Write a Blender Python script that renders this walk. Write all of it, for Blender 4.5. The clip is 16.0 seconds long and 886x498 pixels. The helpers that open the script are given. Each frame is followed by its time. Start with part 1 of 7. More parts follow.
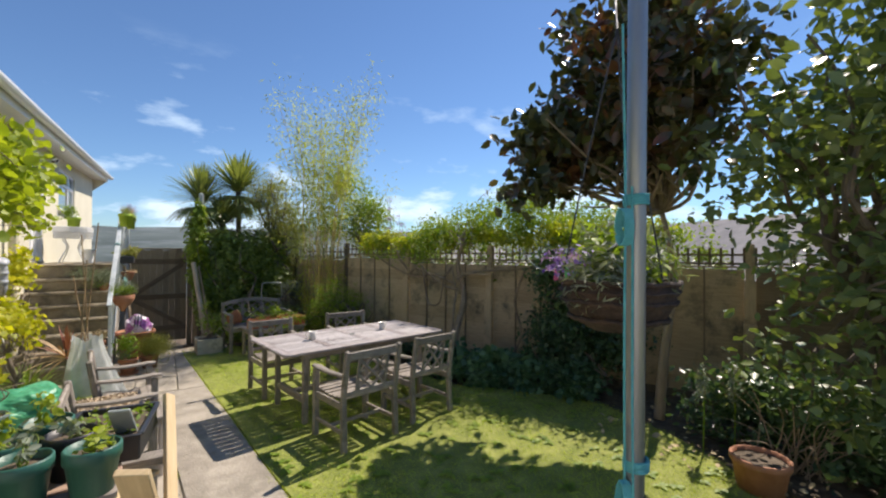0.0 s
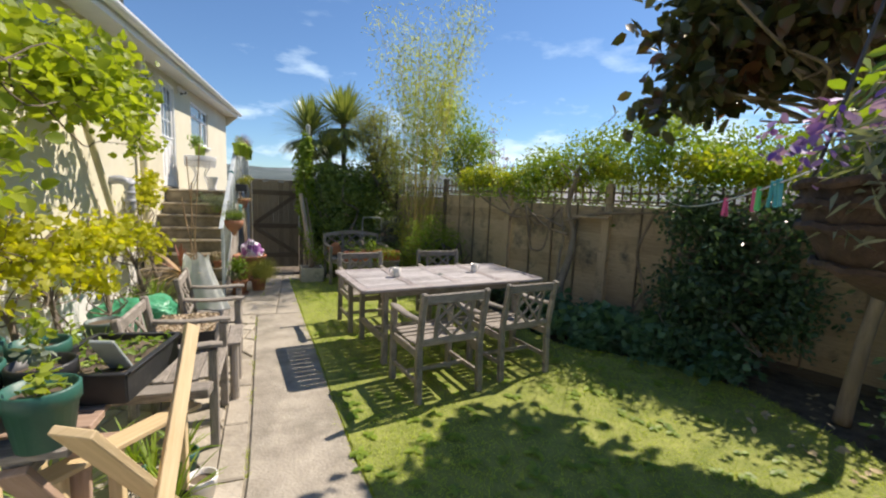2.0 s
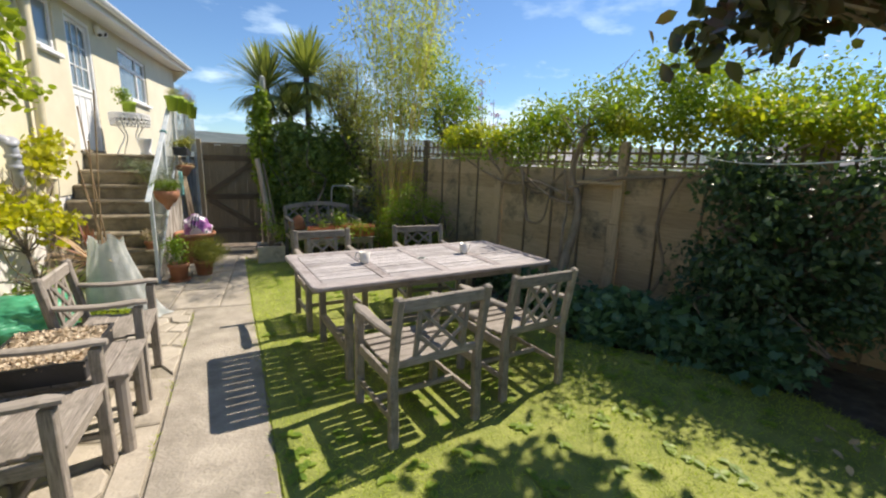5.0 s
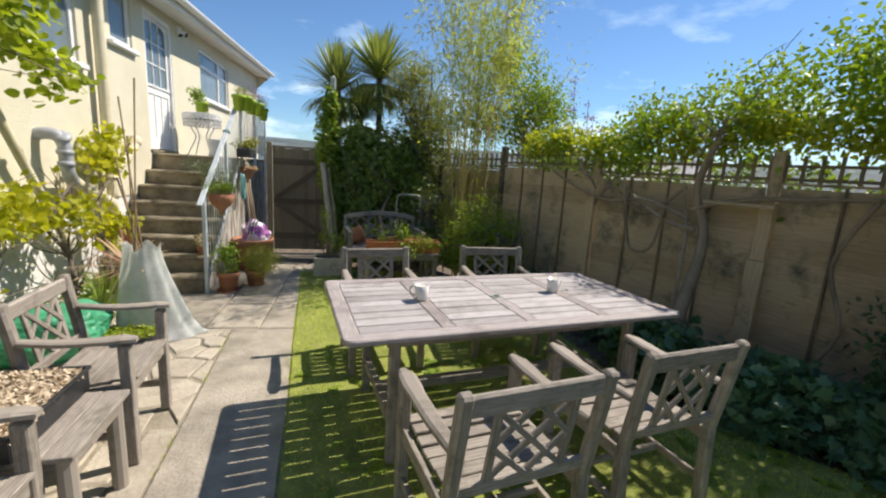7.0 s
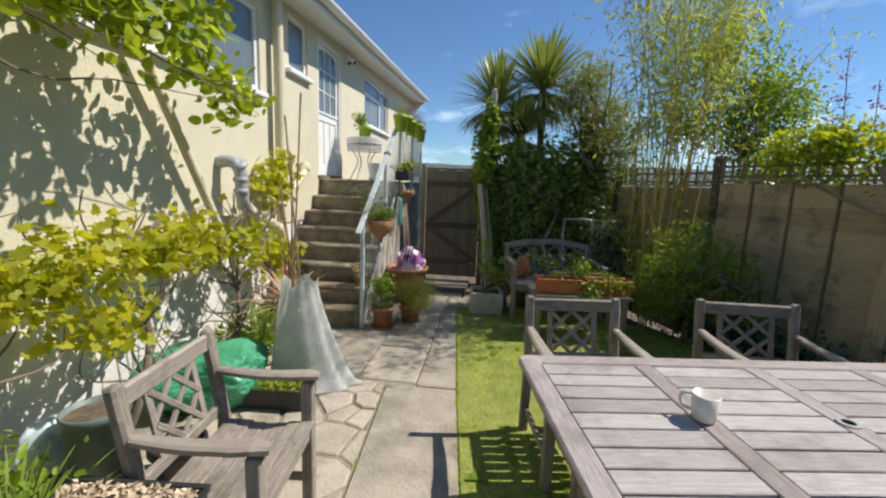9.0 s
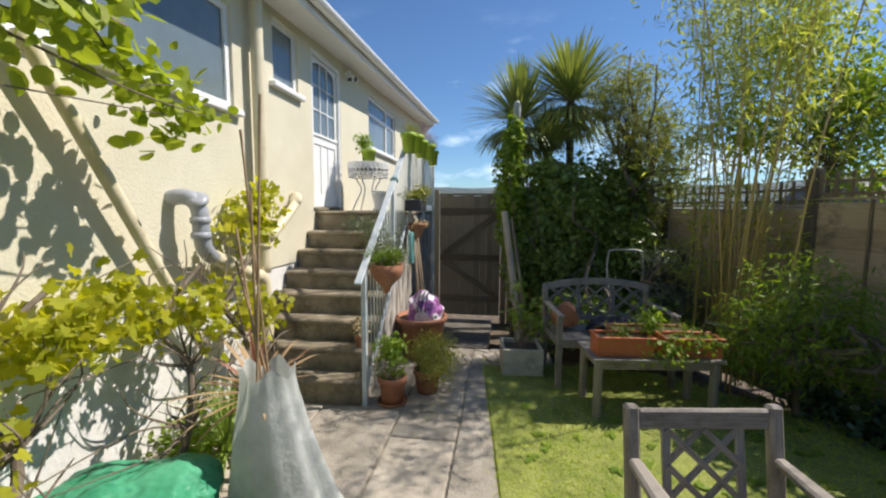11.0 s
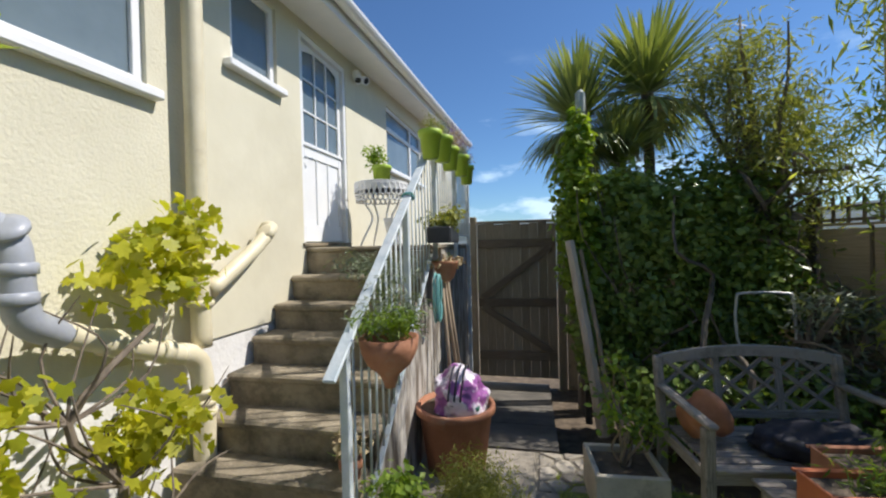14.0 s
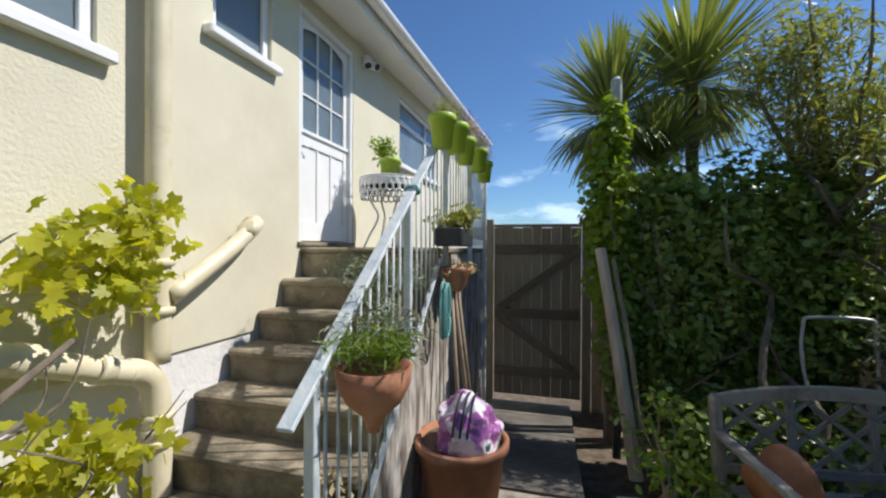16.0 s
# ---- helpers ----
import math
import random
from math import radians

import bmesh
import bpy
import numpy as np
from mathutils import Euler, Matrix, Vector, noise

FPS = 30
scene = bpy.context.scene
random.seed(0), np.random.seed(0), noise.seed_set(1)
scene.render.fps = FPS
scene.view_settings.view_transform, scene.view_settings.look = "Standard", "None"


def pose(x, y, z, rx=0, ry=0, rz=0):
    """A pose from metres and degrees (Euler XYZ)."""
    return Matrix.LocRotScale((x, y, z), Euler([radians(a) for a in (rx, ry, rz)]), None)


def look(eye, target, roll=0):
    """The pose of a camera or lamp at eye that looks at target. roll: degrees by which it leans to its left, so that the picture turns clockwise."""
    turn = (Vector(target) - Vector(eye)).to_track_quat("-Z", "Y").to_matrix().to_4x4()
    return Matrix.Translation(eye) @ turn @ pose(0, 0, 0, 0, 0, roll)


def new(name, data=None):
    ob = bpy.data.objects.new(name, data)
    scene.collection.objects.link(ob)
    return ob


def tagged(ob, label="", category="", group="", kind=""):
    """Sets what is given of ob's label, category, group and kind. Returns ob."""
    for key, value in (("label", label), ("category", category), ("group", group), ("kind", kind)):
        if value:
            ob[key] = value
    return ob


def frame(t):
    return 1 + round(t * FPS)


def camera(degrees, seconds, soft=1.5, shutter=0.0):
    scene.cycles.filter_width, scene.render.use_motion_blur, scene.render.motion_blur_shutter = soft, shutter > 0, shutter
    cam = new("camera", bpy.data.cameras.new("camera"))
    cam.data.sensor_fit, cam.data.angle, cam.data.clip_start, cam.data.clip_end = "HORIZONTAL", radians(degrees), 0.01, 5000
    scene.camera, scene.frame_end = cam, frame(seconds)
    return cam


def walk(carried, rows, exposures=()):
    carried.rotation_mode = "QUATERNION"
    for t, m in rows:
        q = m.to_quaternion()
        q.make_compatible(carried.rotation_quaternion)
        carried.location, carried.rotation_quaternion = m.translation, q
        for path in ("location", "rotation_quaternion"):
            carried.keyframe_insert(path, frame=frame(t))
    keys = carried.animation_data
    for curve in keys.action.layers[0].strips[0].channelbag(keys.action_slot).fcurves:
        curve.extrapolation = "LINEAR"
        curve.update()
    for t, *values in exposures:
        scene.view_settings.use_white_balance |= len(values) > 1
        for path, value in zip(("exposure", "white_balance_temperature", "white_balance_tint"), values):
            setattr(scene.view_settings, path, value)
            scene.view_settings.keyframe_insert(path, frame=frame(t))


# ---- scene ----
cam = camera(94.1, 16.0, soft=2.2)
PATH = [
    (0, (0.296, 0.594, 1.715), (1.418, 2.25, 1.736), 0.3),
    (0.5, (0.398, 0.746, 1.706), (1.353, 2.503, 1.69), 0.7),
    (1, (0.557, 0.862, 1.664), (1.353, 2.695, 1.582), 1.3),
    (1.5, (0.654, 0.972, 1.631), (1.349, 2.839, 1.462), 1.9),
    (2, (0.739, 1.163, 1.577), (1.399, 3.034, 1.324), 2.4),
    (2.5, (0.824, 1.299, 1.545), (1.505, 3.151, 1.22), 2.5),
    (3, (0.967, 1.445, 1.527), (1.684, 3.274, 1.151), 2.0),
    (3.5, (1.022, 1.574, 1.515), (1.775, 3.384, 1.116), 1.8),
    (5.8, (1.109, 2.398, 1.534), (1.822, 4.223, 1.133), 2.4),
    (6, (1.152, 2.484, 1.521), (1.835, 4.323, 1.132), 2.8),
    (6.5, (1.253, 2.7, 1.505), (1.837, 4.576, 1.128), 3.3),
    (7, (1.264, 2.896, 1.505), (1.699, 4.813, 1.134), 3.6),
    (7.5, (1.238, 3.143, 1.512), (1.473, 5.093, 1.139), 3.5),
    (8, (1.19, 3.377, 1.491), (1.223, 5.342, 1.122), 3.1),
    (8.5, (1.105, 3.608, 1.482), (0.966, 5.573, 1.133), 2.7),
    (9, (0.935, 3.847, 1.485), (0.723, 5.812, 1.177), 2.2),
    (9.2, (0.92, 3.941, 1.489), (0.67, 5.904, 1.2), 1.9),
    (11.5, (0.648, 5.008, 1.558), (0.388, 6.984, 1.388), 0.1),
    (12, (0.581, 5.228, 1.551), (0.325, 7.207, 1.419), -0.1),
    (12.5, (0.547, 5.486, 1.547), (0.264, 7.463, 1.447), -0.7),
    (13, (0.566, 5.734, 1.523), (0.243, 7.706, 1.452), -1.4),
    (13.5, (0.546, 5.978, 1.506), (0.174, 7.943, 1.465), -1.7),
    (14, (0.487, 6.223, 1.511), (0.047, 8.174, 1.487), -1.4),
    (14.5, (0.467, 6.44, 1.495), (-0.043, 8.374, 1.492), -1.0),
    (15, (0.469, 6.557, 1.527), (-0.089, 8.478, 1.539), -0.4),
    (15.5, (0.444, 6.603, 1.537), (-0.115, 8.523, 1.545), 0.1),
    (16, (0.436, 6.652, 1.514), (-0.086, 8.583, 1.506), 0.3),
]
EXPOSURES = [(0.0, 0.38, 7100, 16), (1.2, 0.40, 7150, 15), (3.5, 0.54, 7250, 14), (6.0, 0.54, 7150, 13), (9.0, 0.22, 6850, 12), (11.5, 0.33, 6750, 13), (14.0, 0.24, 6500, 12), (16.0, 0.20, 6450, 12)]
walk(cam, [(t, look(eye, target, roll)) for t, eye, target, roll in PATH], EXPOSURES)

PI = math.pi

# ---- light ----
SUN_DIR = Vector((0.60, 0.20, 0.76)).normalized()
sun_data = bpy.data.lights.new("sun", "SUN")
sun_data.energy, sun_data.angle, sun_data.color = 4.7, radians(0.55), (1.0, 0.955, 0.88)
sun = new("sun", sun_data)
sun.matrix_world = look(SUN_DIR * 40, (0, 0, 0))

world = bpy.data.worlds.new("world")
scene.world = world
world.use_nodes = True
wn, wl = world.node_tree.nodes, world.node_tree.links
wn.clear()
w_out, w_bg = wn.new("ShaderNodeOutputWorld"), wn.new("ShaderNodeBackground")
w_sky = wn.new("ShaderNodeTexSky")
w_sky.sky_type, w_sky.sun_disc = "NISHITA", False
w_sky.sun_elevation = math.asin(SUN_DIR.z)
w_sky.sun_rotation = math.atan2(SUN_DIR.x, SUN_DIR.y)
w_sky.air_density, w_sky.dust_density, w_sky.ozone_density = 1.0, 0.05, 4.5
w_co = wn.new("ShaderNodeTexCoord")
w_sep = wn.new("ShaderNodeSeparateXYZ")
wl.new(w_co.outputs["Generated"], w_sep.inputs[0])
w_map = wn.new("ShaderNodeMapping")
w_map.inputs["Scale"].default_value = (3.4, 3.4, 10.0)
w_map.inputs["Location"].default_value = (1.3, 0.4, 0.2)
wl.new(w_co.outputs["Generated"], w_map.inputs[0])
w_noise = wn.new("ShaderNodeTexNoise")
w_noise.inputs["Scale"].default_value, w_noise.inputs["Detail"].default_value = 1.6, 7.0
w_noise.inputs["Roughness"].default_value = 0.58
wl.new(w_map.outputs[0], w_noise.inputs["Vector"])
w_ramp = wn.new("ShaderNodeMapRange")
w_ramp.inputs["From Min"].default_value, w_ramp.inputs["From Max"].default_value = 0.56, 0.70
w_low = wn.new("ShaderNodeMapRange")
w_low.inputs["From Min"].default_value, w_low.inputs["From Max"].default_value = 0.24, 0.04
w_low.inputs["To Max"].default_value = 0.11
wl.new(w_sep.outputs["Z"], w_low.inputs["Value"])
w_lift = wn.new("ShaderNodeMath")
w_lift.operation = "ADD"
wl.new(w_noise.outputs["Fac"], w_lift.inputs[0])
wl.new(w_low.outputs[0], w_lift.inputs[1])
wl.new(w_lift.outputs[0], w_ramp.inputs["Value"])
w_band = wn.new("ShaderNodeMapRange")
w_band.inputs["From Min"].default_value, w_band.inputs["From Max"].default_value = 0.42, 0.10
wl.new(w_sep.outputs["Z"], w_band.inputs["Value"])
w_mul = wn.new("ShaderNodeMath")
w_mul.operation = "MULTIPLY"
wl.new(w_ramp.outputs[0], w_mul.inputs[0])
wl.new(w_band.outputs[0], w_mul.inputs[1])
w_mix = wn.new("ShaderNodeMix")
w_mix.data_type = "RGBA"
w_mix.inputs["B"].default_value = (9.0, 9.3, 9.8, 1)
wl.new(w_mul.outputs[0], w_mix.inputs["Factor"])
wl.new(w_sky.outputs[0], w_mix.inputs["A"])
w_tint = wn.new("ShaderNodeMix")
w_tint.data_type, w_tint.blend_type = "RGBA", "MULTIPLY"
w_tint.inputs["Factor"].default_value = 1.0
w_tint.inputs["B"].default_value = (0.71, 0.92, 1.09, 1)
wl.new(w_mix.outputs["Result"], w_tint.inputs["A"])
wl.new(w_tint.outputs["Result"], w_bg.inputs["Color"])
w_bg.inputs["Strength"].default_value = 0.100
wl.new(w_bg.outputs[0], w_out.inputs["Surface"])


# ---- materials ----
def mat(name, dark, light, scale=6.0, rough=0.8, bump=0.2, bump_scale=60.0, metal=0.0, coords="Object", stretch=(1, 1, 1),
        trans=0.0, island=0.0, random_ob=0.0, tint=(1.5, 1.5, 0.5), contrast=(0.3, 0.7), stain=None, stain_scale=1.3, stain_range=(0.52, 0.68), spec=0.5):
    m = bpy.data.materials.new(name)
    m.use_nodes = True
    n, l = m.node_tree.nodes, m.node_tree.links
    bsdf = n["Principled BSDF"]
    bsdf.inputs["Roughness"].default_value, bsdf.inputs["Metallic"].default_value = rough, metal
    bsdf.inputs["Specular IOR Level"].default_value = spec
    co, mp = n.new("ShaderNodeTexCoord"), n.new("ShaderNodeMapping")
    mp.inputs["Scale"].default_value = stretch
    l.new(co.outputs[coords], mp.inputs[0])
    ns = n.new("ShaderNodeTexNoise")
    ns.inputs["Scale"].default_value, ns.inputs["Detail"].default_value = scale, 6.0
    ns.inputs["Roughness"].default_value = 0.62
    l.new(mp.outputs[0], ns.inputs["Vector"])
    mr = n.new("ShaderNodeMapRange")
    mr.inputs["From Min"].default_value, mr.inputs["From Max"].default_value = contrast
    l.new(ns.outputs["Fac"], mr.inputs["Value"])
    mix = n.new("ShaderNodeMix")
    mix.data_type = "RGBA"
    mix.inputs["A"].default_value, mix.inputs["B"].default_value = (*dark, 1), (*light, 1)
    fac = mr.outputs[0]
    if island or random_ob:
        src = n.new("ShaderNodeNewGeometry").outputs["Random Per Island"] if island else n.new("ShaderNodeObjectInfo").outputs["Random"]
        k = island or random_ob
        add = n.new("ShaderNodeMath")
        add.operation = "MULTIPLY_ADD"
        add.inputs[1].default_value = k
        l.new(src, add.inputs[0])
        sc = n.new("ShaderNodeMath")
        sc.operation = "MULTIPLY"
        sc.inputs[1].default_value = 1 - k
        l.new(fac, sc.inputs[0])
        l.new(sc.outputs[0], add.inputs[2])
        fac = add.outputs[0]
    l.new(fac, mix.inputs["Factor"])
    col = mix.outputs["Result"]
    if stain:
        n2 = n.new("ShaderNodeTexNoise")
        n2.inputs["Scale"].default_value, n2.inputs["Detail"].default_value = stain_scale, 8.0
        n2.inputs["Roughness"].default_value = 0.7
        l.new(co.outputs["Object"], n2.inputs["Vector"])
        r2 = n.new("ShaderNodeMapRange")
        r2.inputs["From Min"].default_value, r2.inputs["From Max"].default_value = stain_range
        l.new(n2.outputs["Fac"], r2.inputs["Value"])
        mx = n.new("ShaderNodeMix")
        mx.data_type = "RGBA"
        mx.inputs["B"].default_value = (*stain, 1)
        l.new(r2.outputs[0], mx.inputs["Factor"])
        l.new(col, mx.inputs["A"])
        col = mx.outputs["Result"]
    l.new(col, bsdf.inputs["Base Color"])
    if bump:
        nb = n.new("ShaderNodeTexNoise")
        nb.inputs["Scale"].default_value, nb.inputs["Detail"].default_value = bump_scale, 4.0
        l.new(mp.outputs[0], nb.inputs["Vector"])
        bp = n.new("ShaderNodeBump")
        bp.inputs["Strength"].default_value, bp.inputs["Distance"].default_value = bump, 0.01
        l.new(nb.outputs["Fac"], bp.inputs["Height"])
        l.new(bp.outputs[0], bsdf.inputs["Normal"])
    if trans:
        tr = n.new("ShaderNodeBsdfTranslucent")
        br = n.new("ShaderNodeMix")
        br.data_type, br.blend_type = "RGBA", "MULTIPLY"
        br.inputs["Factor"].default_value = 1.0
        br.inputs["B"].default_value = (*tint, 1)
        l.new(col, br.inputs["A"])
        l.new(br.outputs["Result"], tr.inputs["Color"])
        ms = n.new("ShaderNodeMixShader")
        ms.inputs[0].default_value = trans
        l.new(bsdf.outputs[0], ms.inputs[1])
        l.new(tr.outputs[0], ms.inputs[2])
        l.new(ms.outputs[0], n["Material Output"].inputs["Surface"])
    return m


def glass_mat(name):
    m = bpy.data.materials.new(name)
    m.use_nodes = True
    n, l = m.node_tree.nodes, m.node_tree.links
    n.clear()
    out, gl, tr, mx, fr = (n.new(k) for k in ("ShaderNodeOutputMaterial", "ShaderNodeBsdfGlossy", "ShaderNodeBsdfTransparent", "ShaderNodeMixShader", "ShaderNodeFresnel"))
    gl.inputs["Roughness"].default_value = 0.03
    tr.inputs["Color"].default_value = (0.9, 0.95, 0.97, 1)
    fr.inputs["IOR"].default_value = 2.3
    l.new(fr.outputs[0], mx.inputs[0])
    l.new(tr.outputs[0], mx.inputs[1])
    l.new(gl.outputs[0], mx.inputs[2])
    l.new(mx.outputs[0], out.inputs[0])
    return m


WOOD_GREY = mat("weathered_wood", (0.14, 0.12, 0.10), (0.48, 0.425, 0.365), 3.0, 0.8, 0.5, 9.0, coords="UV", stretch=(3, 45, 1), random_ob=0.25, stain=(0.12, 0.11, 0.085), stain_scale=6, stain_range=(0.50, 0.72))
WOOD_TABLE = mat("silvered_teak", (0.21, 0.175, 0.165), (0.55, 0.50, 0.49), 3.0, 0.72, 0.5, 9.0, coords="UV", stretch=(3, 40, 1), random_ob=0.35, stain=(0.20, 0.17, 0.155), stain_scale=3.5, stain_range=(0.52, 0.75))
WOOD_SLAT = mat("bleached_teak_slat", (0.27, 0.245, 0.24), (0.62, 0.585, 0.58), 3.0, 0.7, 0.6, 9.0, coords="UV", stretch=(3, 40, 1), random_ob=0.45, stain=(0.22, 0.19, 0.175), stain_scale=4, stain_range=(0.50, 0.75))
WOOD_FENCE = mat("fence_wood", (0.36, 0.265, 0.155), (0.66, 0.52, 0.33), 2.5, 0.85, 0.6, 8.0, coords="UV", stretch=(2, 25, 1), random_ob=0.4, stain=(0.12, 0.115, 0.085), stain_scale=2.5)
# darker fence wood: the deep shade on the near sections is in its colour
WOOD_FENCE_SHADE = mat("shaded_fence_wood", (0.17, 0.12, 0.07), (0.34, 0.25, 0.15), 2.5, 0.85, 0.6, 8.0, coords="UV", stretch=(2, 25, 1), random_ob=0.4, stain=(0.06, 0.055, 0.04), stain_scale=2.5)
WOOD_DARK = mat("gate_wood", (0.07, 0.056, 0.04), (0.22, 0.175, 0.125), 2.5, 0.85, 0.6, 8.0, coords="UV", stretch=(2, 25, 1), random_ob=0.4)
WOOD_BATTEN = mat("fence_batten", (0.12, 0.092, 0.06), (0.34, 0.26, 0.16), 2.5, 0.85, 0.6, 8.0, coords="UV", stretch=(2, 25, 1), random_ob=0.5)
WOOD_BRACE = mat("gate_brace_wood", (0.09, 0.072, 0.05), (0.24, 0.195, 0.14), 2.5, 0.85, 0.6, 8.0, coords="UV", stretch=(2, 25, 1), random_ob=0.4)
WOOD_GATE = mat("grey_gate_wood", (0.17, 0.145, 0.10), (0.38, 0.33, 0.24), 2.5, 0.85, 0.6, 8.0, coords="UV", stretch=(2, 25, 1), random_ob=0.4)
WOOD_NEW = mat("new_pine", (0.52, 0.38, 0.20), (0.72, 0.56, 0.34), 2.0, 0.7, 0.3, 8.0, coords="UV", stretch=(2, 25, 1), random_ob=0.3)
WOOD_RED = mat("reddish_planks", (0.28, 0.18, 0.12), (0.48, 0.34, 0.26), 2.0, 0.8, 0.4, 8.0, coords="UV", stretch=(2, 25, 1), random_ob=0.4)
RENDER_CREAM = mat("cream_render", (0.61, 0.575, 0.44), (0.69, 0.655, 0.515), 2.0, 0.88, 0.5, 55.0, stain=(0.56, 0.525, 0.395), stain_scale=0.8, stain_range=(0.5, 0.8))
RENDER_SMOOTH = mat("smooth_cream_render", (0.62, 0.585, 0.45), (0.69, 0.655, 0.515), 1.5, 0.85, 0.15, 16.0, stain=(0.57, 0.53, 0.40), stain_scale=0.9, stain_range=(0.5, 0.8))
RENDER_WHITE = mat("white_plinth", (0.66, 0.65, 0.63), (0.80, 0.79, 0.77), 3.0, 0.85, 0.5, 40.0, stain=(0.45, 0.43, 0.38), stain_scale=1.6, stain_range=(0.55, 0.8))
WHITE_PAINT = mat("white_paint", (0.76, 0.77, 0.78), (0.84, 0.84, 0.83), 4.0, 0.35, 0.05)
CREAM_PIPE = mat("cream_pipe", (0.60, 0.53, 0.36), (0.74, 0.68, 0.50), 5.0, 0.45, 0.1, stain=(0.45, 0.38, 0.24), stain_scale=6, stain_range=(0.6, 0.8))
GREY_PIPE = mat("grey_plastic", (0.30, 0.32, 0.36), (0.42, 0.44, 0.48), 5.0, 0.4, 0.05)
RAIL_PAINT = mat("chalky_rail_paint", (0.42, 0.50, 0.54), (0.68, 0.72, 0.73), 9.0, 0.6, 0.3, stain=(0.40, 0.33, 0.26), stain_scale=14, stain_range=(0.6, 0.75))
ROOF_TILE = mat("roof_tile", (0.16, 0.13, 0.12), (0.28, 0.23, 0.20), 4.0, 0.85, 0.3)
CONCRETE = mat("path_concrete", (0.27, 0.24, 0.195), (0.48, 0.43, 0.355), 3.5, 0.92, 0.8, 55.0, stain=(0.18, 0.165, 0.13), stain_scale=2.2, stain_range=(0.46, 0.74))
# path concrete darkened to paint in the shade of the gate passage
CONCRETE_SHADE = mat("shaded_concrete", (0.08, 0.075, 0.065), (0.20, 0.18, 0.15), 3.5, 0.75, 0.7, 55.0, stain=(0.05, 0.05, 0.04), stain_scale=2.2, stain_range=(0.5, 0.78))
STONE = mat("paving_stone", (0.29, 0.255, 0.20), (0.56, 0.50, 0.41), 3.5, 0.9, 0.7, 35.0, random_ob=0.45, stain=(0.18, 0.16, 0.13), stain_scale=3.0, stain_range=(0.52, 0.75))
STEP_CONC = mat("stair_concrete", (0.15, 0.122, 0.08), (0.42, 0.355, 0.255), 4.0, 0.92, 0.7, 45.0, stain=(0.055, 0.05, 0.035), stain_scale=3.0, stain_range=(0.48, 0.7))
SOIL = mat("soil", (0.05, 0.037, 0.025), (0.19, 0.145, 0.10), 9.0, 0.95, 0.9, 40.0)
LAWN_SOIL = mat("lawn_base", (0.15, 0.19, 0.035), (0.32, 0.34, 0.09), 5.0, 0.95, 0.8, 60.0)
HILL = mat("far_hills", (0.04, 0.06, 0.055), (0.11, 0.14, 0.13), 0.02, 0.95, 0.0, stain=(0.17, 0.20, 0.21), stain_scale=0.03)
GRASS = mat("grass_blade", (0.24, 0.36, 0.03), (0.62, 0.68, 0.13), 0.9, 0.55, 0.0, trans=0.4, island=0.45, spec=0.3)
LEAF_VINE = mat("vine_leaf", (0.24, 0.29, 0.02), (0.58, 0.54, 0.05), 3.0, 0.5, 0.0, trans=0.5, island=0.6)
LEAF_FIG = mat("bright_leaf", (0.17, 0.25, 0.02), (0.44, 0.50, 0.07), 3.0, 0.5, 0.0, trans=0.45, island=0.6)
LEAF_MAG = mat("glossy_dark_leaf", (0.03, 0.045, 0.018), (0.13, 0.14, 0.05), 2.0, 0.33, 0.0, trans=0.15, island=0.6, stain=(0.16, 0.06, 0.03), stain_scale=1.2, stain_range=(0.5, 0.62))
LEAF_GLOSS = mat("glossy_green_leaf", (0.06, 0.12, 0.035), (0.28, 0.34, 0.13), 2.0, 0.36, 0.0, trans=0.2, island=0.6)
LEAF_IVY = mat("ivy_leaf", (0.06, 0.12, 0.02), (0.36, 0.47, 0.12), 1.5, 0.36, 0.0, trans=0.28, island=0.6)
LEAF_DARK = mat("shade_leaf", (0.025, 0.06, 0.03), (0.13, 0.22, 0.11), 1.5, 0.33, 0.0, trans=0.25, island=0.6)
LEAF_OLIVE = mat("olive_feathery_leaf", (0.11, 0.14, 0.04), (0.42, 0.43, 0.18), 1.5, 0.45, 0.0, trans=0.4, island=0.6)
LEAF_COVER = mat("ground_cover_leaf", (0.04, 0.11, 0.06), (0.20, 0.36, 0.20), 1.5, 0.38, 0.0, trans=0.3, island=0.6)
LEAF_BAMBOO = mat("bamboo_leaf", (0.20, 0.25, 0.07), (0.50, 0.52, 0.20), 1.5, 0.5, 0.0, trans=0.6, island=0.6)
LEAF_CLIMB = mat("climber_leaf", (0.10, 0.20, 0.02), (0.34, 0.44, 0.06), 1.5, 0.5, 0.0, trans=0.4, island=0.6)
LEAF_PALM = mat("cordyline_leaf", (0.13, 0.19, 0.06), (0.42, 0.46, 0.18), 1.5, 0.4, 0.0, trans=0.2, island=0.6)
LEAF_GREY = mat("grey_leaf", (0.14, 0.18, 0.13), (0.32, 0.36, 0.27), 3.0, 0.6, 0.0, trans=0.2, island=0.6)
LEAF_YEL = mat("yellow_green_leaf", (0.17, 0.20, 0.03), (0.46, 0.44, 0.11), 3.0, 0.6, 0.0, trans=0.3, island=0.6)
LEAF_RED = mat("red_cordyline_leaf", (0.22, 0.05, 0.05), (0.45, 0.27, 0.20), 3.0, 0.45, 0.0, trans=0.2, island=0.7)
LEAF_CHIP = mat("pale_bark_chip", (0.34, 0.25, 0.16), (0.74, 0.62, 0.46), 3.0, 0.9, 0.0, island=0.8)
LEAF_STRAW = mat("straw_cordyline_leaf", (0.36, 0.22, 0.13), (0.60, 0.46, 0.28), 3.0, 0.5, 0.0, trans=0.25, island=0.7)
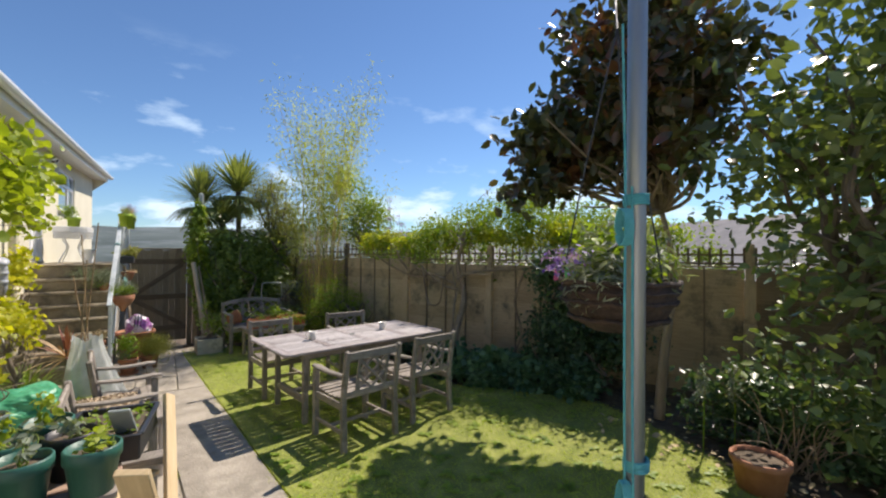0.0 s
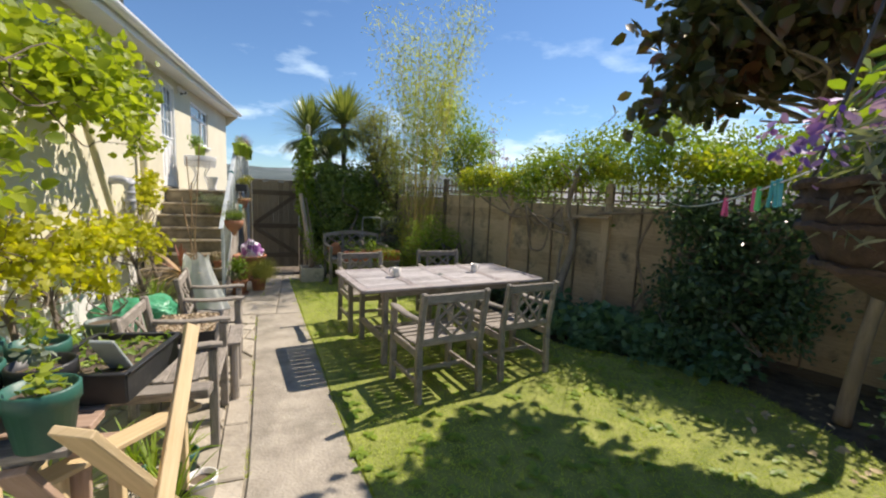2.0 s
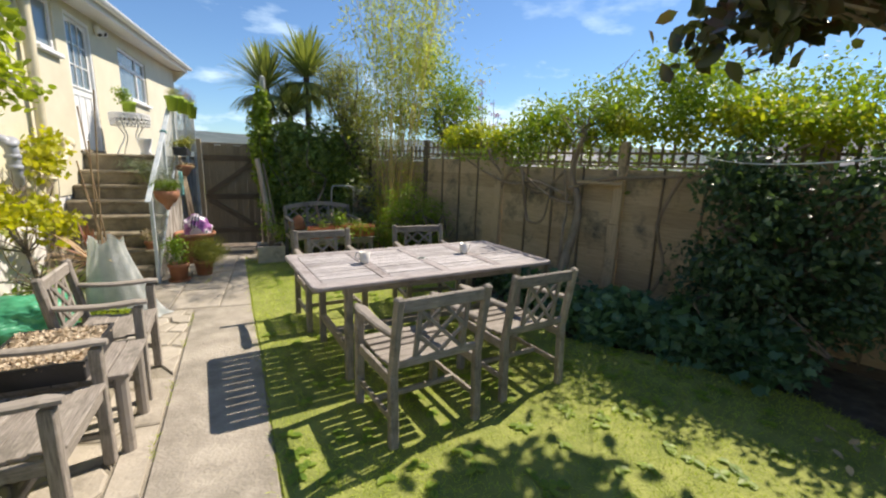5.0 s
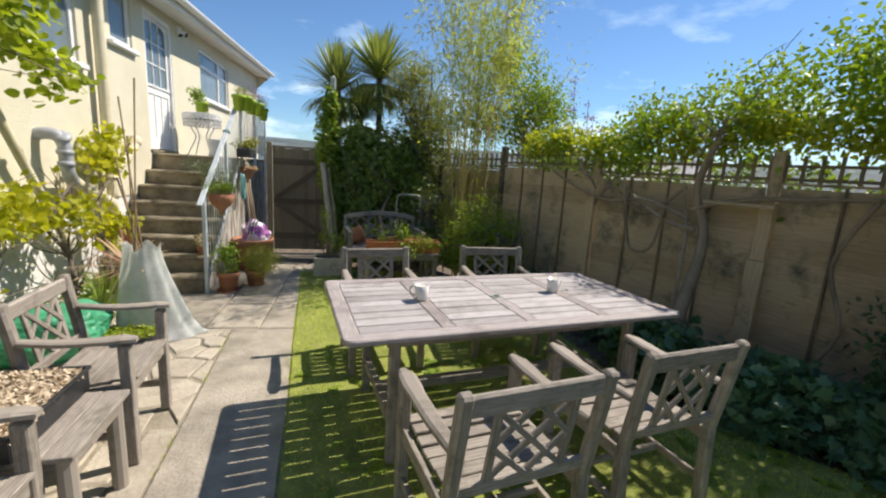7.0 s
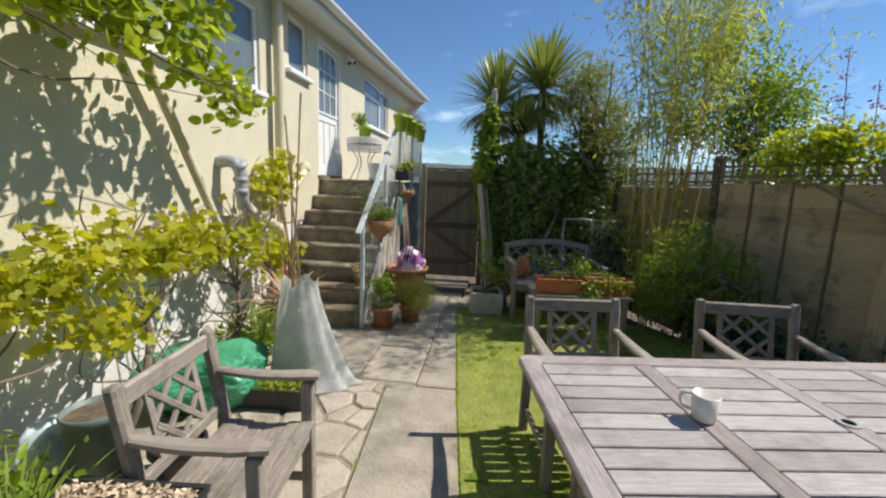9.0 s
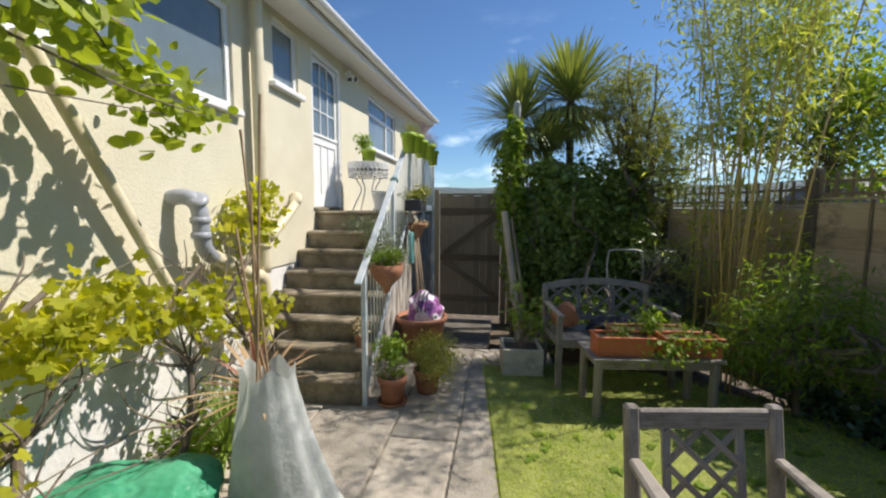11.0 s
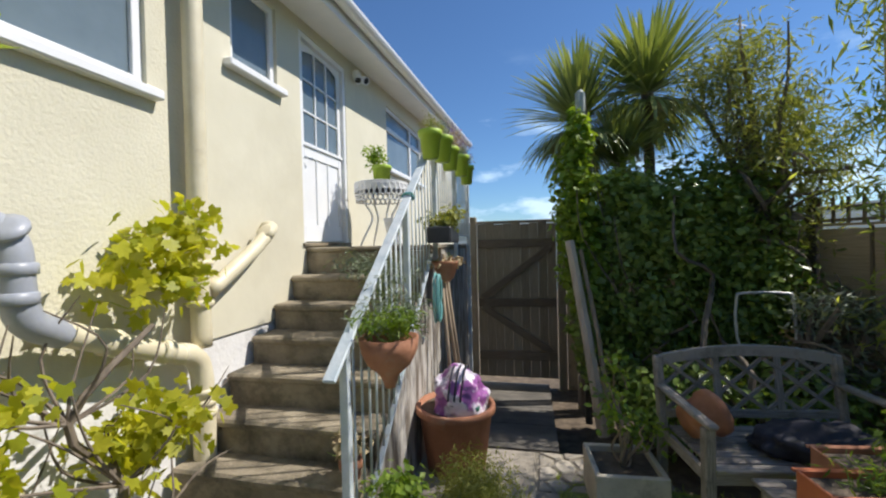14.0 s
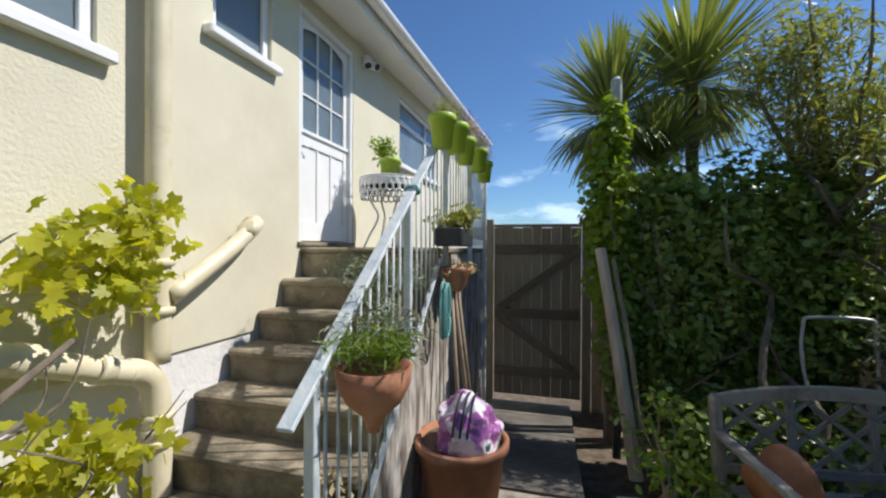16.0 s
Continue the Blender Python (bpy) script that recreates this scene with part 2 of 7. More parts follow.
LEAF_DRY = mat("dry_straw", (0.30, 0.22, 0.11), (0.60, 0.49, 0.30), 3.0, 0.9, 0.0, island=0.7)
BARK = mat("bark", (0.10, 0.08, 0.06), (0.26, 0.21, 0.16), 9.0, 0.9, 0.9, 30.0, stretch=(1, 1, 0.3))
BARK_PALE = mat("pale_trunk", (0.20, 0.15, 0.10), (0.42, 0.33, 0.23), 9.0, 0.85, 0.8, 30.0, stretch=(1, 1, 0.2))
BAMBOO_CANE = mat("bamboo_cane", (0.44, 0.31, 0.08), (0.72, 0.56, 0.20), 6.0, 0.5, 0.1, island=0.5)
CANE = mat("dry_cane", (0.24, 0.15, 0.08), (0.48, 0.34, 0.20), 9.0, 0.6, 0.2)
TERRA = mat("terracotta", (0.32, 0.13, 0.065), (0.47, 0.22, 0.125), 7.0, 0.8, 0.2, stain=(0.42, 0.30, 0.22), stain_scale=5, stain_range=(0.58, 0.75))
TROUGH_ORANGE = mat("orange_plastic", (0.50, 0.14, 0.05), (0.60, 0.19, 0.08), 7.0, 0.5, 0.05)
POT_GREEN = mat("dark_green_pot", (0.015, 0.085, 0.065), (0.04, 0.15, 0.115), 6.0, 0.45, 0.1, stain=(0.18, 0.20, 0.17), stain_scale=9, stain_range=(0.62, 0.8))
POT_LIME = mat("lime_pot", (0.34, 0.50, 0.04), (0.46, 0.62, 0.07), 6.0, 0.45, 0.05)
BLACK_PLASTIC = mat("black_plastic", (0.012, 0.013, 0.015), (0.035, 0.036, 0.04), 6.0, 0.45, 0.1, stain=(0.12, 0.11, 0.10), stain_scale=9, stain_range=(0.62, 0.8))
GREEN_TUB = mat("green_plastic", (0.03, 0.30, 0.15), (0.14, 0.56, 0.33), 7.0, 0.38, 0.5, 14, trans=0.25, tint=(1.2, 1.2, 1.2))
FLEECE = mat("garden_fleece", (0.50, 0.55, 0.52), (0.78, 0.80, 0.78), 6.0, 0.8, 0.5, 40, trans=0.4, tint=(1, 1, 1))
CERAMIC = mat("white_ceramic", (0.72, 0.70, 0.66), (0.80, 0.78, 0.74), 6.0, 0.25, 0.0)
METAL_POLE = mat("galvanised_steel", (0.26, 0.29, 0.31), (0.42, 0.45, 0.46), 7.0, 0.42, 0.1, metal=0.7, stretch=(1, 1, 0.2))
ZINC = mat("zinc_bin", (0.28, 0.32, 0.31), (0.45, 0.48, 0.46), 7.0, 0.5, 0.1)
ROPE_CYAN = mat("turquoise_rope", (0.04, 0.30, 0.36), (0.12, 0.50, 0.56), 20.0, 0.7, 0.5, 200)
ROPE_TEAL = mat("teal_hose", (0.10, 0.30, 0.30), (0.20, 0.44, 0.42), 9.0, 0.5, 0.1)
PURPLE_BAG = mat("purple_print_plastic", (0.36, 0.12, 0.36), (0.76, 0.70, 0.76), 7.0, 0.3, 0.4, 14, contrast=(0.47, 0.53), stain=(0.04, 0.03, 0.05), stain_scale=22, stain_range=(0.60, 0.64))
BLACK_CLOTH = mat("black_cloth", (0.012, 0.013, 0.02), (0.04, 0.04, 0.055), 9.0, 0.8, 0.4, 30)
PINK = mat("pink_plastic", (0.70, 0.08, 0.24), (0.80, 0.14, 0.32), 6.0, 0.5, 0.0)
GREENPEG = mat("green_peg_plastic", (0.05, 0.45, 0.12), (0.10, 0.60, 0.20), 6.0, 0.5, 0.0)
BIN_GREY = mat("grey_green_plastic", (0.10, 0.14, 0.14), (0.18, 0.23, 0.22), 5.0, 0.5, 0.15)
SACK_BLUE = mat("pale_blue_plastic", (0.42, 0.56, 0.68), (0.66, 0.76, 0.82), 8.0, 0.35, 0.3, 30)
PURPLE_PETAL = mat("purple_petal", (0.15, 0.05, 0.42), (0.45, 0.35, 0.72), 4.0, 0.6, 0.0, trans=0.3, island=0.8)
PINK_PETAL = mat("pink_petal", (0.55, 0.30, 0.42), (0.75, 0.60, 0.68), 4.0, 0.6, 0.0, trans=0.3, island=0.8)
WICKER = mat("brown_wicker", (0.028, 0.018, 0.014), (0.085, 0.055, 0.04), 25.0, 0.8, 0.9, 60)
IRON = mat("wrought_iron_dark", (0.02, 0.02, 0.02), (0.06, 0.06, 0.06), 9.0, 0.5, 0.1)
LINEN = mat("net_curtain", (0.50, 0.54, 0.57), (0.66, 0.69, 0.71), 1.5, 0.9, 0.2, 6, stretch=(1, 9, 0.3))
ROOM = mat("room_wall", (0.22, 0.22, 0.22), (0.32, 0.32, 0.31), 1.5, 0.9, 0.0)
GLASS = glass_mat("window_glass")
# obscured pane glass; its blue-grey base colour stands in for reflected sky
OBSCURE_SKY = mat("obscured_sky_glass", (0.15, 0.20, 0.22), (0.24, 0.30, 0.33), 1.2, 0.12, 0.05, 3.0, spec=0.7)
OBSCURE_SKY.node_tree.nodes["Principled BSDF"].inputs["Transmission Weight"].default_value = 0.25
SLATE = mat("neighbour_roof", (0.14, 0.14, 0.15), (0.26, 0.25, 0.25), 2.0, 0.8, 0.2)
MOWER_WHITE = mat("grey_steel_tube", (0.35, 0.36, 0.37), (0.55, 0.56, 0.56), 7.0, 0.4, 0.0, metal=0.3)


# ---- mesh helpers ----
def part(name, bm, material, parent=None, label="", smooth=False):
    bmesh.ops.recalc_face_normals(bm, faces=bm.faces)
    me = bpy.data.meshes.new(name)
    bm.to_mesh(me)
    bm.free()
    if smooth:
        me.shade_smooth()
    me.materials.append(material)
    ob = new(name, me)
    if parent:
        ob.parent = parent
    return tagged(ob, label)


def thing(name, label, category, at=(0, 0, 0), rz=0.0, group=""):
    ob = new(name)
    ob.empty_display_size = 0.1
    ob.matrix_world = pose(*at, 0, 0, rz)
    return tagged(ob, label, category, group)


def struct(name, parent=None):
    ob = new(name)
    if parent:
        ob.parent = parent
    return tagged(ob, kind="structure")


def box(bm, size, m=None, c=0.003):
    """A chamfered box with UVs that run along its longest side."""
    m = m or Matrix()
    h = [s / 2 for s in size]
    c = min(c, *(x * 0.6 for x in h))
    long_axis = max(range(3), key=lambda a: size[a])
    uv = bm.loops.layers.uv.verify()
    off = (random.random() * 7, random.random() * 7)
    vs = {}
    for s in ((x, y, z) for x in (-1, 1) for y in (-1, 1) for z in (-1, 1)):
        for a in range(3):
            co = Vector([s[b] * (h[b] if b == a else h[b] - c) for b in range(3)])
            vs[s, a] = (bm.verts.new(m @ co), co)
    def face(keys):
        f = bm.faces.new([vs[k][0] for k in keys])
        for lp, k in zip(f.loops, keys):
            co = vs[k][1]
            o = [co[b] for b in range(3) if b != long_axis]
            lp[uv].uv = (co[long_axis] + off[0], o[0] + o[1] + off[1])
    for a in range(3):
        b, d = [x for x in range(3) if x != a]
        for s in (-1, 1):
            keys = []
            for p, q in ((-1, -1), (1, -1), (1, 1), (-1, 1)):
                k = [0, 0, 0]
                k[a], k[b], k[d] = s, p, q
                keys.append((tuple(k), a))
            face(keys)
        for p in (-1, 1):
            for q in (-1, 1):
                k1, k2 = [0, 0, 0], [0, 0, 0]
                k1[a], k2[a] = -1, 1
                k1[b] = k2[b] = p
                k1[d] = k2[d] = q
                face([(tuple(k1), b), (tuple(k2), b), (tuple(k2), d), (tuple(k1), d)])
    for s in ((x, y, z) for x in (-1, 1) for y in (-1, 1) for z in (-1, 1)):
        face([(s, 0), (s, 1), (s, 2)])


def bx(bm, x0, x1, y0, y1, z0, z1, c=0.003):
    box(bm, (x1 - x0, y1 - y0, z1 - z0), Matrix.Translation(((x0 + x1) / 2, (y0 + y1) / 2, (z0 + z1) / 2)), c)


def beam(bm, p, q, w, d, up=(0, 0, 1), c=0.003):
    """A bar from p to q; w is its width across, d its depth along up."""
    p, q = Vector(p), Vector(q)
    x = (q - p).normalized()
    y = Vector(up).cross(x)
    if y.length < 1e-3:
        y = Vector((0, 1, 0)).cross(x)
    y.normalize()
    z = x.cross(y)
    m = Matrix((x, y, z)).transposed().to_4x4()
    m.translation = (p + q) / 2
    box(bm, ((q - p).length, w, d), m, c)


def tube(bm, pts, radii, n=8, caps=True):
    pts = [Vector(p) for p in pts]
    if not isinstance(radii, (list, tuple)):
        radii = [radii] * len(pts)
    rings, prev = [], None
    for i, p in enumerate(pts):
        d = (pts[min(i + 1, len(pts) - 1)] - pts[max(i - 1, 0)]).normalized()
        if prev is None:
            s = d.orthogonal().normalized()
        else:
            s = (prev - d * prev.dot(d)).normalized()
        prev = s
        t = d.cross(s)
        rings.append([bm.verts.new(p + (s * math.cos(2 * PI * k / n) + t * math.sin(2 * PI * k / n)) * radii[i]) for k in range(n)])
    for a, b in zip(rings, rings[1:]):
        for k in range(n):
            bm.faces.new((a[k], a[(k + 1) % n], b[(k + 1) % n], b[k]))
    if caps:
        bm.faces.new(rings[0][::-1])
        bm.faces.new(rings[-1])


def curve_pts(pts, steps=6):
    """A smooth line through the points."""
    pts = [Vector(p) for p in pts]
    out = []
    for i in range(len(pts) - 1):
        p0, p1, p2, p3 = pts[max(i - 1, 0)], pts[i], pts[i + 1], pts[min(i + 2, len(pts) - 1)]
        for k in range(steps):
            t = k / steps
            out.append(0.5 * ((2 * p1) + (p2 - p0) * t + (2 * p0 - 5 * p1 + 4 * p2 - p3) * t * t + (3 * p1 - p0 - 3 * p2 + p3) * t ** 3))
    return out + [pts[-1]]


def lathe(bm, profile, n=20, at=(0, 0, 0), squash=1.0):
    at = Vector(at)
    rings = []
    for r, z in profile:
        rings.append([bm.verts.new(at + Vector((r * math.cos(2 * PI * k / n), r * squash * math.sin(2 * PI * k / n), z))) for k in range(n)])
    for a, b in zip(rings, rings[1:]):
        for k in range(n):
            bm.faces.new((a[k], a[(k + 1) % n], b[(k + 1) % n], b[k]))
    for ring, (r, z) in ((rings[0], profile[0]), (rings[-1], profile[-1])):
        if r > 1e-4:
            bm.faces.new(ring)


def mesh_np(name, verts, faces, material, parent=None, kind="", label="", smooth=False):
    me = bpy.data.meshes.new(name)
    nv, nf, k = len(verts), len(faces), faces.shape[1]
    me.vertices.add(nv)
    me.vertices.foreach_set("co", np.ascontiguousarray(verts, dtype=np.float32).ravel())
    me.loops.add(nf * k)
    me.loops.foreach_set("vertex_index", faces.astype(np.int32).ravel())
    me.polygons.add(nf)
    me.polygons.foreach_set("loop_start", np.arange(0, nf * k, k, dtype=np.int32))
    me.update(calc_edges=True)
    me.validate()
    me.materials.append(material)
    if smooth:
        me.shade_smooth()
    ob = new(name, me)
    if parent:
        ob.parent = parent
    return tagged(ob, label, kind=kind)


LEAVES = {
    "oval_wide": (np.array([(0, 0, 0), (.3, .12, .04), (.4, .45, .05), (.26, .8, .01), (0, 1, -.08), (-.26, .8, .01), (-.4, .45, .05), (-.3, .12, .04)]),
                  np.array([(0, 1, 2), (0, 2, 3), (0, 3, 4), (0, 4, 5), (0, 5, 6), (0, 6, 7)])),
    "oval": (np.array([(0, 0, 0), (.26, .3, .05), (.24, .68, .04), (0, 1, -.06), (-.24, .68, .04), (-.26, .3, .05)]),
             np.array([(0, 1, 2), (0, 2, 3), (0, 3, 4), (0, 4, 5)])),
    "thin": (np.array([(0, 0, 0), (.085, .4, .02), (0, 1, -.12), (-.085, .4, .02)]), np.array([(0, 1, 2), (0, 2, 3)])),
    "simple": (np.array([(0, 0, 0), (.3, .45, .06), (0, 1, -.05), (-.3, .45, .06)]), np.array([(0, 1, 2), (0, 2, 3)])),
    "lobed": (np.array([(0, .1, 0), (.34, -.06, .04), (.5, .3, .02), (.33, .45, .05), (.4, .78, -.02), (.15, .72, .03), (0, 1.05, -.06),
                        (-.15, .72, .03), (-.4, .78, -.02), (-.33, .45, .05), (-.5, .3, .02), (-.34, -.06, .04)]),
              np.array([(0, 1, 2), (0, 2, 3), (0, 3, 4), (0, 4, 5), (0, 5, 6), (0, 6, 7), (0, 7, 8), (0, 8, 9), (0, 9, 10), (0, 10, 11)])),
    "blade": (np.array([(-.05, 0, 0), (.05, 0, 0), (0, 1, -.25)]), np.array([(0, 1, 2)])),
}


def place_leaves(pos, nrm, size, shape, rng, along=None):
    """Verts and faces of leaves at pos that face nrm and point along."""
    tmpl, tris = LEAVES[shape]
    n = len(pos)
    nrm = nrm / (np.linalg.norm(nrm, axis=1, keepdims=True) + 1e-9)
    if along is None:
        along = rng.normal(size=(n, 3)) + (0, 0, -0.5)
    y = along - (along * nrm).sum(1, keepdims=True) * nrm
    y /= np.linalg.norm(y, axis=1, keepdims=True) + 1e-9
    x = np.cross(y, nrm)
    s = np.broadcast_to(np.asarray(size), (n,))[:, None, None]
    v = pos[:, None] + s * (tmpl[None, :, 0, None] * x[:, None] + tmpl[None, :, 1, None] * y[:, None] + tmpl[None, :, 2, None] * nrm[:, None])
    f = tris[None] + (np.arange(n) * len(tmpl))[:, None, None]
    return v.reshape(-1, 3), f.reshape(-1, 3)


def cloud_points(blobs, n, rng, shell=0.45, clump=0.0):
    """Points and outward ways in a union of uneven ellipsoids."""
    blobs = [(np.array(c, float), np.array(r, float)) for c, r in blobs]
    w = np.array([(r[0] * r[1] * r[2]) ** 0.75 for _, r in blobs])
    idx = rng.choice(len(blobs), n, p=w / w.sum())
    d = rng.normal(size=(n, 3))
    d /= np.linalg.norm(d, axis=1, keepdims=True)
    rad = rng.random(n) ** shell
    wob = 1 + 0.22 * np.sin(d[:, 0] * 5 + idx * 1.7) * np.cos(d[:, 1] * 6 + idx) + 0.14 * np.sin(d[:, 2] * 9 + d[:, 0] * 7 + idx * 2.3)
    c, r = np.array([b[0] for b in blobs])[idx], np.array([b[1] for b in blobs])[idx]
    p = c + d * r * (rad * wob)[:, None]
    if clump:
        seeds = p[rng.choice(n, max(4, n // 26))]
        p = seeds[rng.integers(len(seeds), size=n)] + rng.normal(size=(n, 3)) * clump
    return p, d


def leaf_cloud(name, blobs, n, size, shape, material, parent=None, seed=1, shell=0.45, clump=0.0, up=0.5, kind="stuff", label=""):
    rng = np.random.default_rng(seed)
    p, d = cloud_points(blobs, n, rng, shell, clump)
    nrm = d * 0.6 + rng.normal(size=(n, 3)) * 0.55 + (0, 0, up)
    v, f = place_leaves(p, nrm, size * (0.65 + 0.6 * rng.random(n)), shape, rng)
    return mesh_np(name, v, f, material, parent, kind, label)


def twigs(bm, start, blobs, n, rng, r0=0.012, wob=0.08):
    """Thin wandering limbs from start into the blobs."""
    for _ in range(n):
        c, r = blobs[rng.integers(len(blobs))]
        end = Vector(c) + Vector(rng.normal(size=3)) * Vector(r).length * 0.28
        s = Vector(start)
        pts = [s.lerp(end, t) + Vector(rng.normal(size=3)) * wob * math.sin(PI * t) for t in (0, .25, .5, .75, 1)]
        tube(bm, curve_pts(pts, 3), [r0 * (1 - 0.75 * i / 12) for i in range(13)], 5)


def local_z(y):
    return 0.0 if y < 9.3 else -0.35 * min(1.0, (y - 9.3) / 2.4)


# ---- ground, lawn, paving ----
def build_ground():
    rs = [0.01, 2, 4, 6, 8, 10, 12, 14, 17, 21, 26, 33, 42, 55, 75, 100, 140, 190, 260, 340, 430, 520, 620, 800, 1400]
    n = 96
    vs, fs = [], []
    for i, r in enumerate(rs):
        for k in range(n):
            a = 2 * PI * k / n
            x, y = 1 + r * math.cos(a), 6 + r * math.sin(a)
            z = -0.06 if r < 14 else -0.06 - min(11.0, 0.22 * (r - 14))
            if r < 14 and y > 9:
                z = -0.42 if y > 10.5 else -0.3
            if r > 200:
                up = min(1.0, (r - 200) / 420)
                z += up * (44 + 9 * noise.noise(Vector((math.cos(a) * 3, math.sin(a) * 3, 0))) + 4 * noise.noise(Vector((math.cos(a) * 11, math.sin(a) * 11, 2))))
            if r > 900:
                z = -20
            vs.append((x, y, z))
    for i in range(len(rs) - 1):
        for k in range(n):
            fs.append((i * n + k, i * n + (k + 1) % n, (i + 1) * n + (k + 1) % n, (i + 1) * n + k))
    me = bpy.data.meshes.new("ground")
    me.from_pydata(vs, [], fs)
    me.materials.append(SOIL)
    me.materials.append(HILL)
    for p in me.polygons:
        p.material_index = 1 if (p.center - Vector((1, 6, 0))).length > 30 else 0
    me.shade_smooth()
    tagged(new("ground", me), kind="structure")


build_ground()

PATH_R = [(1.30, -3.0), (1.28, 1.6), (1.17, 2.7), (1.07, 3.45), (0.99, 4.24), (0.92, 5.2), (0.80, 6.4), (0.71, 7.5), (0.60, 8.75)]
LAWN = PATH_R + [(0.75, 8.95), (2.2, 8.8), (3.2, 8.0), (3.25, 7.0), (3.3, 5.7), (3.45, 4.95), (4.04, 4.3), (4.45, 3.5), (4.3, 2.6), (3.9, 1.6), (4.0, 0.0), (4.0, -3.0)]


def inside(px, py, poly):
    px, py = np.asarray(px, float), np.asarray(py, float)
    hit = np.zeros(px.shape, bool)
    for (x0, y0), (x1, y1) in zip(poly, poly[1:] + poly[:1]):
        c = (y0 > py) != (y1 > py)
        hit ^= c & (px < (x1 - x0) * (py - y0) / ((y1 - y0) or 1e-9) + x0)
    return hit


def slab(name, poly, z0, z1, material, parent=None, kind=""):
    bm = bmesh.new()
    top = [bm.verts.new((x, y, z1)) for x, y in poly]
    low = [bm.verts.new((x, y, z0)) for x, y in poly]
    f = bm.faces.new(top)
    for i in range(len(poly)):
        j = (i + 1) % len(poly)
        bm.faces.new((top[i], low[i], low[j], top[j]))
    bmesh.ops.triangulate(bm, faces=[f])
    return tagged(part(name, bm, material, parent), kind=kind)


lawn = struct("lawn")
slab("turf", LAWN, -0.08, 0.004, LAWN_SOIL, lawn, "structure")


def grass():
    rng = np.random.default_rng(5)
    n = 210000
    x, y = rng.uniform(0.5, 4.6, n), rng.uniform(-1.0, 9.0, n)
    jit = rng.normal(size=(n, 2)) * 0.03
    ok = inside(x + jit[:, 0], y + jit[:, 1], LAWN)
    x, y = x[ok], y[ok]
    n = len(x)
    patch = np.sin(x * 3.1 + y) * np.cos(y * 2.3 - x) * 0.5 + 0.5
    keep = rng.random(n) < 0.55 + 0.45 * patch
    x, y, patch = x[keep], y[keep], patch[keep]
    n = len(x)
    pos = np.stack([x, y, np.zeros(n)], 1)
    along = np.stack([rng.normal(size=n) * 0.8, rng.normal(size=n) * 0.8, np.ones(n)], 1)
    nrm = rng.normal(size=(n, 3)) * (1, 1, 0.1) + (0, 0, 0.9)
    v, f = place_leaves(pos, nrm, 0.022 + 0.022 * rng.random(n) + 0.012 * patch, "blade", rng, along)
    mesh_np("grass", v, f, GRASS, None, "stuff", "short sunlit lawn grass with darker tufts")


grass()


def tufts():
    """Dandelion rosettes and fallen leaves in the lawn."""
    rng = np.random.default_rng(8)
    n = 420
    c = np.stack([rng.uniform(0.9, 4.0, n), rng.uniform(1.0, 8.0, n)], 1)
    c = c[inside(c[:, 0], c[:, 1], LAWN)]
    idx = np.repeat(np.arange(len(c)), 6)
    a = rng.random(len(idx)) * 6.283
    along = np.stack([np.cos(a), np.sin(a), np.full(len(idx), 0.35)], 1)
    pos = np.stack([c[idx, 0], c[idx, 1], np.full(len(idx), 0.015)], 1)
    v, f = place_leaves(pos, np.tile((0, 0, 1.0), (len(idx), 1)), 0.035 + 0.04 * rng.random(len(idx)), "oval", rng, along)
    mesh_np("lawn_weeds", v, f, LEAF_CLIMB, None, "stuff", "small weed rosettes scattered in the lawn")
    n = 130
    pos = np.stack([rng.uniform(3.7, 5.0, n), rng.uniform(1.4, 3.3, n), np.full(n, 0.04)], 1)
    v, f = place_leaves(pos, np.tile((0, 0, 1.0), (n, 1)) + rng.normal(size=(n, 3)) * 0.3, 0.03 + 0.05 * rng.random(n), "oval", rng)
    mesh_np("fallen_leaves", v, f, LEAF_DRY, None, "stuff", "dry fallen leaves on the soil under the tree")


tufts()


def clip_poly(poly, a, b, c):
    """Keep the side a*x + b*y <= c."""
    out = []
    for (x0, y0), (x1, y1) in zip(poly, poly[1:] + poly[:1]):
        d0, d1 = a * x0 + b * y0 - c, a * x1 + b * y1 - c
        if d0 <= 0:
            out.append((x0, y0))
        if d0 * d1 < 0:
            t = d0 / (d0 - d1)
            out.append((x0 + t * (x1 - x0), y0 + t * (y1 - y0)))
    return out


def cells(seeds, frame_poly, gap):
    res = []
    for i, (x, y) in enumerate(seeds):
        poly = frame_poly
        for j, (u, v) in enumerate(seeds):
            if i != j and abs(u - x) < 1.6 and abs(v - y) < 1.6:
                a, b = u - x, v - y
                ln = math.hypot(a, b)
                poly = clip_poly(poly, a / ln, b / ln, (a * (x + u) + b * (y + v)) / 2 / ln - gap / 2)
                if len(poly) < 3:
                    break
        if len(poly) >= 3:
            res.append(poly)
    return res


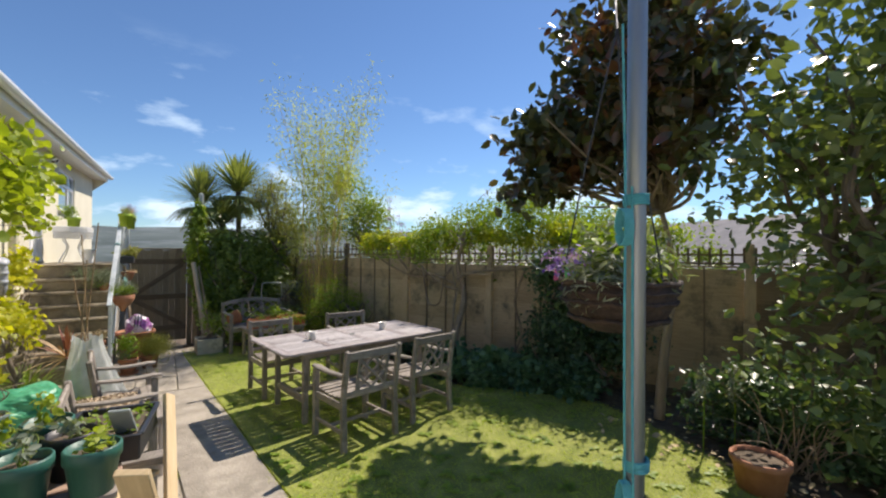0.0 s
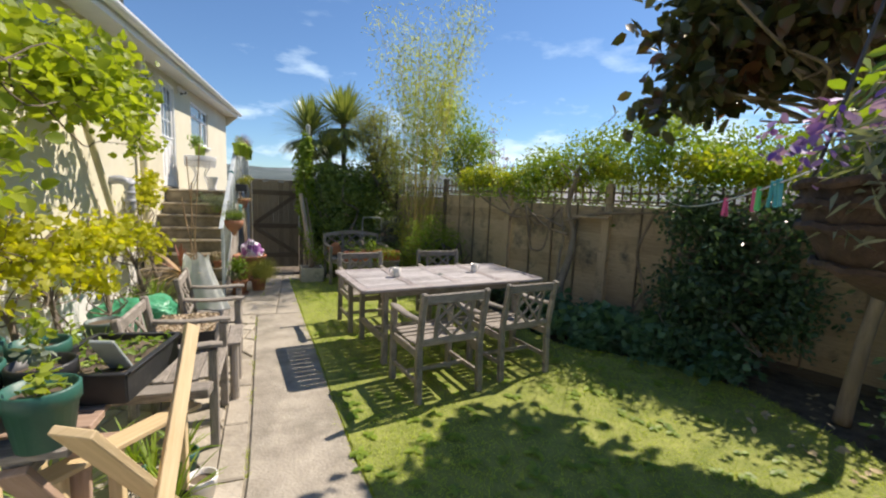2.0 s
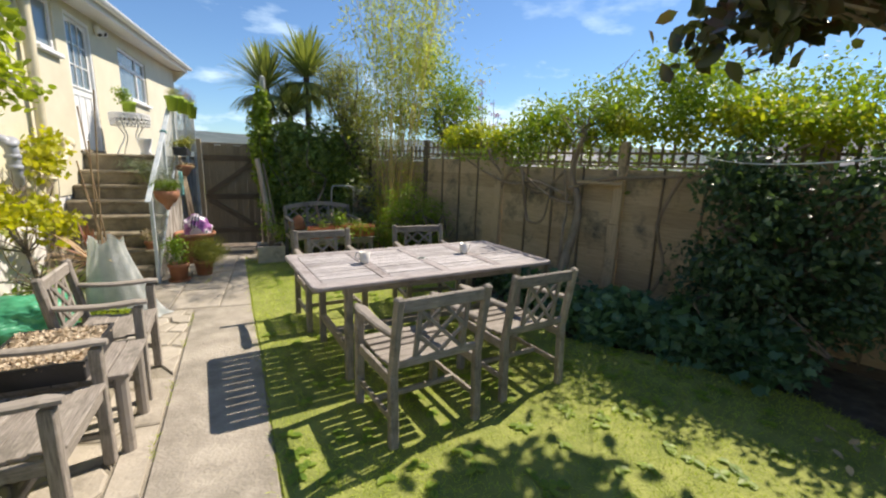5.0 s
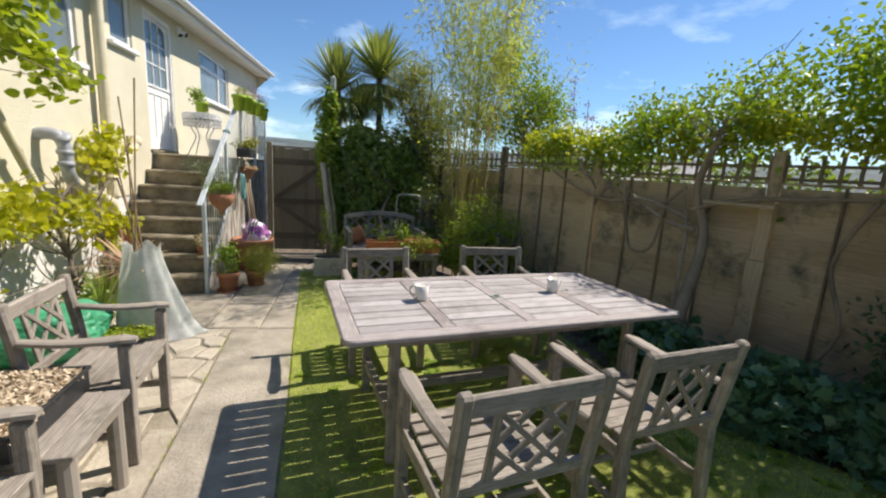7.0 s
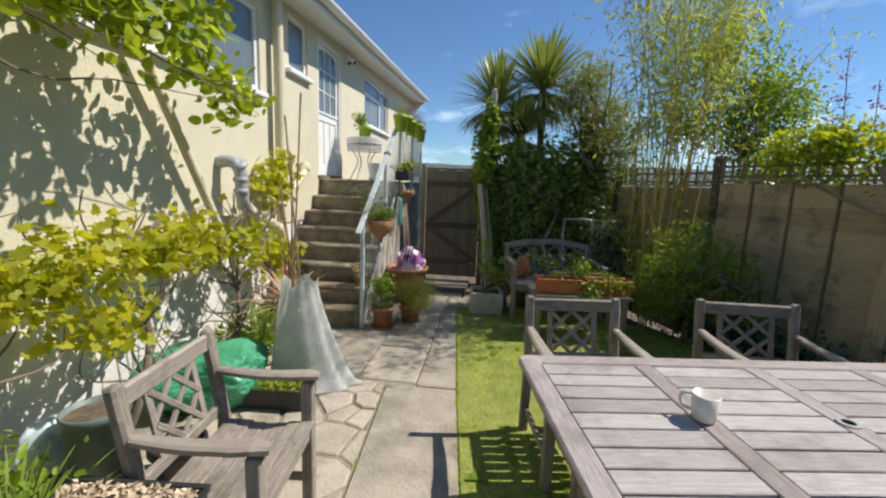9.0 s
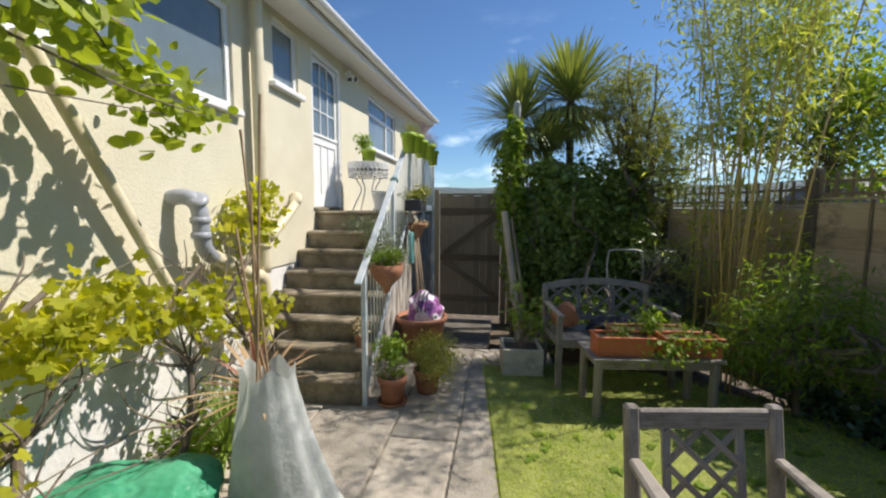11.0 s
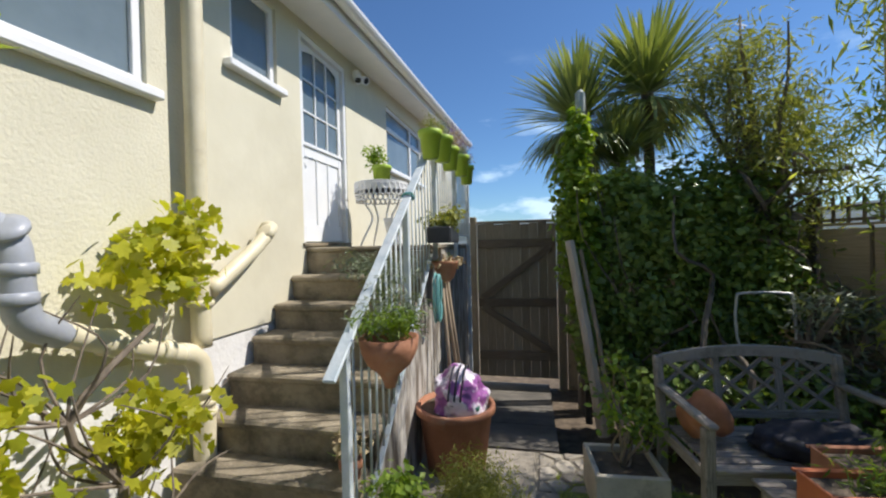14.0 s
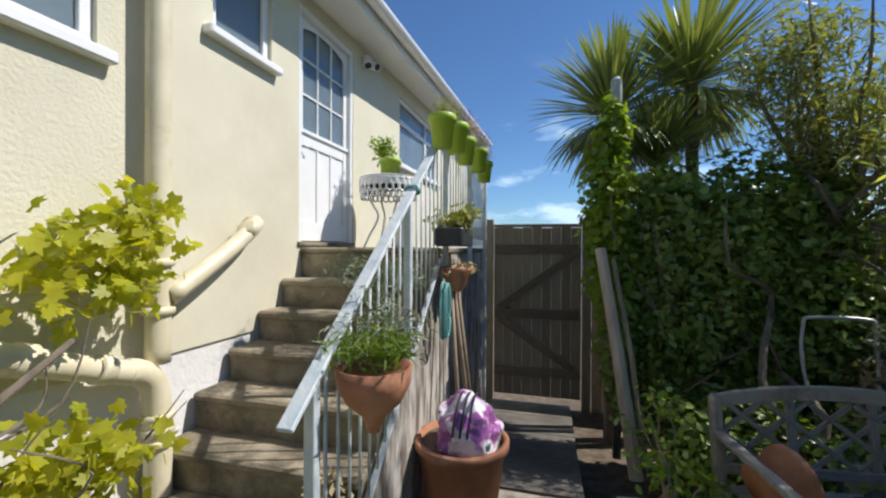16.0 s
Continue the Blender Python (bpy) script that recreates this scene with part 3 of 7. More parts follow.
def stone_piece(poly, parent, material, z1, name="paving_stone", z0=-0.06):
    cx, cy = sum(p[0] for p in poly) / len(poly), sum(p[1] for p in poly) / len(poly)
    bm = bmesh.new()
    tops, mids, lows = [], [], []
    for x, y in poly:
        k = 1 - 0.012 / max(0.05, math.hypot(x - cx, y - cy))
        tops.append(bm.verts.new((cx + (x - cx) * k, cy + (y - cy) * k, z1)))
        mids.append(bm.verts.new((x, y, z1 - 0.008)))
        lows.append(bm.verts.new((x, y, z0)))
    bm.faces.new(tops)
    n = len(poly)
    for i in range(n):
        j = (i + 1) % n
        bm.faces.new((tops[i], mids[i], mids[j], tops[j]))
        bm.faces.new((mids[i], lows[i], lows[j], mids[j]))
    return part(name, bm, material, parent)


# ---- house ----
WX = -1.40
Y_FAR = 15.9
house = struct("house")


def wall_cells(bm, ys, zs, holes, x0, x1):
    for ya, yb in zip(ys, ys[1:]):
        for za, zb in zip(zs, zs[1:]):
            ym, zm = (ya + yb) / 2, (za + zb) / 2
            if not any(h[0] < ym < h[1] and h[2] < zm < h[3] for h in holes):
                bx(bm, x0, x1, ya, yb, za, zb, 0.0)


def soffit_z(y):
    return 3.17 if y < 4.7 else 3.38 + 0.0516 * (y - 8.8)


def build_house():
    holes = [(5.75, 7.93, 2.33, 3.12), (8.53, 9.02, 2.72, 3.32), (9.33, 10.18, 1.55, 3.34), (11.38, 13.1, 2.53, 3.36)]
    for ya, yb, zt, m in ((-4.0, 8.14, 3.155, RENDER_CREAM), (8.14, Y_FAR, 3.37, RENDER_SMOOTH)):
        bm = bmesh.new()
        own = [h for h in holes if ya < (h[0] + h[1]) / 2 < yb]
        ys = sorted({ya, yb, *(h[0] for h in own), *(h[1] for h in own)})
        zs = sorted({0.98, zt, *(h[2] for h in own), *(h[3] for h in own)})
        wall_cells(bm, ys, zs, own, WX - 0.25, WX)
        cuts = [ya, 4.7, yb] if ya < 4.7 < yb else [ya, yb]
        for a, b in zip(cuts, cuts[1:]):
            v = [bm.verts.new((x, y, z)) for x in (WX - 0.25, WX) for y, z in ((a, zt), (b, zt), (b, soffit_z(b) + 0.07), (a, soffit_z(a) + 0.07))]
            bm.faces.new(v[4:])
            bm.faces.new(v[:4])
        tagged(part("wall_east", bm, m, house), kind="structure")
    bm = bmesh.new()
    bx(bm, WX - 0.27, WX - 0.015, -4.0, Y_FAR, -3.0, 0.978, 0.0)
    tagged(part("plinth", bm, RENDER_WHITE, house), kind="structure")
    bm = bmesh.new()
    bx(bm, -9.0, WX - 0.252, Y_FAR - 0.25, Y_FAR, -3.0, 3.6, 0.0)
    bx(bm, -9.0, WX - 0.252, -4.0, -3.75, -3.0, 3.6, 0.0)
    bx(bm, -9.25, -9.0, -4.0, Y_FAR, -3.0, 3.6, 0.0)
    tagged(part("wall_other", bm, RENDER_CREAM, house), kind="structure")
    bm = bmesh.new()
    bx(bm, -2.9, -2.8, -3.7, Y_FAR - 0.3, 0.0, 3.4, 0.0)
    tagged(part("wall_inside", bm, ROOM, house), kind="structure")
    bm = bmesh.new()
    bx(bm, -2.8, WX - 0.26, -3.7, Y_FAR - 0.3, 1.42, 1.5, 0.0)
    tagged(part("floor_inside", bm, ROOM, house), kind="structure")
    # roof, soffit, fascia, gutter
    for y0, y1 in ((-4.3, 4.7), (4.7, 16.0)):
        bm = bmesh.new()
        s0, s1 = soffit_z(y0), soffit_z(y1)
        def quad(pts):
            bm.faces.new([bm.verts.new(p) for p in pts])
        for dz in (0.0, 0.03):
            quad([(-1.08, y0, s0 + dz), (-1.08, y1, s1 + dz), (WX - 0.3, y1, s1 + 0.04 + dz), (WX - 0.3, y0, s0 + 0.04 + dz)])
        tagged(part("soffit", bm, WHITE_PAINT, house), kind="structure")
        bm = bmesh.new()
        beam(bm, (-1.07, y0, s0 + 0.07), (-1.07, y1, s1 + 0.07), 0.022, 0.17)
        tagged(part("fascia", bm, WHITE_PAINT, house), kind="structure")
        bm = bmesh.new()
        n = 8
        rows = []
        for y in (y0, y1):
            z = soffit_z(y) + 0.11
            rows.append([bm.verts.new((-0.995 + 0.062 * math.cos(PI + PI * k / n), y, z + 0.062 * math.sin(PI + PI * k / n))) for k in range(n + 1)] +
                        [bm.verts.new((-0.995 + 0.055 * math.cos(2 * PI - PI * k / n), y, z + 0.055 * math.sin(2 * PI - PI * k / n))) for k in range(n + 1)])
        m = len(rows[0])
        for k in range(m):
            bm.faces.new((rows[0][k], rows[0][(k + 1) % m], rows[1][(k + 1) % m], rows[1][k]))
        for r in rows:
            bm.faces.new(r)
        tagged(part("gutter", bm, WHITE_PAINT, house), kind="structure")
        bm = bmesh.new()
        beam_n = 14
        slope = 0.42
        for i in range(beam_n):
            xa, xb = -1.04 - i * 0.32, -1.04 - (i + 1) * 0.32 - 0.04
            za, zb = 0.15 + i * 0.32 * slope, 0.15 + (i + 1) * 0.32 * slope
            v = [(xa, y0, s0 + za + 0.03), (xa, y1, s1 + za + 0.03), (xb, y1, s1 + zb + 0.01), (xb, y0, s0 + zb + 0.01)]
            w = [(p[0], p[1], p[2] - 0.03) for p in v]
            vv, ww = [bm.verts.new(p) for p in v], [bm.verts.new(p) for p in w]
            bm.faces.new(vv)
            bm.faces.new(ww)
            for a in range(4):
                bm.faces.new((vv[a], ww[a], ww[(a + 1) % 4], vv[(a + 1) % 4]))
        bm.faces.new([bm.verts.new(p) for p in ((-5.3, y0, s0 + 2.0), (-5.3, y1, s1 + 2.0), (-9.6, y1, s1 + 0.2), (-9.6, y0, s0 + 0.2))])
        tagged(part("roof", bm, ROOF_TILE, house), kind="structure")
    for y in (Y_FAR - 0.01, -3.99):
        bm = bmesh.new()
        s = soffit_z(y) - 0.01
        bm.faces.new([bm.verts.new(p) for p in ((-1.07, y, s), (-5.3, y, s + 1.95), (-9.4, y, s + 0.1), (-9.2, y, s - 0.4), (WX, y, s - 0.3))])
        tagged(part("gable", bm, RENDER_CREAM, house), kind="structure")
    # roof flue
    f = thing("roof_flue", "thin grey metal flue pipe standing on the roof", "flue", (-3.1, 13.1, 4.5))
    bm = bmesh.new()
    lathe(bm, [(0.075, 0), (0.075, 1.55), (0.085, 1.56), (0.085, 1.62), (0.06, 1.62), (0.06, 1.5)], 14)
    part("pipe", bm, METAL_POLE, f, smooth=True)
    bm = bmesh.new()
    lathe(bm, [(0.076, 0.42), (0.10, 0.43), (0.10, 0.50), (0.076, 0.51)], 14)
    part("collar", bm, METAL_POLE, f, smooth=True)


build_house()


def window(name, y0, y1, z0, z1, mullions=(), transom=None, curtain=True, sill=True):
    w = struct(name)
    x = WX - 0.055
    bm = bmesh.new()
    t = 0.05
    for a, b, c, d in ((y0, y1, z0, z0 + t), (y0, y1, z1 - t, z1)):
        bx(bm, x - 0.03, x + 0.03, a, b, c, d)
    for a, b in ((y0, y0 + t), (y1 - t, y1), *((m - 0.03, m + 0.03) for m in mullions)):
        bx(bm, x - 0.029, x + 0.029, a, b, z0 + t, z1 - t)
    if transom:
        bx(bm, x - 0.028, x + 0.028, y0 + t, y1 - t, transom - 0.03, transom + 0.03)
    tagged(part("window_frame", bm, WHITE_PAINT, w), kind="structure")
    edges = [y0 + t, *mullions, y1 - t]
    for a, b in zip(edges, edges[1:]):
        bm = bmesh.new()
        bx(bm, x - 0.006, x + 0.006, a, b, z0 + t, z1 - t, 0)
        tagged(part("pane", bm, OBSCURE_SKY, w), kind="structure")
    if sill:
        bm = bmesh.new()
        bx(bm, WX - 0.12, WX + 0.06, y0 - 0.07, y1 + 0.05, z0 - 0.055, z0 - 0.003, 0.008)
        tagged(part("window_sill", bm, WHITE_PAINT, w), kind="structure")
    if curtain:
        bm = bmesh.new()
        n = 60
        row = [[bm.verts.new((x - 0.16 + 0.018 * math.sin(k * 1.9), y0 + (y1 - y0) * k / n, z)) for k in range(n + 1)] for z in (z0 + 0.02, z1 - 0.02)]
        for k in range(n):
            bm.faces.new((row[0][k], row[0][k + 1], row[1][k + 1], row[1][k]))
        part("curtain", bm, LINEN, w, smooth=True)


window("window_1", 5.75, 7.93, 2.33, 3.12, (6.8,))
window("window_2", 8.53, 9.02, 2.72, 3.32, ())
window("window_3", 11.38, 13.1, 2.53, 3.36, (12.5,), 3.08)


def build_door():
    d = struct("door_1")
    y0, y1, z0, z1 = 9.33, 10.18, 1.55, 3.34
    x = WX - 0.06
    bm = bmesh.new()
    bx(bm, WX - 0.14, WX - 0.005, y0, y0 + 0.045, z0, z1)
    bx(bm, WX - 0.14, WX - 0.005, y1 - 0.045, y1, z0, z1)
    bx(bm, WX - 0.14, WX - 0.005, y0 + 0.045, y1 - 0.045, z1 - 0.05, z1)
    part("door_frame", bm, WHITE_PAINT, d)
    a, b = y0 + 0.05, y1 - 0.05
    zm = 2.37
    leaf = bmesh.new()
    bx(leaf, x - 0.02, x + 0.02, a, a + 0.06, z0 + 0.01, z1 - 0.055)
    bx(leaf, x - 0.02, x + 0.02, b - 0.06, b, z0 + 0.01, z1 - 0.055)
    bx(leaf, x - 0.019, x + 0.019, a + 0.06, b - 0.06, z0 + 0.01, z0 + 0.16)
    bx(leaf, x - 0.019, x + 0.019, a + 0.06, b - 0.06, zm - 0.07, zm + 0.05)
    bx(leaf, x - 0.019, x + 0.019, a + 0.06, b - 0.06, z1 - 0.09, z1 - 0.055)
    bx(leaf, x - 0.010, x + 0.006, a + 0.06, b - 0.06, z0 + 0.16, zm - 0.07)
    bx(leaf, x - 0.02, x + 0.035, a, b, zm + 0.02, zm + 0.05)
    w = (b - a - 0.12) / 3
    for i in (1, 2):
        bx(leaf, x - 0.018, x + 0.018, a + 0.06 + w * i - 0.011, a + 0.06 + w * i + 0.011, z0 + 0.16, zm - 0.07)
        bx(leaf, x - 0.018, x + 0.018, a + 0.06 + w * i - 0.009, a + 0.06 + w * i + 0.009, zm + 0.05, z1 - 0.09)
    h = (z1 - 0.09 - zm - 0.05) / 3
    for i in (1, 2):
        bx(leaf, x - 0.017, x + 0.017, a + 0.06, b - 0.06, zm + 0.05 + h * i - 0.009, zm + 0.05 + h * i + 0.009)
    # arched head over the panes
    prev = None
    for k in range(13):
        t = k / 12
        yy = a + 0.06 + (b - a - 0.12) * t
        zz = z1 - 0.09 - 0.055 * (2 * t - 1) ** 2
        cur = (yy, zz)
        if prev:
            f = [leaf.verts.new((x + 0.0185, prev[0], prev[1])), leaf.verts.new((x + 0.0185, cur[0], cur[1])), leaf.verts.new((x + 0.0185, cur[0], z1 - 0.085)), leaf.verts.new((x + 0.0185, prev[0], z1 - 0.085))]
            leaf.faces.new(f)
        prev = cur
    part("door_leaf", leaf, WHITE_PAINT, d)
    bm = bmesh.new()
    bx(bm, x - 0.004, x + 0.004, a + 0.05, b - 0.05, zm + 0.04, z1 - 0.085, 0)
    part("pane", bm, OBSCURE_SKY, d)
    bm = bmesh.new()
    tube(bm, [(x + 0.02, a + 0.03, 2.28), (x + 0.06, a + 0.03, 2.28), (x + 0.06, a + 0.12, 2.28)], 0.009, 8)
    part("door_handle", bm, METAL_POLE, d, "metal lever handle", True)
    bm = bmesh.new()
    bx(bm, WX - 0.14, WX + 0.02, y0 - 0.02, y1 + 0.02, z0 - 0.028, z0 - 0.002)
    part("threshold", bm, STEP_CONC, d)
    # pale sheet added behind the panes to lighten them and show depth
    bm = bmesh.new()
    bx(bm, WX - 0.20, WX - 0.19, y0, y1, 1.56, 3.33, 0)
    part("inner_screen", bm, LINEN, d)


build_door()


# ---- stairs and landing ----
ST_X0, ST_X1 = WX, -0.34
TREADS = [(7.78, 0.19), (7.98, 0.375), (8.18, 0.56), (8.40, 0.745), (8.63, 0.92), (8.88, 1.10), (9.11, 1.29), (9.34, 1.51)]
NOSE_TOP = TREADS[-1][0]
stair = struct("stair")
for k, (y, z) in enumerate(TREADS[:-1]):
    y_next, z_low = TREADS[k + 1][0], TREADS[k - 1][1] if k else 0.0
    bm = bmesh.new()
    bx(bm, ST_X0 + 0.002, ST_X1, y + 0.025, y_next + 0.03, max(-0.05, z_low - 0.02), z - 0.045, 0.006)
    bx(bm, ST_X0 + 0.002, ST_X1 + 0.01, y, y_next + 0.024, z - 0.05, z, 0.014)
    bmesh.ops.subdivide_edges(bm, edges=[e for e in bm.edges if e.calc_length() > 0.3], cuts=14, use_grid_fill=True)
    for v in bm.verts:
        w = noise.noise(Vector((v.co.x * 6, k * 3.7, v.co.z * 5)))
        v.co.y += 0.010 * w
        v.co.z += 0.005 * noise.noise(Vector((v.co.x * 5 + 3, v.co.y * 6, k)))
    part("step", bm, STEP_CONC, stair)
bm = bmesh.new()
for k, (y, z) in enumerate(TREADS[:-1]):
    bx(bm, ST_X0 + 0.01, ST_X1 - 0.02, y + 0.06, NOSE_TOP + 0.1, (TREADS[k - 1][1] if k else 0.0) - 0.03, z - 0.06, 0)
part("core", bm, STEP_CONC, stair)
bm = bmesh.new()
bx(bm, ST_X0 + 0.002, ST_X1, NOSE_TOP + 0.02, 11.2, -0.5, 1.466, 0.004)
part("landing_base", bm, STEP_CONC, stair)
bm = bmesh.new()
bx(bm, ST_X0 + 0.002, ST_X1 + 0.012, NOSE_TOP, 11.25, 1.468, 1.51, 0.012)
part("landing_slab", bm, STEP_CONC, stair)
bm = bmesh.new()
prof = [(7.9, 0.0), (7.9, 0.15), (9.30, 1.34), (9.4, 1.455), (11.2, 1.455), (11.2, -0.4), (9.4, -0.1)]
fr = [bm.verts.new((ST_X1 + 0.012, y, z)) for y, z in prof]
bk = [bm.verts.new((ST_X1 + 0.003, y, z)) for y, z in prof]
bm.faces.new(fr)
bm.faces.new(bk)
for i in range(len(prof)):
    j = (i + 1) % len(prof)
    bm.faces.new((fr[i], bk[i], bk[j], fr[j]))
part("flank", bm, mat("peeling_whitewash", (0.16, 0.13, 0.10), (0.52, 0.49, 0.44), 5.0, 0.9, 0.5, 30, stretch=(1, 3, 0.6), contrast=(0.4, 0.6)), stair)
for o in stair.children:
    o["kind"] = "structure"


def build_railing():
    r = thing("stair_railing", "chalky pale blue metal railing along the concrete steps", "railing")
    x = -0.30
    bm = bmesh.new()
    beam(bm, (x, 7.66, 0.99), (x, 9.45, 2.37), 0.055, 0.018, c=0.004)
    part("handrail", bm, RAIL_PAINT, r)
    bm = bmesh.new()
    beam(bm, (x, 9.45, 2.37), (x, 11.15, 2.37), 0.05, 0.018, c=0.004)
    part("landing_rail", bm, RAIL_PAINT, r)
    def top(y):
        return 0.99 + (y - 7.66) * 0.771 if y < 9.45 else 2.37
    def base(y):
        return max(0.05, 0.19 * ((y - 7.77) / 0.19)) if y < 9.1 else 1.6
    posts = [(7.80, -0.02), (8.68, 0.80), (9.45, 1.3), (11.1, -0.3), (10.3, 1.3)]
    for y, z in posts:
        bm = bmesh.new()
        bx(bm, x - 0.019, x + 0.019, y - 0.019, y + 0.019, z, top(y) - 0.008)
        part("post", bm, RAIL_PAINT, r)
    bm = bmesh.new()
    beam(bm, (x, 7.80, 0.10), (x, 9.3, 1.44), 0.03, 0.01)
    beam(bm, (x, 9.31, 1.60), (x, 11.1, 1.60), 0.03, 0.01)
    part("bottom_bar", bm, RAIL_PAINT, r)
    y = 7.88
    while y < 11.08:
        if all(abs(y - p) > 0.04 for p, _ in posts):
            bm = bmesh.new()
            zb = 0.10 + (y - 7.80) * 0.893 if y < 9.3 else 1.60
            tube(bm, [(x, y, zb), (x, y, top(y) - 0.008)], 0.0065, 6)
            part("baluster", bm, RAIL_PAINT, r, smooth=True)
        y += 0.085
    bm = bmesh.new()
    for i in range(5):
        a0 = i * 1.3
        pts = [(x + 0.035 * math.cos(a0 + t), 8.72 + 0.012 * i, 1.815 + 0.02 * math.sin(a0 + t) + 0.002 * t) for t in np.linspace(0, 6.2, 12)]
        tube(bm, pts, 0.005, 5)
    part("twine_binding", bm, ROPE_TEAL, r, "teal twine tied round the handrail")


build_railing()


def build_pipes():
    p = thing("soil_downpipe", "cream painted soil pipe running down the rendered wall", "drainpipe")
    def pipe(name, pts, r, material, label="", steps=5):
        bm = bmesh.new()
        tube(bm, curve_pts(pts, steps), r, 14)
        part(name, bm, material, p, label, True)
    pipe("downpipe", [(-1.31, 8.13, 3.32), (-1.31, 8.13, 2.2), (-1.31, 8.13, 1.5), (-1.31, 8.13, 0.98)], 0.052, CREAM_PIPE)
    pipe("lower_pipe", [(-1.31, 7.98, 0.98), (-1.31, 8.05, 0.955), (-1.31, 8.11, 0.88), (-1.31, 8.13, 0.70), (-1.31, 8.13, 0.35), (-1.31, 8.13, 0.02)], 0.057, CREAM_PIPE)
    for z in (0.66, 0.72, 0.60, 0.32, 1.42, 1.20):
        bm = bmesh.new()
        lathe(bm, [(0.058, z), (0.068, z + 0.006), (0.068, z + 0.03), (0.058, z + 0.036)], 14, (-1.31, 8.13, 0))
        part("collar", bm, CREAM_PIPE, p, smooth=True)
    pipe("branch_pipe", [(-1.38, 8.80, 1.66), (-1.31, 8.76, 1.64), (-1.28, 8.5, 1.48), (-1.28, 8.16, 1.28)], 0.045, CREAM_PIPE)
    bm = bmesh.new()
    lathe(bm, [(0.046, 0), (0.056, 0.004), (0.056, 0.05), (0.046, 0.054)], 14)
    bm.transform(pose(-1.29, 8.70, 1.60, 50, 0, 0))
    part("collar", bm, CREAM_PIPE, p, smooth=True)
    pipe("waste_run", [(-1.28, 7.40, 1.22), (-1.29, 7.7, 1.09), (-1.30, 7.9, 1.01), (-1.31, 8.02, 0.965)], 0.05, CREAM_PIPE)
    pipe("slanted_waste", [(-1.30, 6.35, 2.3), (-1.30, 6.68, 1.72), (-1.30, 6.95, 1.24), (-1.30, 7.3, 0.62)], 0.035, CREAM_PIPE)
    for y, z in ((7.62, 1.125), (7.88, 1.02)):
        bm = bmesh.new()
        lathe(bm, [(0.051, -0.03), (0.06, -0.026), (0.06, 0.026), (0.051, 0.03)], 14)
        bm.transform(pose(-1.295, y, z, 70, 0, 0))
        part("collar", bm, CREAM_PIPE, p, smooth=True)
    g = thing("grey_waste_pipe", "grey plastic swan-neck waste pipe coming out of the cream wall", "drainpipe")
    bm = bmesh.new()
    tube(bm, curve_pts([(-1.42, 7.22, 1.60), (-1.33, 7.22, 1.615), (-1.26, 7.235, 1.60), (-1.22, 7.25, 1.53), (-1.22, 7.26, 1.38), (-1.23, 7.29, 1.28), (-1.265, 7.38, 1.225), (-1.28, 7.43, 1.20)], 6), 0.052, 14)
    part("swan_neck", bm, GREY_PIPE, g, smooth=True)
    for z, rx in ((1.46, 0), (1.36, 0)):
        bm = bmesh.new()
        lathe(bm, [(0.053, 0), (0.062, 0.004), (0.062, 0.04), (0.053, 0.044)], 14)
        bm.transform(pose(-1.22, 7.255, z - 0.02, rx, 0, 0))
        part("collar", bm, GREY_PIPE, g, smooth=True)
    bm = bmesh.new()
    lathe(bm, [(0.053, 0), (0.064, 0.004), (0.064, 0.02), (0.03, 0.03)], 14)
    bm.transform(pose(-1.215, 7.235, 1.59, 35, 30, 0))
    part("cap", bm, GREY_PIPE, g, smooth=True)


build_pipes()


def build_wall_light():
    o = thing("security_light", "small white wall light with two dark lamp heads under the eaves", "light")
    bm = bmesh.new()
    lathe(bm, [(0.055, 0), (0.06, 0.01), (0.06, 0.05), (0.035, 0.07)], 14)
    bm.transform(pose(WX, 10.42, 3.36, 0, 90, 0))
    part("base", bm, WHITE_PAINT, o, smooth=True)
    for y, z, ry in ((10.36, 3.30, 150), (10.50, 3.32, 120)):
        bm = bmesh.new()
        lathe(bm, [(0.02, 0), (0.042, 0.02), (0.045, 0.09), (0.038, 0.094), (0.034, 0.07), (0.0, 0.07)], 14)
        bm.transform(pose(WX + 0.05, y, z + 0.03, ry * 0.2, ry, 0))
        part("lamp_head", bm, WHITE_PAINT, o, "", True)
        bm = bmesh.new()
        lathe(bm, [(0.0, 0.072), (0.036, 0.072), (0.036, 0.078), (0.0, 0.078)], 14)
        bm.transform(pose(WX + 0.05, y, z + 0.03, ry * 0.2, ry, 0))
        part("lens", bm, BLACK_PLASTIC, o, "dark lamp lens", True)


build_wall_light()

# ---- fence and gate ----
FA, FD = Vector((3.48, 8.88, 0)), Vector((0.359, -0.933, 0)).normalized()
FN = Vector((-FD.y, FD.x, 0)) * -1
fence = thing("garden_fence", "brown feather-edge wooden fence with a square trellis on top", "fence")


def fence_pt(s, z=0.0, off=0.0):
    p = FA + FD * s + FN * off
    return (p.x, p.y, z)


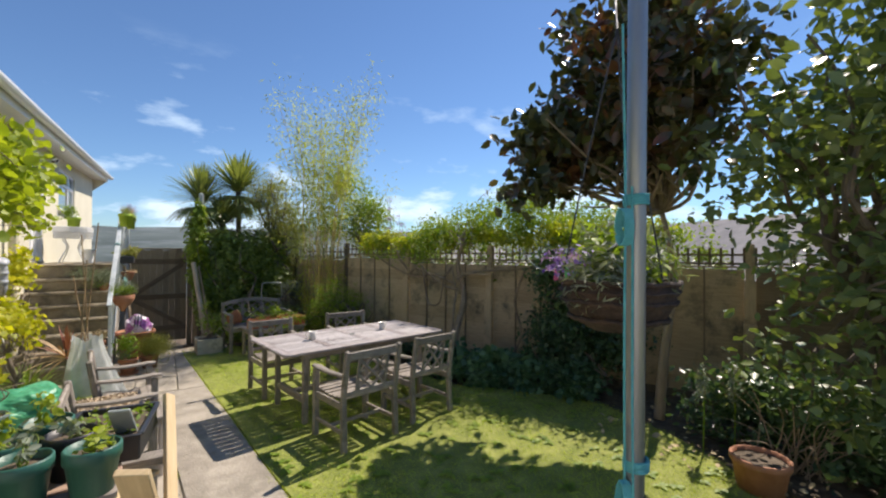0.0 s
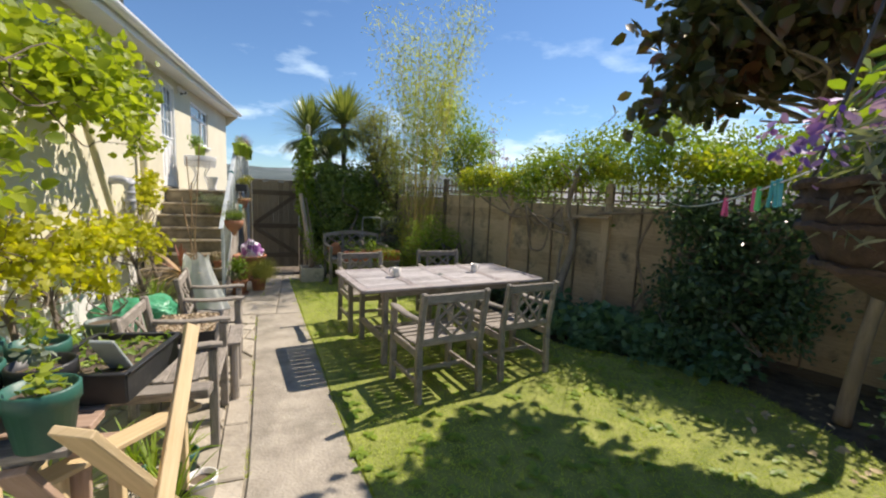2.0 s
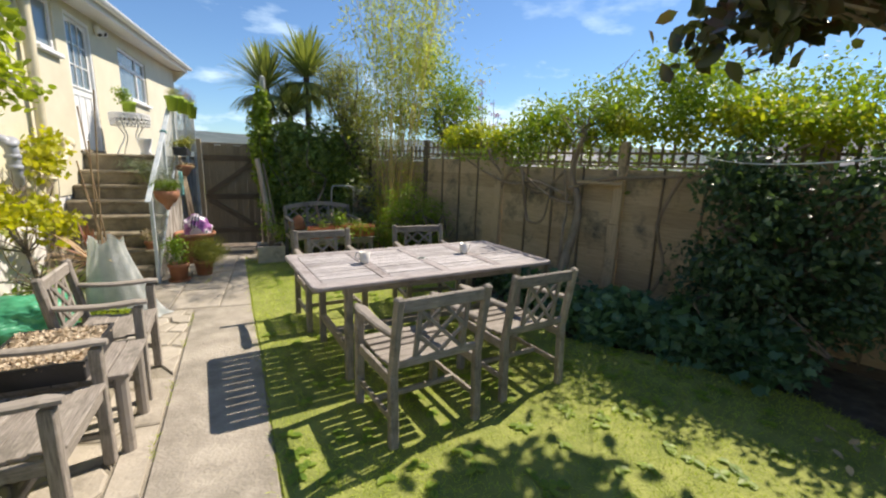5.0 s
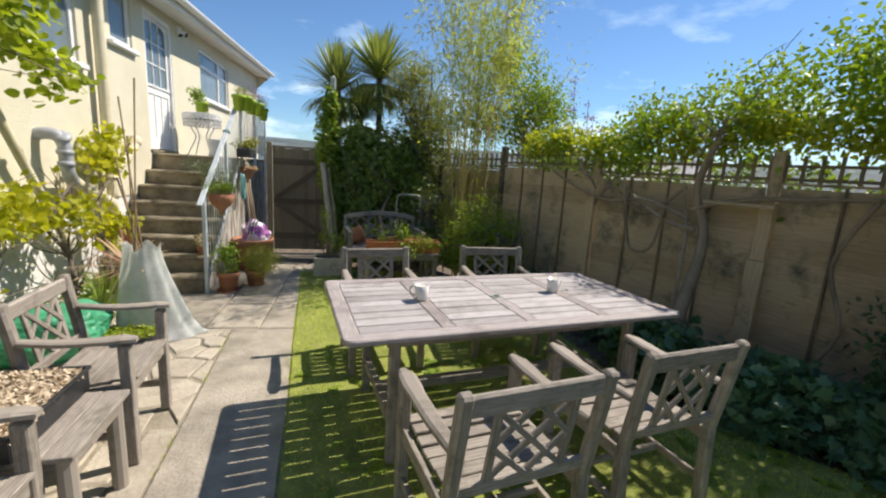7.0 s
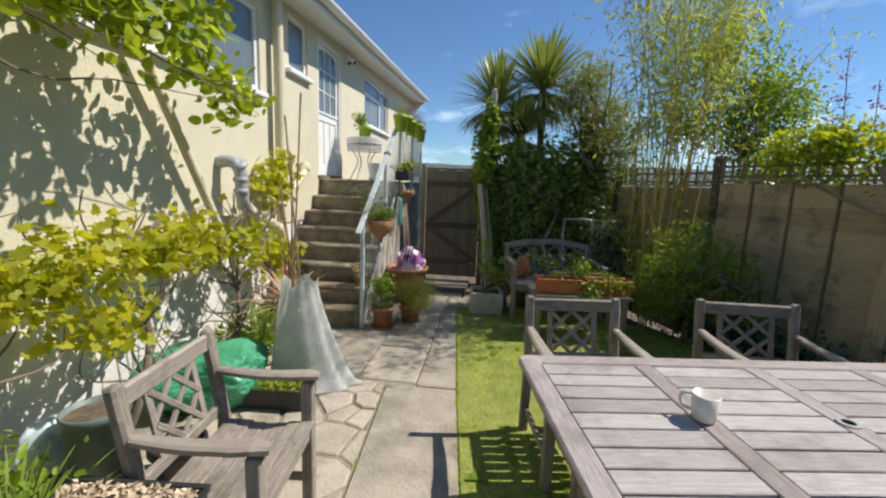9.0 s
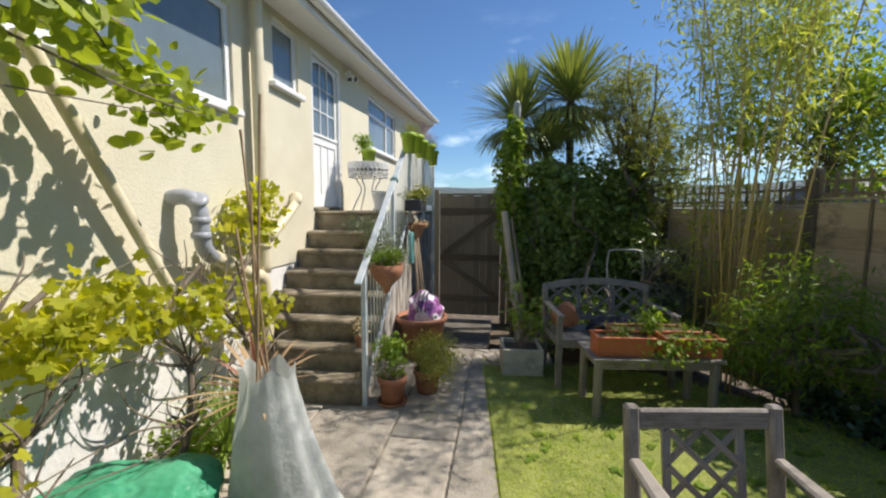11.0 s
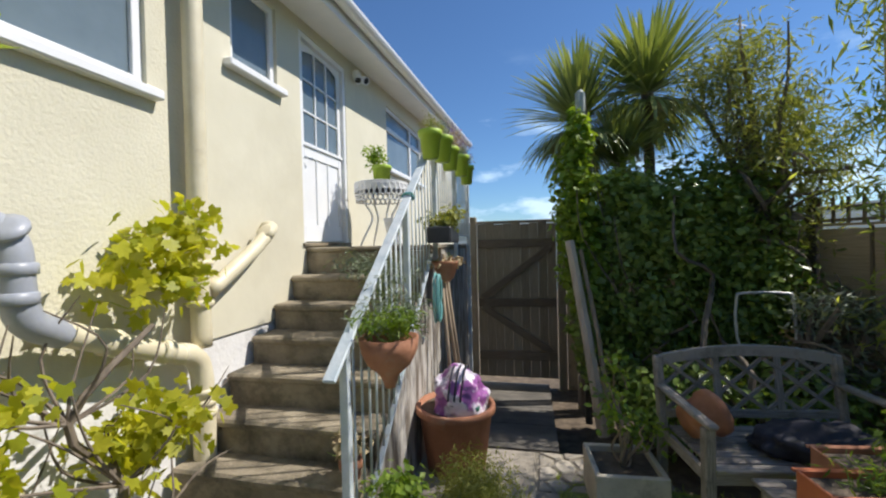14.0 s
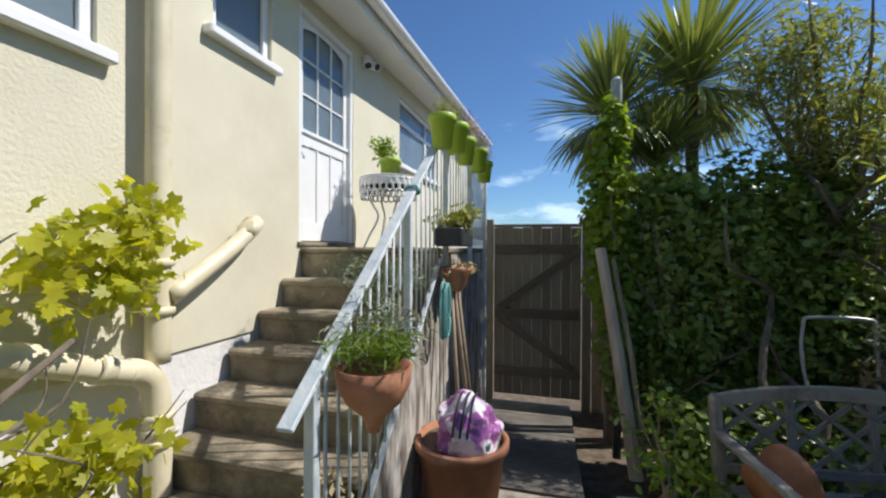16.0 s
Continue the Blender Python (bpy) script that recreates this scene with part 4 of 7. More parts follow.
def fence_section(s0, s1, z_top, z_trel, back=-0.02):
    n = 8
    h = (z_top - 0.05) / n
    for i in range(n):
        bm = bmesh.new()
        z = 0.02 + i * h
        beam(bm, fence_pt(s0, z + h / 2, 0.012 + 0.006 * (i % 2)), fence_pt(s1, z + h / 2 + 0.006 * math.sin(i * 2.3 + s0), 0.012 + 0.006 * (i % 2)), 0.010, h + 0.014, c=0.002)
        # sections past s 6.5 get their shade from the darker board colour
        part("lap_board", bm, WOOD_FENCE if s0 < 6.5 else WOOD_FENCE_SHADE, fence)
    bm = bmesh.new()
    beam(bm, fence_pt(s0, -0.1, 0.016), fence_pt(s1, -0.1, 0.016), 0.025, 0.27, c=0.002)
    part("gravel_board", bm, WOOD_DARK, fence)
    k = 4
    for i in range(1, k):
        s = s0 + (s1 - s0) * i / k
        bm = bmesh.new()
        beam(bm, fence_pt(s, 0.02, 0.030), fence_pt(s, z_top, 0.030), 0.020, 0.026, up=FN)
        part("batten", bm, WOOD_BATTEN, fence)
    bm = bmesh.new()
    beam(bm, fence_pt(s0, z_top + 0.012, 0.0), fence_pt(s1, z_top + 0.012, 0.0), 0.06, 0.02)
    part("capping", bm, WOOD_FENCE, fence)
    bm = bmesh.new()
    z = z_top + 0.05
    while z < z_trel + 0.01:
        beam(bm, fence_pt(s0, z, 0.0), fence_pt(s1, z, 0.0), 0.014, 0.026, c=0.001)
        z += 0.105
    m = round((s1 - s0) / 0.115)
    for i in range(m + 1):
        s = s0 + (s1 - s0) * i / m
        beam(bm, fence_pt(s, z_top + 0.02, 0.016), fence_pt(s, z_trel + 0.02, 0.016), 0.026, 0.012, up=FN, c=0.001)
    part("trellis", bm, WOOD_BATTEN, fence, "square wooden trellis")


POSTS = [-1.70, 0.0, 1.66, 3.40, 5.10, 6.78, 8.46, 10.14, 11.8]
for a, b in zip(POSTS, POSTS[1:]):
    top = 1.58 if a < 0 else (1.64 if a < 1 else 1.56)
    fence_section(a + 0.055, b - 0.055, top, top + 0.22)
for s in POSTS:
    bm = bmesh.new()
    zt = 1.92 if s == 0 else 1.84
    beam(bm, fence_pt(s, -0.3), fence_pt(s, zt), 0.085, 0.085, up=FN, c=0.008)
    if s > 0.5:
        beam(bm, fence_pt(s, -0.3, 0.075), fence_pt(s, 0.92, 0.075), 0.13, 0.062, up=FN, c=0.006)
        beam(bm, fence_pt(s, 0.921, 0.065), fence_pt(s, 1.42, 0.065), 0.11, 0.042, up=FN, c=0.006)
    part("post", bm, WOOD_FENCE if s > 0.5 else WOOD_DARK, fence)

bm = bmesh.new()
beam(bm, fence_pt(2.93, 1.385, 0.11), fence_pt(3.48, 1.375, 0.11), 0.13, 0.028)
part("ledge_board", bm, WOOD_FENCE, fence, "short weathered ledge board")

gate = thing("garden_gate", "weathered ledged and braced wooden gate beside the steps", "gate", (0, 11.74, 0))
GX0, GX1 = -0.34, 0.74
n = 9
for i in range(n):
    bm = bmesh.new()
    x0 = GX0 + 0.06 + (GX1 - GX0 - 0.06) * i / n
    bx(bm, x0 + 0.001, x0 + (GX1 - GX0 - 0.06) / n - 0.001, -0.01, 0.012 - 0.004 * (i % 2), -0.27, 1.76 + 0.012 * math.sin(i * 2.1))
    part("board", bm, WOOD_GATE, gate)
for z in (1.50, 0.72, 0.02):
    bm = bmesh.new()
    bx(bm, GX0 + 0.07, GX1 - 0.01, -0.045, -0.0115, z - 0.055, z + 0.055)
    part("ledge", bm, WOOD_BRACE, gate)
for za, zb in ((0.78, 1.44), (0.66, 0.08)):
    bm = bmesh.new()
    beam(bm, (GX0 + 0.12, -0.029, za), (GX1 - 0.08, -0.029, zb), 0.034, 0.09, c=0.004)
    part("brace", bm, WOOD_BRACE, gate)
bm = bmesh.new()
bx(bm, GX0 + 0.06, GX1, -0.035, 0.03, 1.765, 1.80)
part("top_rail", bm, WOOD_GATE, gate)
for x in (GX0, GX1 + 0.06):
    bm = bmesh.new()
    bx(bm, x - 0.05, x + 0.05, -0.05, 0.05, -0.5, 1.86, 0.006)
    part("gate_post", bm, WOOD_GATE, gate)

back = struct("wall_back")
x = GX1 + 0.12
while x < 3.0:
    bm = bmesh.new()
    bx(bm, x, x + 0.118, 11.73, 11.75, -0.5, 1.62 + 0.01 * math.sin(x * 9))
    tagged(part("plank", bm, WOOD_FENCE, back), kind="structure")
    x += 0.122
bm = bmesh.new()
beam(bm, (3.0, 11.74, 0.6), (FA.x - FD.x * 1.7, FA.y - FD.y * 1.7, 0.6), 0.02, 2.0)
tagged(part("closing_panel", bm, WOOD_FENCE, back), kind="structure")


# ---- furniture ----
def lattice(bm, x0, x1, z0, z1, ypos, tilt, n, w=0.022):
    """Crossed bars in a frame; ypos(z) gives the leaning plane."""
    span = (x1 - x0) / n
    for i in range(-1, n + 1):
        for s in (1, -1):
            xa = x0 + span * i if s == 1 else x1 - span * i
            xb = xa + s * span * 2
            za, zb = z0, z1
            def cut(xa, za, xb, zb):
                pts = []
                for t in np.linspace(0, 1, 41):
                    xx, zz = xa + (xb - xa) * t, za + (zb - za) * t
                    if x0 <= xx <= x1:
                        pts.append((xx, zz))
                return pts
            pts = cut(xa, za, xb, zb)
            if len(pts) > 6:
                (xa, za), (xb, zb) = pts[0], pts[-1]
                off = 0.004 * s
                beam(bm, (xa, ypos(za) + off, za), (xb, ypos(zb) + off, zb), 0.014, w, c=0.002)


def armchair(name, label, at, rz, group="", material=WOOD_GREY, width=0.60, height=0.87, category="chair", crossings=2, fy=0.25, by=-0.24):
    """Faces +y; the back is at -y."""
    c = thing(name, label, category, at, rz, group)
    w = width / 2
    def yb(z):
        return by - max(0, z - 0.42) * 0.16
    for sx in (-1, 1):
        bm = bmesh.new()
        bx(bm, sx * (w - 0.025) - 0.025, sx * (w - 0.025) + 0.025, fy - 0.025, fy + 0.025, 0.0, 0.62, 0.005)
        part("leg", bm, material, c)
        bm = bmesh.new()
        x = sx * (w - 0.025)
        beam(bm, (x, by - 0.02, 0.0), (x, by, 0.43), 0.05, 0.045, up=(0, 1, 0), c=0.005)
        beam(bm, (x, by, 0.42), (x, yb(height), height + 0.005), 0.05, 0.045, up=(0, 1, 0), c=0.010)
        part("leg", bm, material, c)
        bm = bmesh.new()
        ys = np.linspace(yb(0.64) + 0.02, fy + 0.05, 9)
        rows = []
        for k, y in enumerate(ys):
            t = k / 8
            ww = 0.022 + 0.010 * math.sin(t * PI * 0.9) + (0.008 if k >= 6 else 0)
            if k == 8:
                ww = 0.018
            z = 0.655 - 0.014 * math.sin(t * PI) - (0.012 if k == 8 else 0)
            rows.append([bm.verts.new((x + a * ww, y, z + b * 0.014)) for a, b in ((-1, -0.7), (-1, .5), (-.6, 1), (.6, 1), (1, .5), (1, -0.7))])
        for r0, r1 in zip(rows, rows[1:]):
            for a in range(6):
                bm.faces.new((r0[a], r0[(a + 1) % 6], r1[(a + 1) % 6], r1[a]))
        bm.faces.new(rows[0])
        bm.faces.new(rows[-1])
        part("arm", bm, material, c)
        bm = bmesh.new()
        beam(bm, (x, by, 0.16), (x, fy, 0.16), 0.022, 0.035)
        beam(bm, (x, by, 0.385), (x, fy, 0.385), 0.024, 0.06)
        part("side_rail", bm, material, c)
    bm = bmesh.new()
    beam(bm, (-w + 0.03, fy, 0.385), (w - 0.03, fy, 0.385), 0.024, 0.06)
    part("front_rail", bm, material, c)
    bm = bmesh.new()
    beam(bm, (-w + 0.03, 0.0, 0.16), (w - 0.03, 0.0, 0.16), 0.022, 0.035)
    part("stretcher", bm, material, c)
    seat = new("seat")
    seat.parent = c
    n = 7
    for i in range(n):
        bm = bmesh.new()
        y = by + 0.03 + (fy + 0.03 - by - 0.03) * (i + 0.5) / n
        z = 0.428 + 0.012 * math.cos(i / (n - 1) * PI * 2) * 0.8
        bx(bm, -w + 0.045 if i else -w + 0.05, w - 0.045 if i else w - 0.05, y - 0.029, y + 0.029, z - 0.009, z + 0.009)
        part("slat", bm, material, seat)
    b = new("backrest")
    b.parent = c
    bm = bmesh.new()
    zt = height - 0.045
    beam(bm, (-w + 0.045, yb(zt), zt), (w - 0.045, yb(zt), zt), 0.026, 0.075, c=0.008)
    part("top_rail", bm, material, b)
    bm = bmesh.new()
    beam(bm, (-w + 0.045, yb(0.49), 0.49), (w - 0.045, yb(0.49), 0.49), 0.024, 0.045, c=0.004)
    part("lower_rail", bm, material, b)
    bm = bmesh.new()
    inner = w - 0.15
    for sx in (-1, 1):
        beam(bm, (sx * inner, yb(0.5), 0.5), (sx * inner, yb(zt), zt - 0.03), 0.030, 0.014, up=(0, 1, 0), c=0.002)
    lattice(bm, -inner, inner, 0.505, zt - 0.035, yb, 0, crossings)
    part("lattice", bm, material, b)
    return c


DINE = "weathered wooden lattice-back armchair at the slatted garden table"
armchair("dining_chair", DINE, (1.815, 4.30, 0), 10, "chairs round the table")
armchair("dining_chair", DINE, (2.60, 4.50, 0), 9, "chairs round the table", width=0.56)
armchair("dining_chair", DINE, (1.51, 6.04, 0), 188, "chairs round the table", width=0.57, height=0.84)
armchair("dining_chair", DINE, (2.55, 6.20, 0), 181, "chairs round the table", height=0.84)
armchair("garden_armchair", "weathered wooden armchair with a lattice back facing the path", (0.03, 5.19, 0), -84, "armchairs by the wall", width=0.55, height=0.83, fy=0.19, by=-0.18)
armchair("garden_armchair", "weathered wooden armchair facing the path with planks laid over it", (0.04, 4.09, 0), -87, "armchairs by the wall", width=0.58, height=0.83, fy=0.20, by=-0.20)


def big_table():
    t = thing("garden_table", "large silvered slatted wooden garden table with rounded corners on the lawn", "table", (2.165, 5.265, 0), 8.3)
    L, W, z = 2.02, 1.02, 0.75
    top = new("tabletop")
    top.parent = t
    hl, hw, fr = L / 2, W / 2, 0.085
    for s in (-1, 1):
        bm = bmesh.new()
        y = s * (hw - fr / 2)
        bx(bm, -hl + 0.05, hl - 0.05, y - fr / 2, y + fr / 2, z - 0.028, z, 0.006)
        part("long_rail", bm, WOOD_TABLE, top)
        bm = bmesh.new()
        # end rail with rounded outer corners
        bx(bm, s * (hl - fr / 2) - fr / 2, s * (hl - fr / 2) + fr / 2, -hw + 0.045, hw - 0.045, z - 0.0285, z + 0.0008, 0.008)
        part("end_rail", bm, WOOD_TABLE, top)
        for q in (-1, 1):
            bm = bmesh.new()
            lathe(bm, [(0.050, z - 0.028), (0.052, z - 0.02), (0.052, z - 0.006), (0.047, z + 0.0004)], 20, (s * (hl - 0.052), q * (hw - 0.052), 0))
            part("corner", bm, WOOD_TABLE, top)
    n_pan, bar = 4, 0.075
    inner = L - 2 * fr
    pw = (inner - bar * (n_pan - 1)) / n_pan
    x = -hl + fr
    for i in range(n_pan):
        ns = 9
        sh = (W - 2 * fr - 0.006) / ns
        for k in range(ns):
            bm = bmesh.new()
            y = -hw + fr + 0.003 + sh * (k + 0.5)
            bx(bm, x + 0.002, x + pw - 0.002, y - sh / 2 + 0.0045, y + sh / 2 - 0.0045, z - 0.022, z - 0.004 + 0.002 * random.random(), 0.003)
            part("slat", bm, WOOD_SLAT, top)
        x += pw
        if i < n_pan - 1:
            bm = bmesh.new()
            bx(bm, x, x + bar, -hw + fr, hw - fr, z - 0.026, z - 0.001, 0.004)
            part("cross_bar", bm, WOOD_TABLE, top)
            x += bar
    bm = bmesh.new()
    lathe(bm, [(0.034, z - 0.001), (0.034, z + 0.004), (0.020, z + 0.004), (0.020, z - 0.001)], 20)
    part("umbrella_hole_ring", bm, ZINC, top, "small metal ring round the umbrella hole")
    for s in (-1, 1):
        bm = bmesh.new()
        bx(bm, -0.78, 0.78, s * 0.36 - 0.012, s * 0.36 + 0.012, 0.64, 0.72)
        part("apron", bm, WOOD_GREY, t)
        bm = bmesh.new()
        bx(bm, s * 0.74 - 0.012, s * 0.74 + 0.012, -0.345, 0.345, 0.64, 0.72)
        part("apron", bm, WOOD_GREY, t)
        for q in (-1, 1):
            bm = bmesh.new()
            bx(bm, s * 0.74 - 0.026, s * 0.74 + 0.026, q * 0.36 - 0.026, q * 0.36 + 0.026, 0, 0.72, 0.006)
            part("leg", bm, WOOD_GREY, t)
        bm = bmesh.new()
        bx(bm, s * 0.74 - 0.02, s * 0.74 + 0.02, -0.325, 0.325, 0.20, 0.26)
        part("stretcher", bm, WOOD_GREY, t)
    bm = bmesh.new()
    bx(bm, -0.72, 0.72, -0.03, 0.03, 0.205, 0.255)
    part("stretcher", bm, WOOD_GREY, t)


big_table()


def mug(label, at, rz, tilt=0.0):
    m = thing("mug", label, "mug", at, rz, "mugs on the table")
    bm = bmesh.new()
    lathe(bm, [(0.0, 0.001), (0.030, 0.0), (0.036, 0.008), (0.043, 0.09), (0.040, 0.091), (0.034, 0.012), (0.0, 0.010)], 24)
    part("cup", bm, CERAMIC, m, smooth=True)
    bm = bmesh.new()
    tube(bm, curve_pts([(0.038, 0, 0.078), (0.062, 0, 0.078), (0.072, 0, 0.055), (0.060, 0, 0.030), (0.036, 0, 0.026)], 5), 0.006, 8)
    part("handle", bm, CERAMIC, m, smooth=True)


mug("white ceramic mug standing on the slatted table", (1.675, 5.20, 0.7505), 150)
mug("second white ceramic mug farther along the table", (2.60, 5.36, 0.7505), 20)


def low_table(name, label, at, rz, sx, sy, z, material):
    t = thing(name, label, "table", at, rz)
    n = 6
    top = new("tabletop")
    top.parent = t
    for i in range(n):
        bm = bmesh.new()
        y = -sy / 2 + sy * (i + 0.5) / n
        bx(bm, -sx / 2, sx / 2, y - sy / n / 2 + 0.003, y + sy / n / 2 - 0.003, z - 0.022, z)
        part("slat", bm, material, top)
    bm = bmesh.new()
    for s in (-1, 1):
        bx(bm, -sx / 2 + 0.03, sx / 2 - 0.03, s * (sy / 2 - 0.04) - 0.012, s * (sy / 2 - 0.04) + 0.012, z - 0.085, z - 0.023)
        bx(bm, s * (sx / 2 - 0.05) - 0.012, s * (sx / 2 - 0.05) + 0.012, -sy / 2 + 0.055, sy / 2 - 0.055, z - 0.085, z - 0.0235)
    part("apron", bm, material, t)
    for s in (-1, 1):
        for q in (-1, 1):
            bm = bmesh.new()
            tube(bm, [(s * (sx / 2 - 0.05), q * (sy / 2 - 0.05), 0), (s * (sx / 2 - 0.05), q * (sy / 2 - 0.05), z - 0.023)], 0.032, 10)
            part("leg", bm, material, t)
    return t


low_table("side_table", "small weathered slatted side table between the two armchairs", (0.02, 4.61, 0), -86, 0.46, 0.60, 0.45, WOOD_GREY)
low_table("coffee_table", "low weathered wooden table in front of the lattice bench", (1.875, 8.09, 0), 6, 0.95, 0.44, 0.46, WOOD_GREY)


def bench():
    c = thing("lattice_bench", "weathered two-seat bench with curved lattice back facing the lawn", "bench", (1.71, 8.67, 0), 188)
    w, fy, by, h = 0.52, 0.24, -0.24, 0.82
    material = WOOD_GREY
    def yb(z):
        return by - max(0, z - 0.42) * 0.14
    for sx in (-1, 1):
        x = sx * (w - 0.025)
        bm = bmesh.new()
        bx(bm, x - 0.025, x + 0.025, fy - 0.025, fy + 0.025, 0, 0.62, 0.005)
        part("leg", bm, material, c)
        bm = bmesh.new()
        beam(bm, (x, by - 0.02, 0), (x, by, 0.43), 0.05, 0.045, up=(0, 1, 0), c=0.005)
        beam(bm, (x, by, 0.42), (x, yb(h), h), 0.05, 0.045, up=(0, 1, 0), c=0.01)
        part("leg", bm, material, c)
        bm = bmesh.new()
        beam(bm, (x, yb(0.64), 0.65), (x, fy + 0.05, 0.64), 0.055, 0.026, c=0.008)
        part("arm", bm, material, c)
        bm = bmesh.new()
        beam(bm, (x, by, 0.385), (x, fy, 0.385), 0.024, 0.06)
        part("side_rail", bm, material, c)
    bm = bmesh.new()
    beam(bm, (-w + 0.03, fy, 0.385), (w - 0.03, fy, 0.385), 0.024, 0.06)
    part("front_rail", bm, material, c)
    seat = new("seat")
    seat.parent = c
    for i in range(7):
        bm = bmesh.new()
        y = by + 0.03 + 0.49 * (i + 0.5) / 7
        bx(bm, -w + 0.045, w - 0.045, y - 0.03, y + 0.03, 0.42, 0.438)
        part("slat", bm, material, seat)
    b = new("backrest")
    b.parent = c
    bm = bmesh.new()
    rows = []
    for k in range(17):
        t = 2 * k / 16 - 1
        z = h - 0.03 + 0.055 * (1 - t * t)
        rows.append([bm.verts.new((t * (w - 0.04), yb(h) + a, z + c)) for a, c in ((-0.014, -0.030), (-0.014, 0.028), (-0.010, 0.033), (0.010, 0.033), (0.014, 0.028), (0.014, -0.030))])
    for r0, r1 in zip(rows, rows[1:]):
        for a in range(6):
            bm.faces.new((r0[a], r0[(a + 1) % 6], r1[(a + 1) % 6], r1[a]))
    bm.faces.new(rows[0])
    bm.faces.new(rows[-1])
    part("top_rail", bm, material, b)
    bm = bmesh.new()
    beam(bm, (-w + 0.045, yb(0.49), 0.49), (w - 0.045, yb(0.49), 0.49), 0.024, 0.045)
    part("lower_rail", bm, material, b)
    bm = bmesh.new()
    lattice(bm, -w + 0.05, w - 0.05, 0.505, h - 0.02, yb, 0, 5)
    part("lattice", bm, material, b)
    for sx in (-1, 1):
        bm = bmesh.new()
        beam(bm, (sx * 0.17, yb(0.5), 0.5), (sx * 0.17, yb(h), h), 0.04, 0.016, up=(0, 1, 0))
        part("upright", bm, material, b)


bench()


# ---- pots and planters ----
def pot(name, label, at, r, h, material, saucer=False, rim=0.018, taper=0.72, group="", category="plant pot", n=22):
    p = thing(name, label, category, at, 0, group)
    bm = bmesh.new()
    lathe(bm, [(0, 0.0), (r * taper, 0.0), (r * 0.97 - rim * 0.5, h - 0.045), (r, h - 0.043), (r, h - 0.004), (r - 0.004, h), (r - rim, h), (r - rim, h - 0.04), (r * 0.8, h - 0.05)], n)
    part("body", bm, material, p, smooth=False).data.shade_smooth()
    bm = bmesh.new()
    lathe(bm, [(0, h - 0.030), (r - rim - 0.002, h - 0.032), (r - rim - 0.002, h - 0.06)], n)
    part("soil", bm, SOIL, p, "dark potting soil")
    if saucer:
        bm = bmesh.new()
        lathe(bm, [(r * 0.7, -0.001), (r * 0.98, 0.0), (r * 1.05, 0.026), (r * 1.0, 0.026), (r * 0.9, 0.006)], n)
        part("saucer", bm, material, p)
    return p


def plant(parent, at, r, h, n, size, shape, material, seed, stems=8, name="foliage", up=0.5, stem_mat=None):
    """Leaves over stems, as parts of their pot."""
    rng = np.random.default_rng(seed)
    o = Vector(at)
    blobs = [((o.x + rng.normal() * r * 0.3, o.y + rng.normal() * r * 0.3, o.z + h * (0.35 + 0.4 * rng.random())), (r * 0.7, r * 0.7, h * 0.38)) for _ in range(5)]
    bm = bmesh.new()
    twigs(bm, o, blobs, stems, rng, 0.005, 0.02)
    part("stem_work", bm, stem_mat or LEAF_IVY, parent)
    leaf_cloud(name, blobs, n, size, shape, material, parent, seed, 0.5, 0, up, "")


def spiky(parent, at, n, length, material, seed, width=0.05, droop=0.6, name="leaves", up=0.7):
    """Arching strap leaves from one point."""
    rng = np.random.default_rng(seed)
    vs, fs = [], []
    at = np.array(at, float)
    for i in range(n):
        a, e = rng.random() * 6.283, up * rng.random() ** 0.7 * 1.45
        L = length * (0.65 + 0.5 * rng.random())
        d = np.array([math.cos(a) * math.cos(e), math.sin(a) * math.cos(e), math.sin(e)])
        side = np.array([-math.sin(a), math.cos(a), 0])
        seg = 6
        base = len(vs)
        p = at + d * 0.02
        for k in range(seg + 1):
            t = k / seg
            w = width * L * (0.55 + 0.9 * t) * (1 - t) ** 0.6 * 0.6 + 0.001
            vs += [p - side * w, p + side * w]
            d = d + np.array([0, 0, -droop * 0.16 * (0.4 + t)])
            d /= np.linalg.norm(d)
            p = p + d * L / seg
        for k in range(seg):
            b = base + 2 * k
            fs.append((b, b + 1, b + 3, b + 2))
    return mesh_np(name, np.array(vs), np.array(fs), material, parent)


p = pot("terracotta_pot", "small terracotta pot with leafy plant beside the steps", (-0.10, 7.88, 0), 0.118, 0.22, TERRA, True)
plant(p, (0, 0, 0.20), 0.17, 0.36, 420, 0.045, "simple", LEAF_CLIMB, 11)
plant(p, (-0.06, -0.04, 0.2), 0.12, 0.18, 300, 0.03, "thin", LEAF_GREY, 12)
p = pot("terracotta_pot", "terracotta pot hidden under a bushy yellow-green shrub by the steps", (0.14, 8.12, 0), 0.12, 0.2, TERRA)
plant(p, (0, 0, 0.02), 0.25, 0.44, 5200, 0.036, "thin", LEAF_YEL, 13, 26)
p = pot("large_terracotta_pot", "large terracotta tub beside the stair railing", (-0.07, 8.96, 0), 0.27, 0.43, TERRA, rim=0.03, n=32)
bag = thing("plastic_bag", "crumpled purple and white printed plastic bag stuffed in the terracotta tub", "bag", (-0.10, 8.93, 0.33))
bm = bmesh.new()
bmesh.ops.create_icosphere(bm, subdivisions=5, radius=1.0)
for v in bm.verts:
    k = 1 + 0.26 * noise.noise(v.co * 1.9 + Vector((3, 0, 1))) + 0.16 * (0.4 - abs(noise.noise(v.co * 3.6))) + 0.06 * (0.3 - abs(noise.noise(v.co * 9)))
    v.co = Vector((v.co.x * 0.18 * k, v.co.y * 0.15 * k, 0.15 + v.co.z * 0.19 * k))
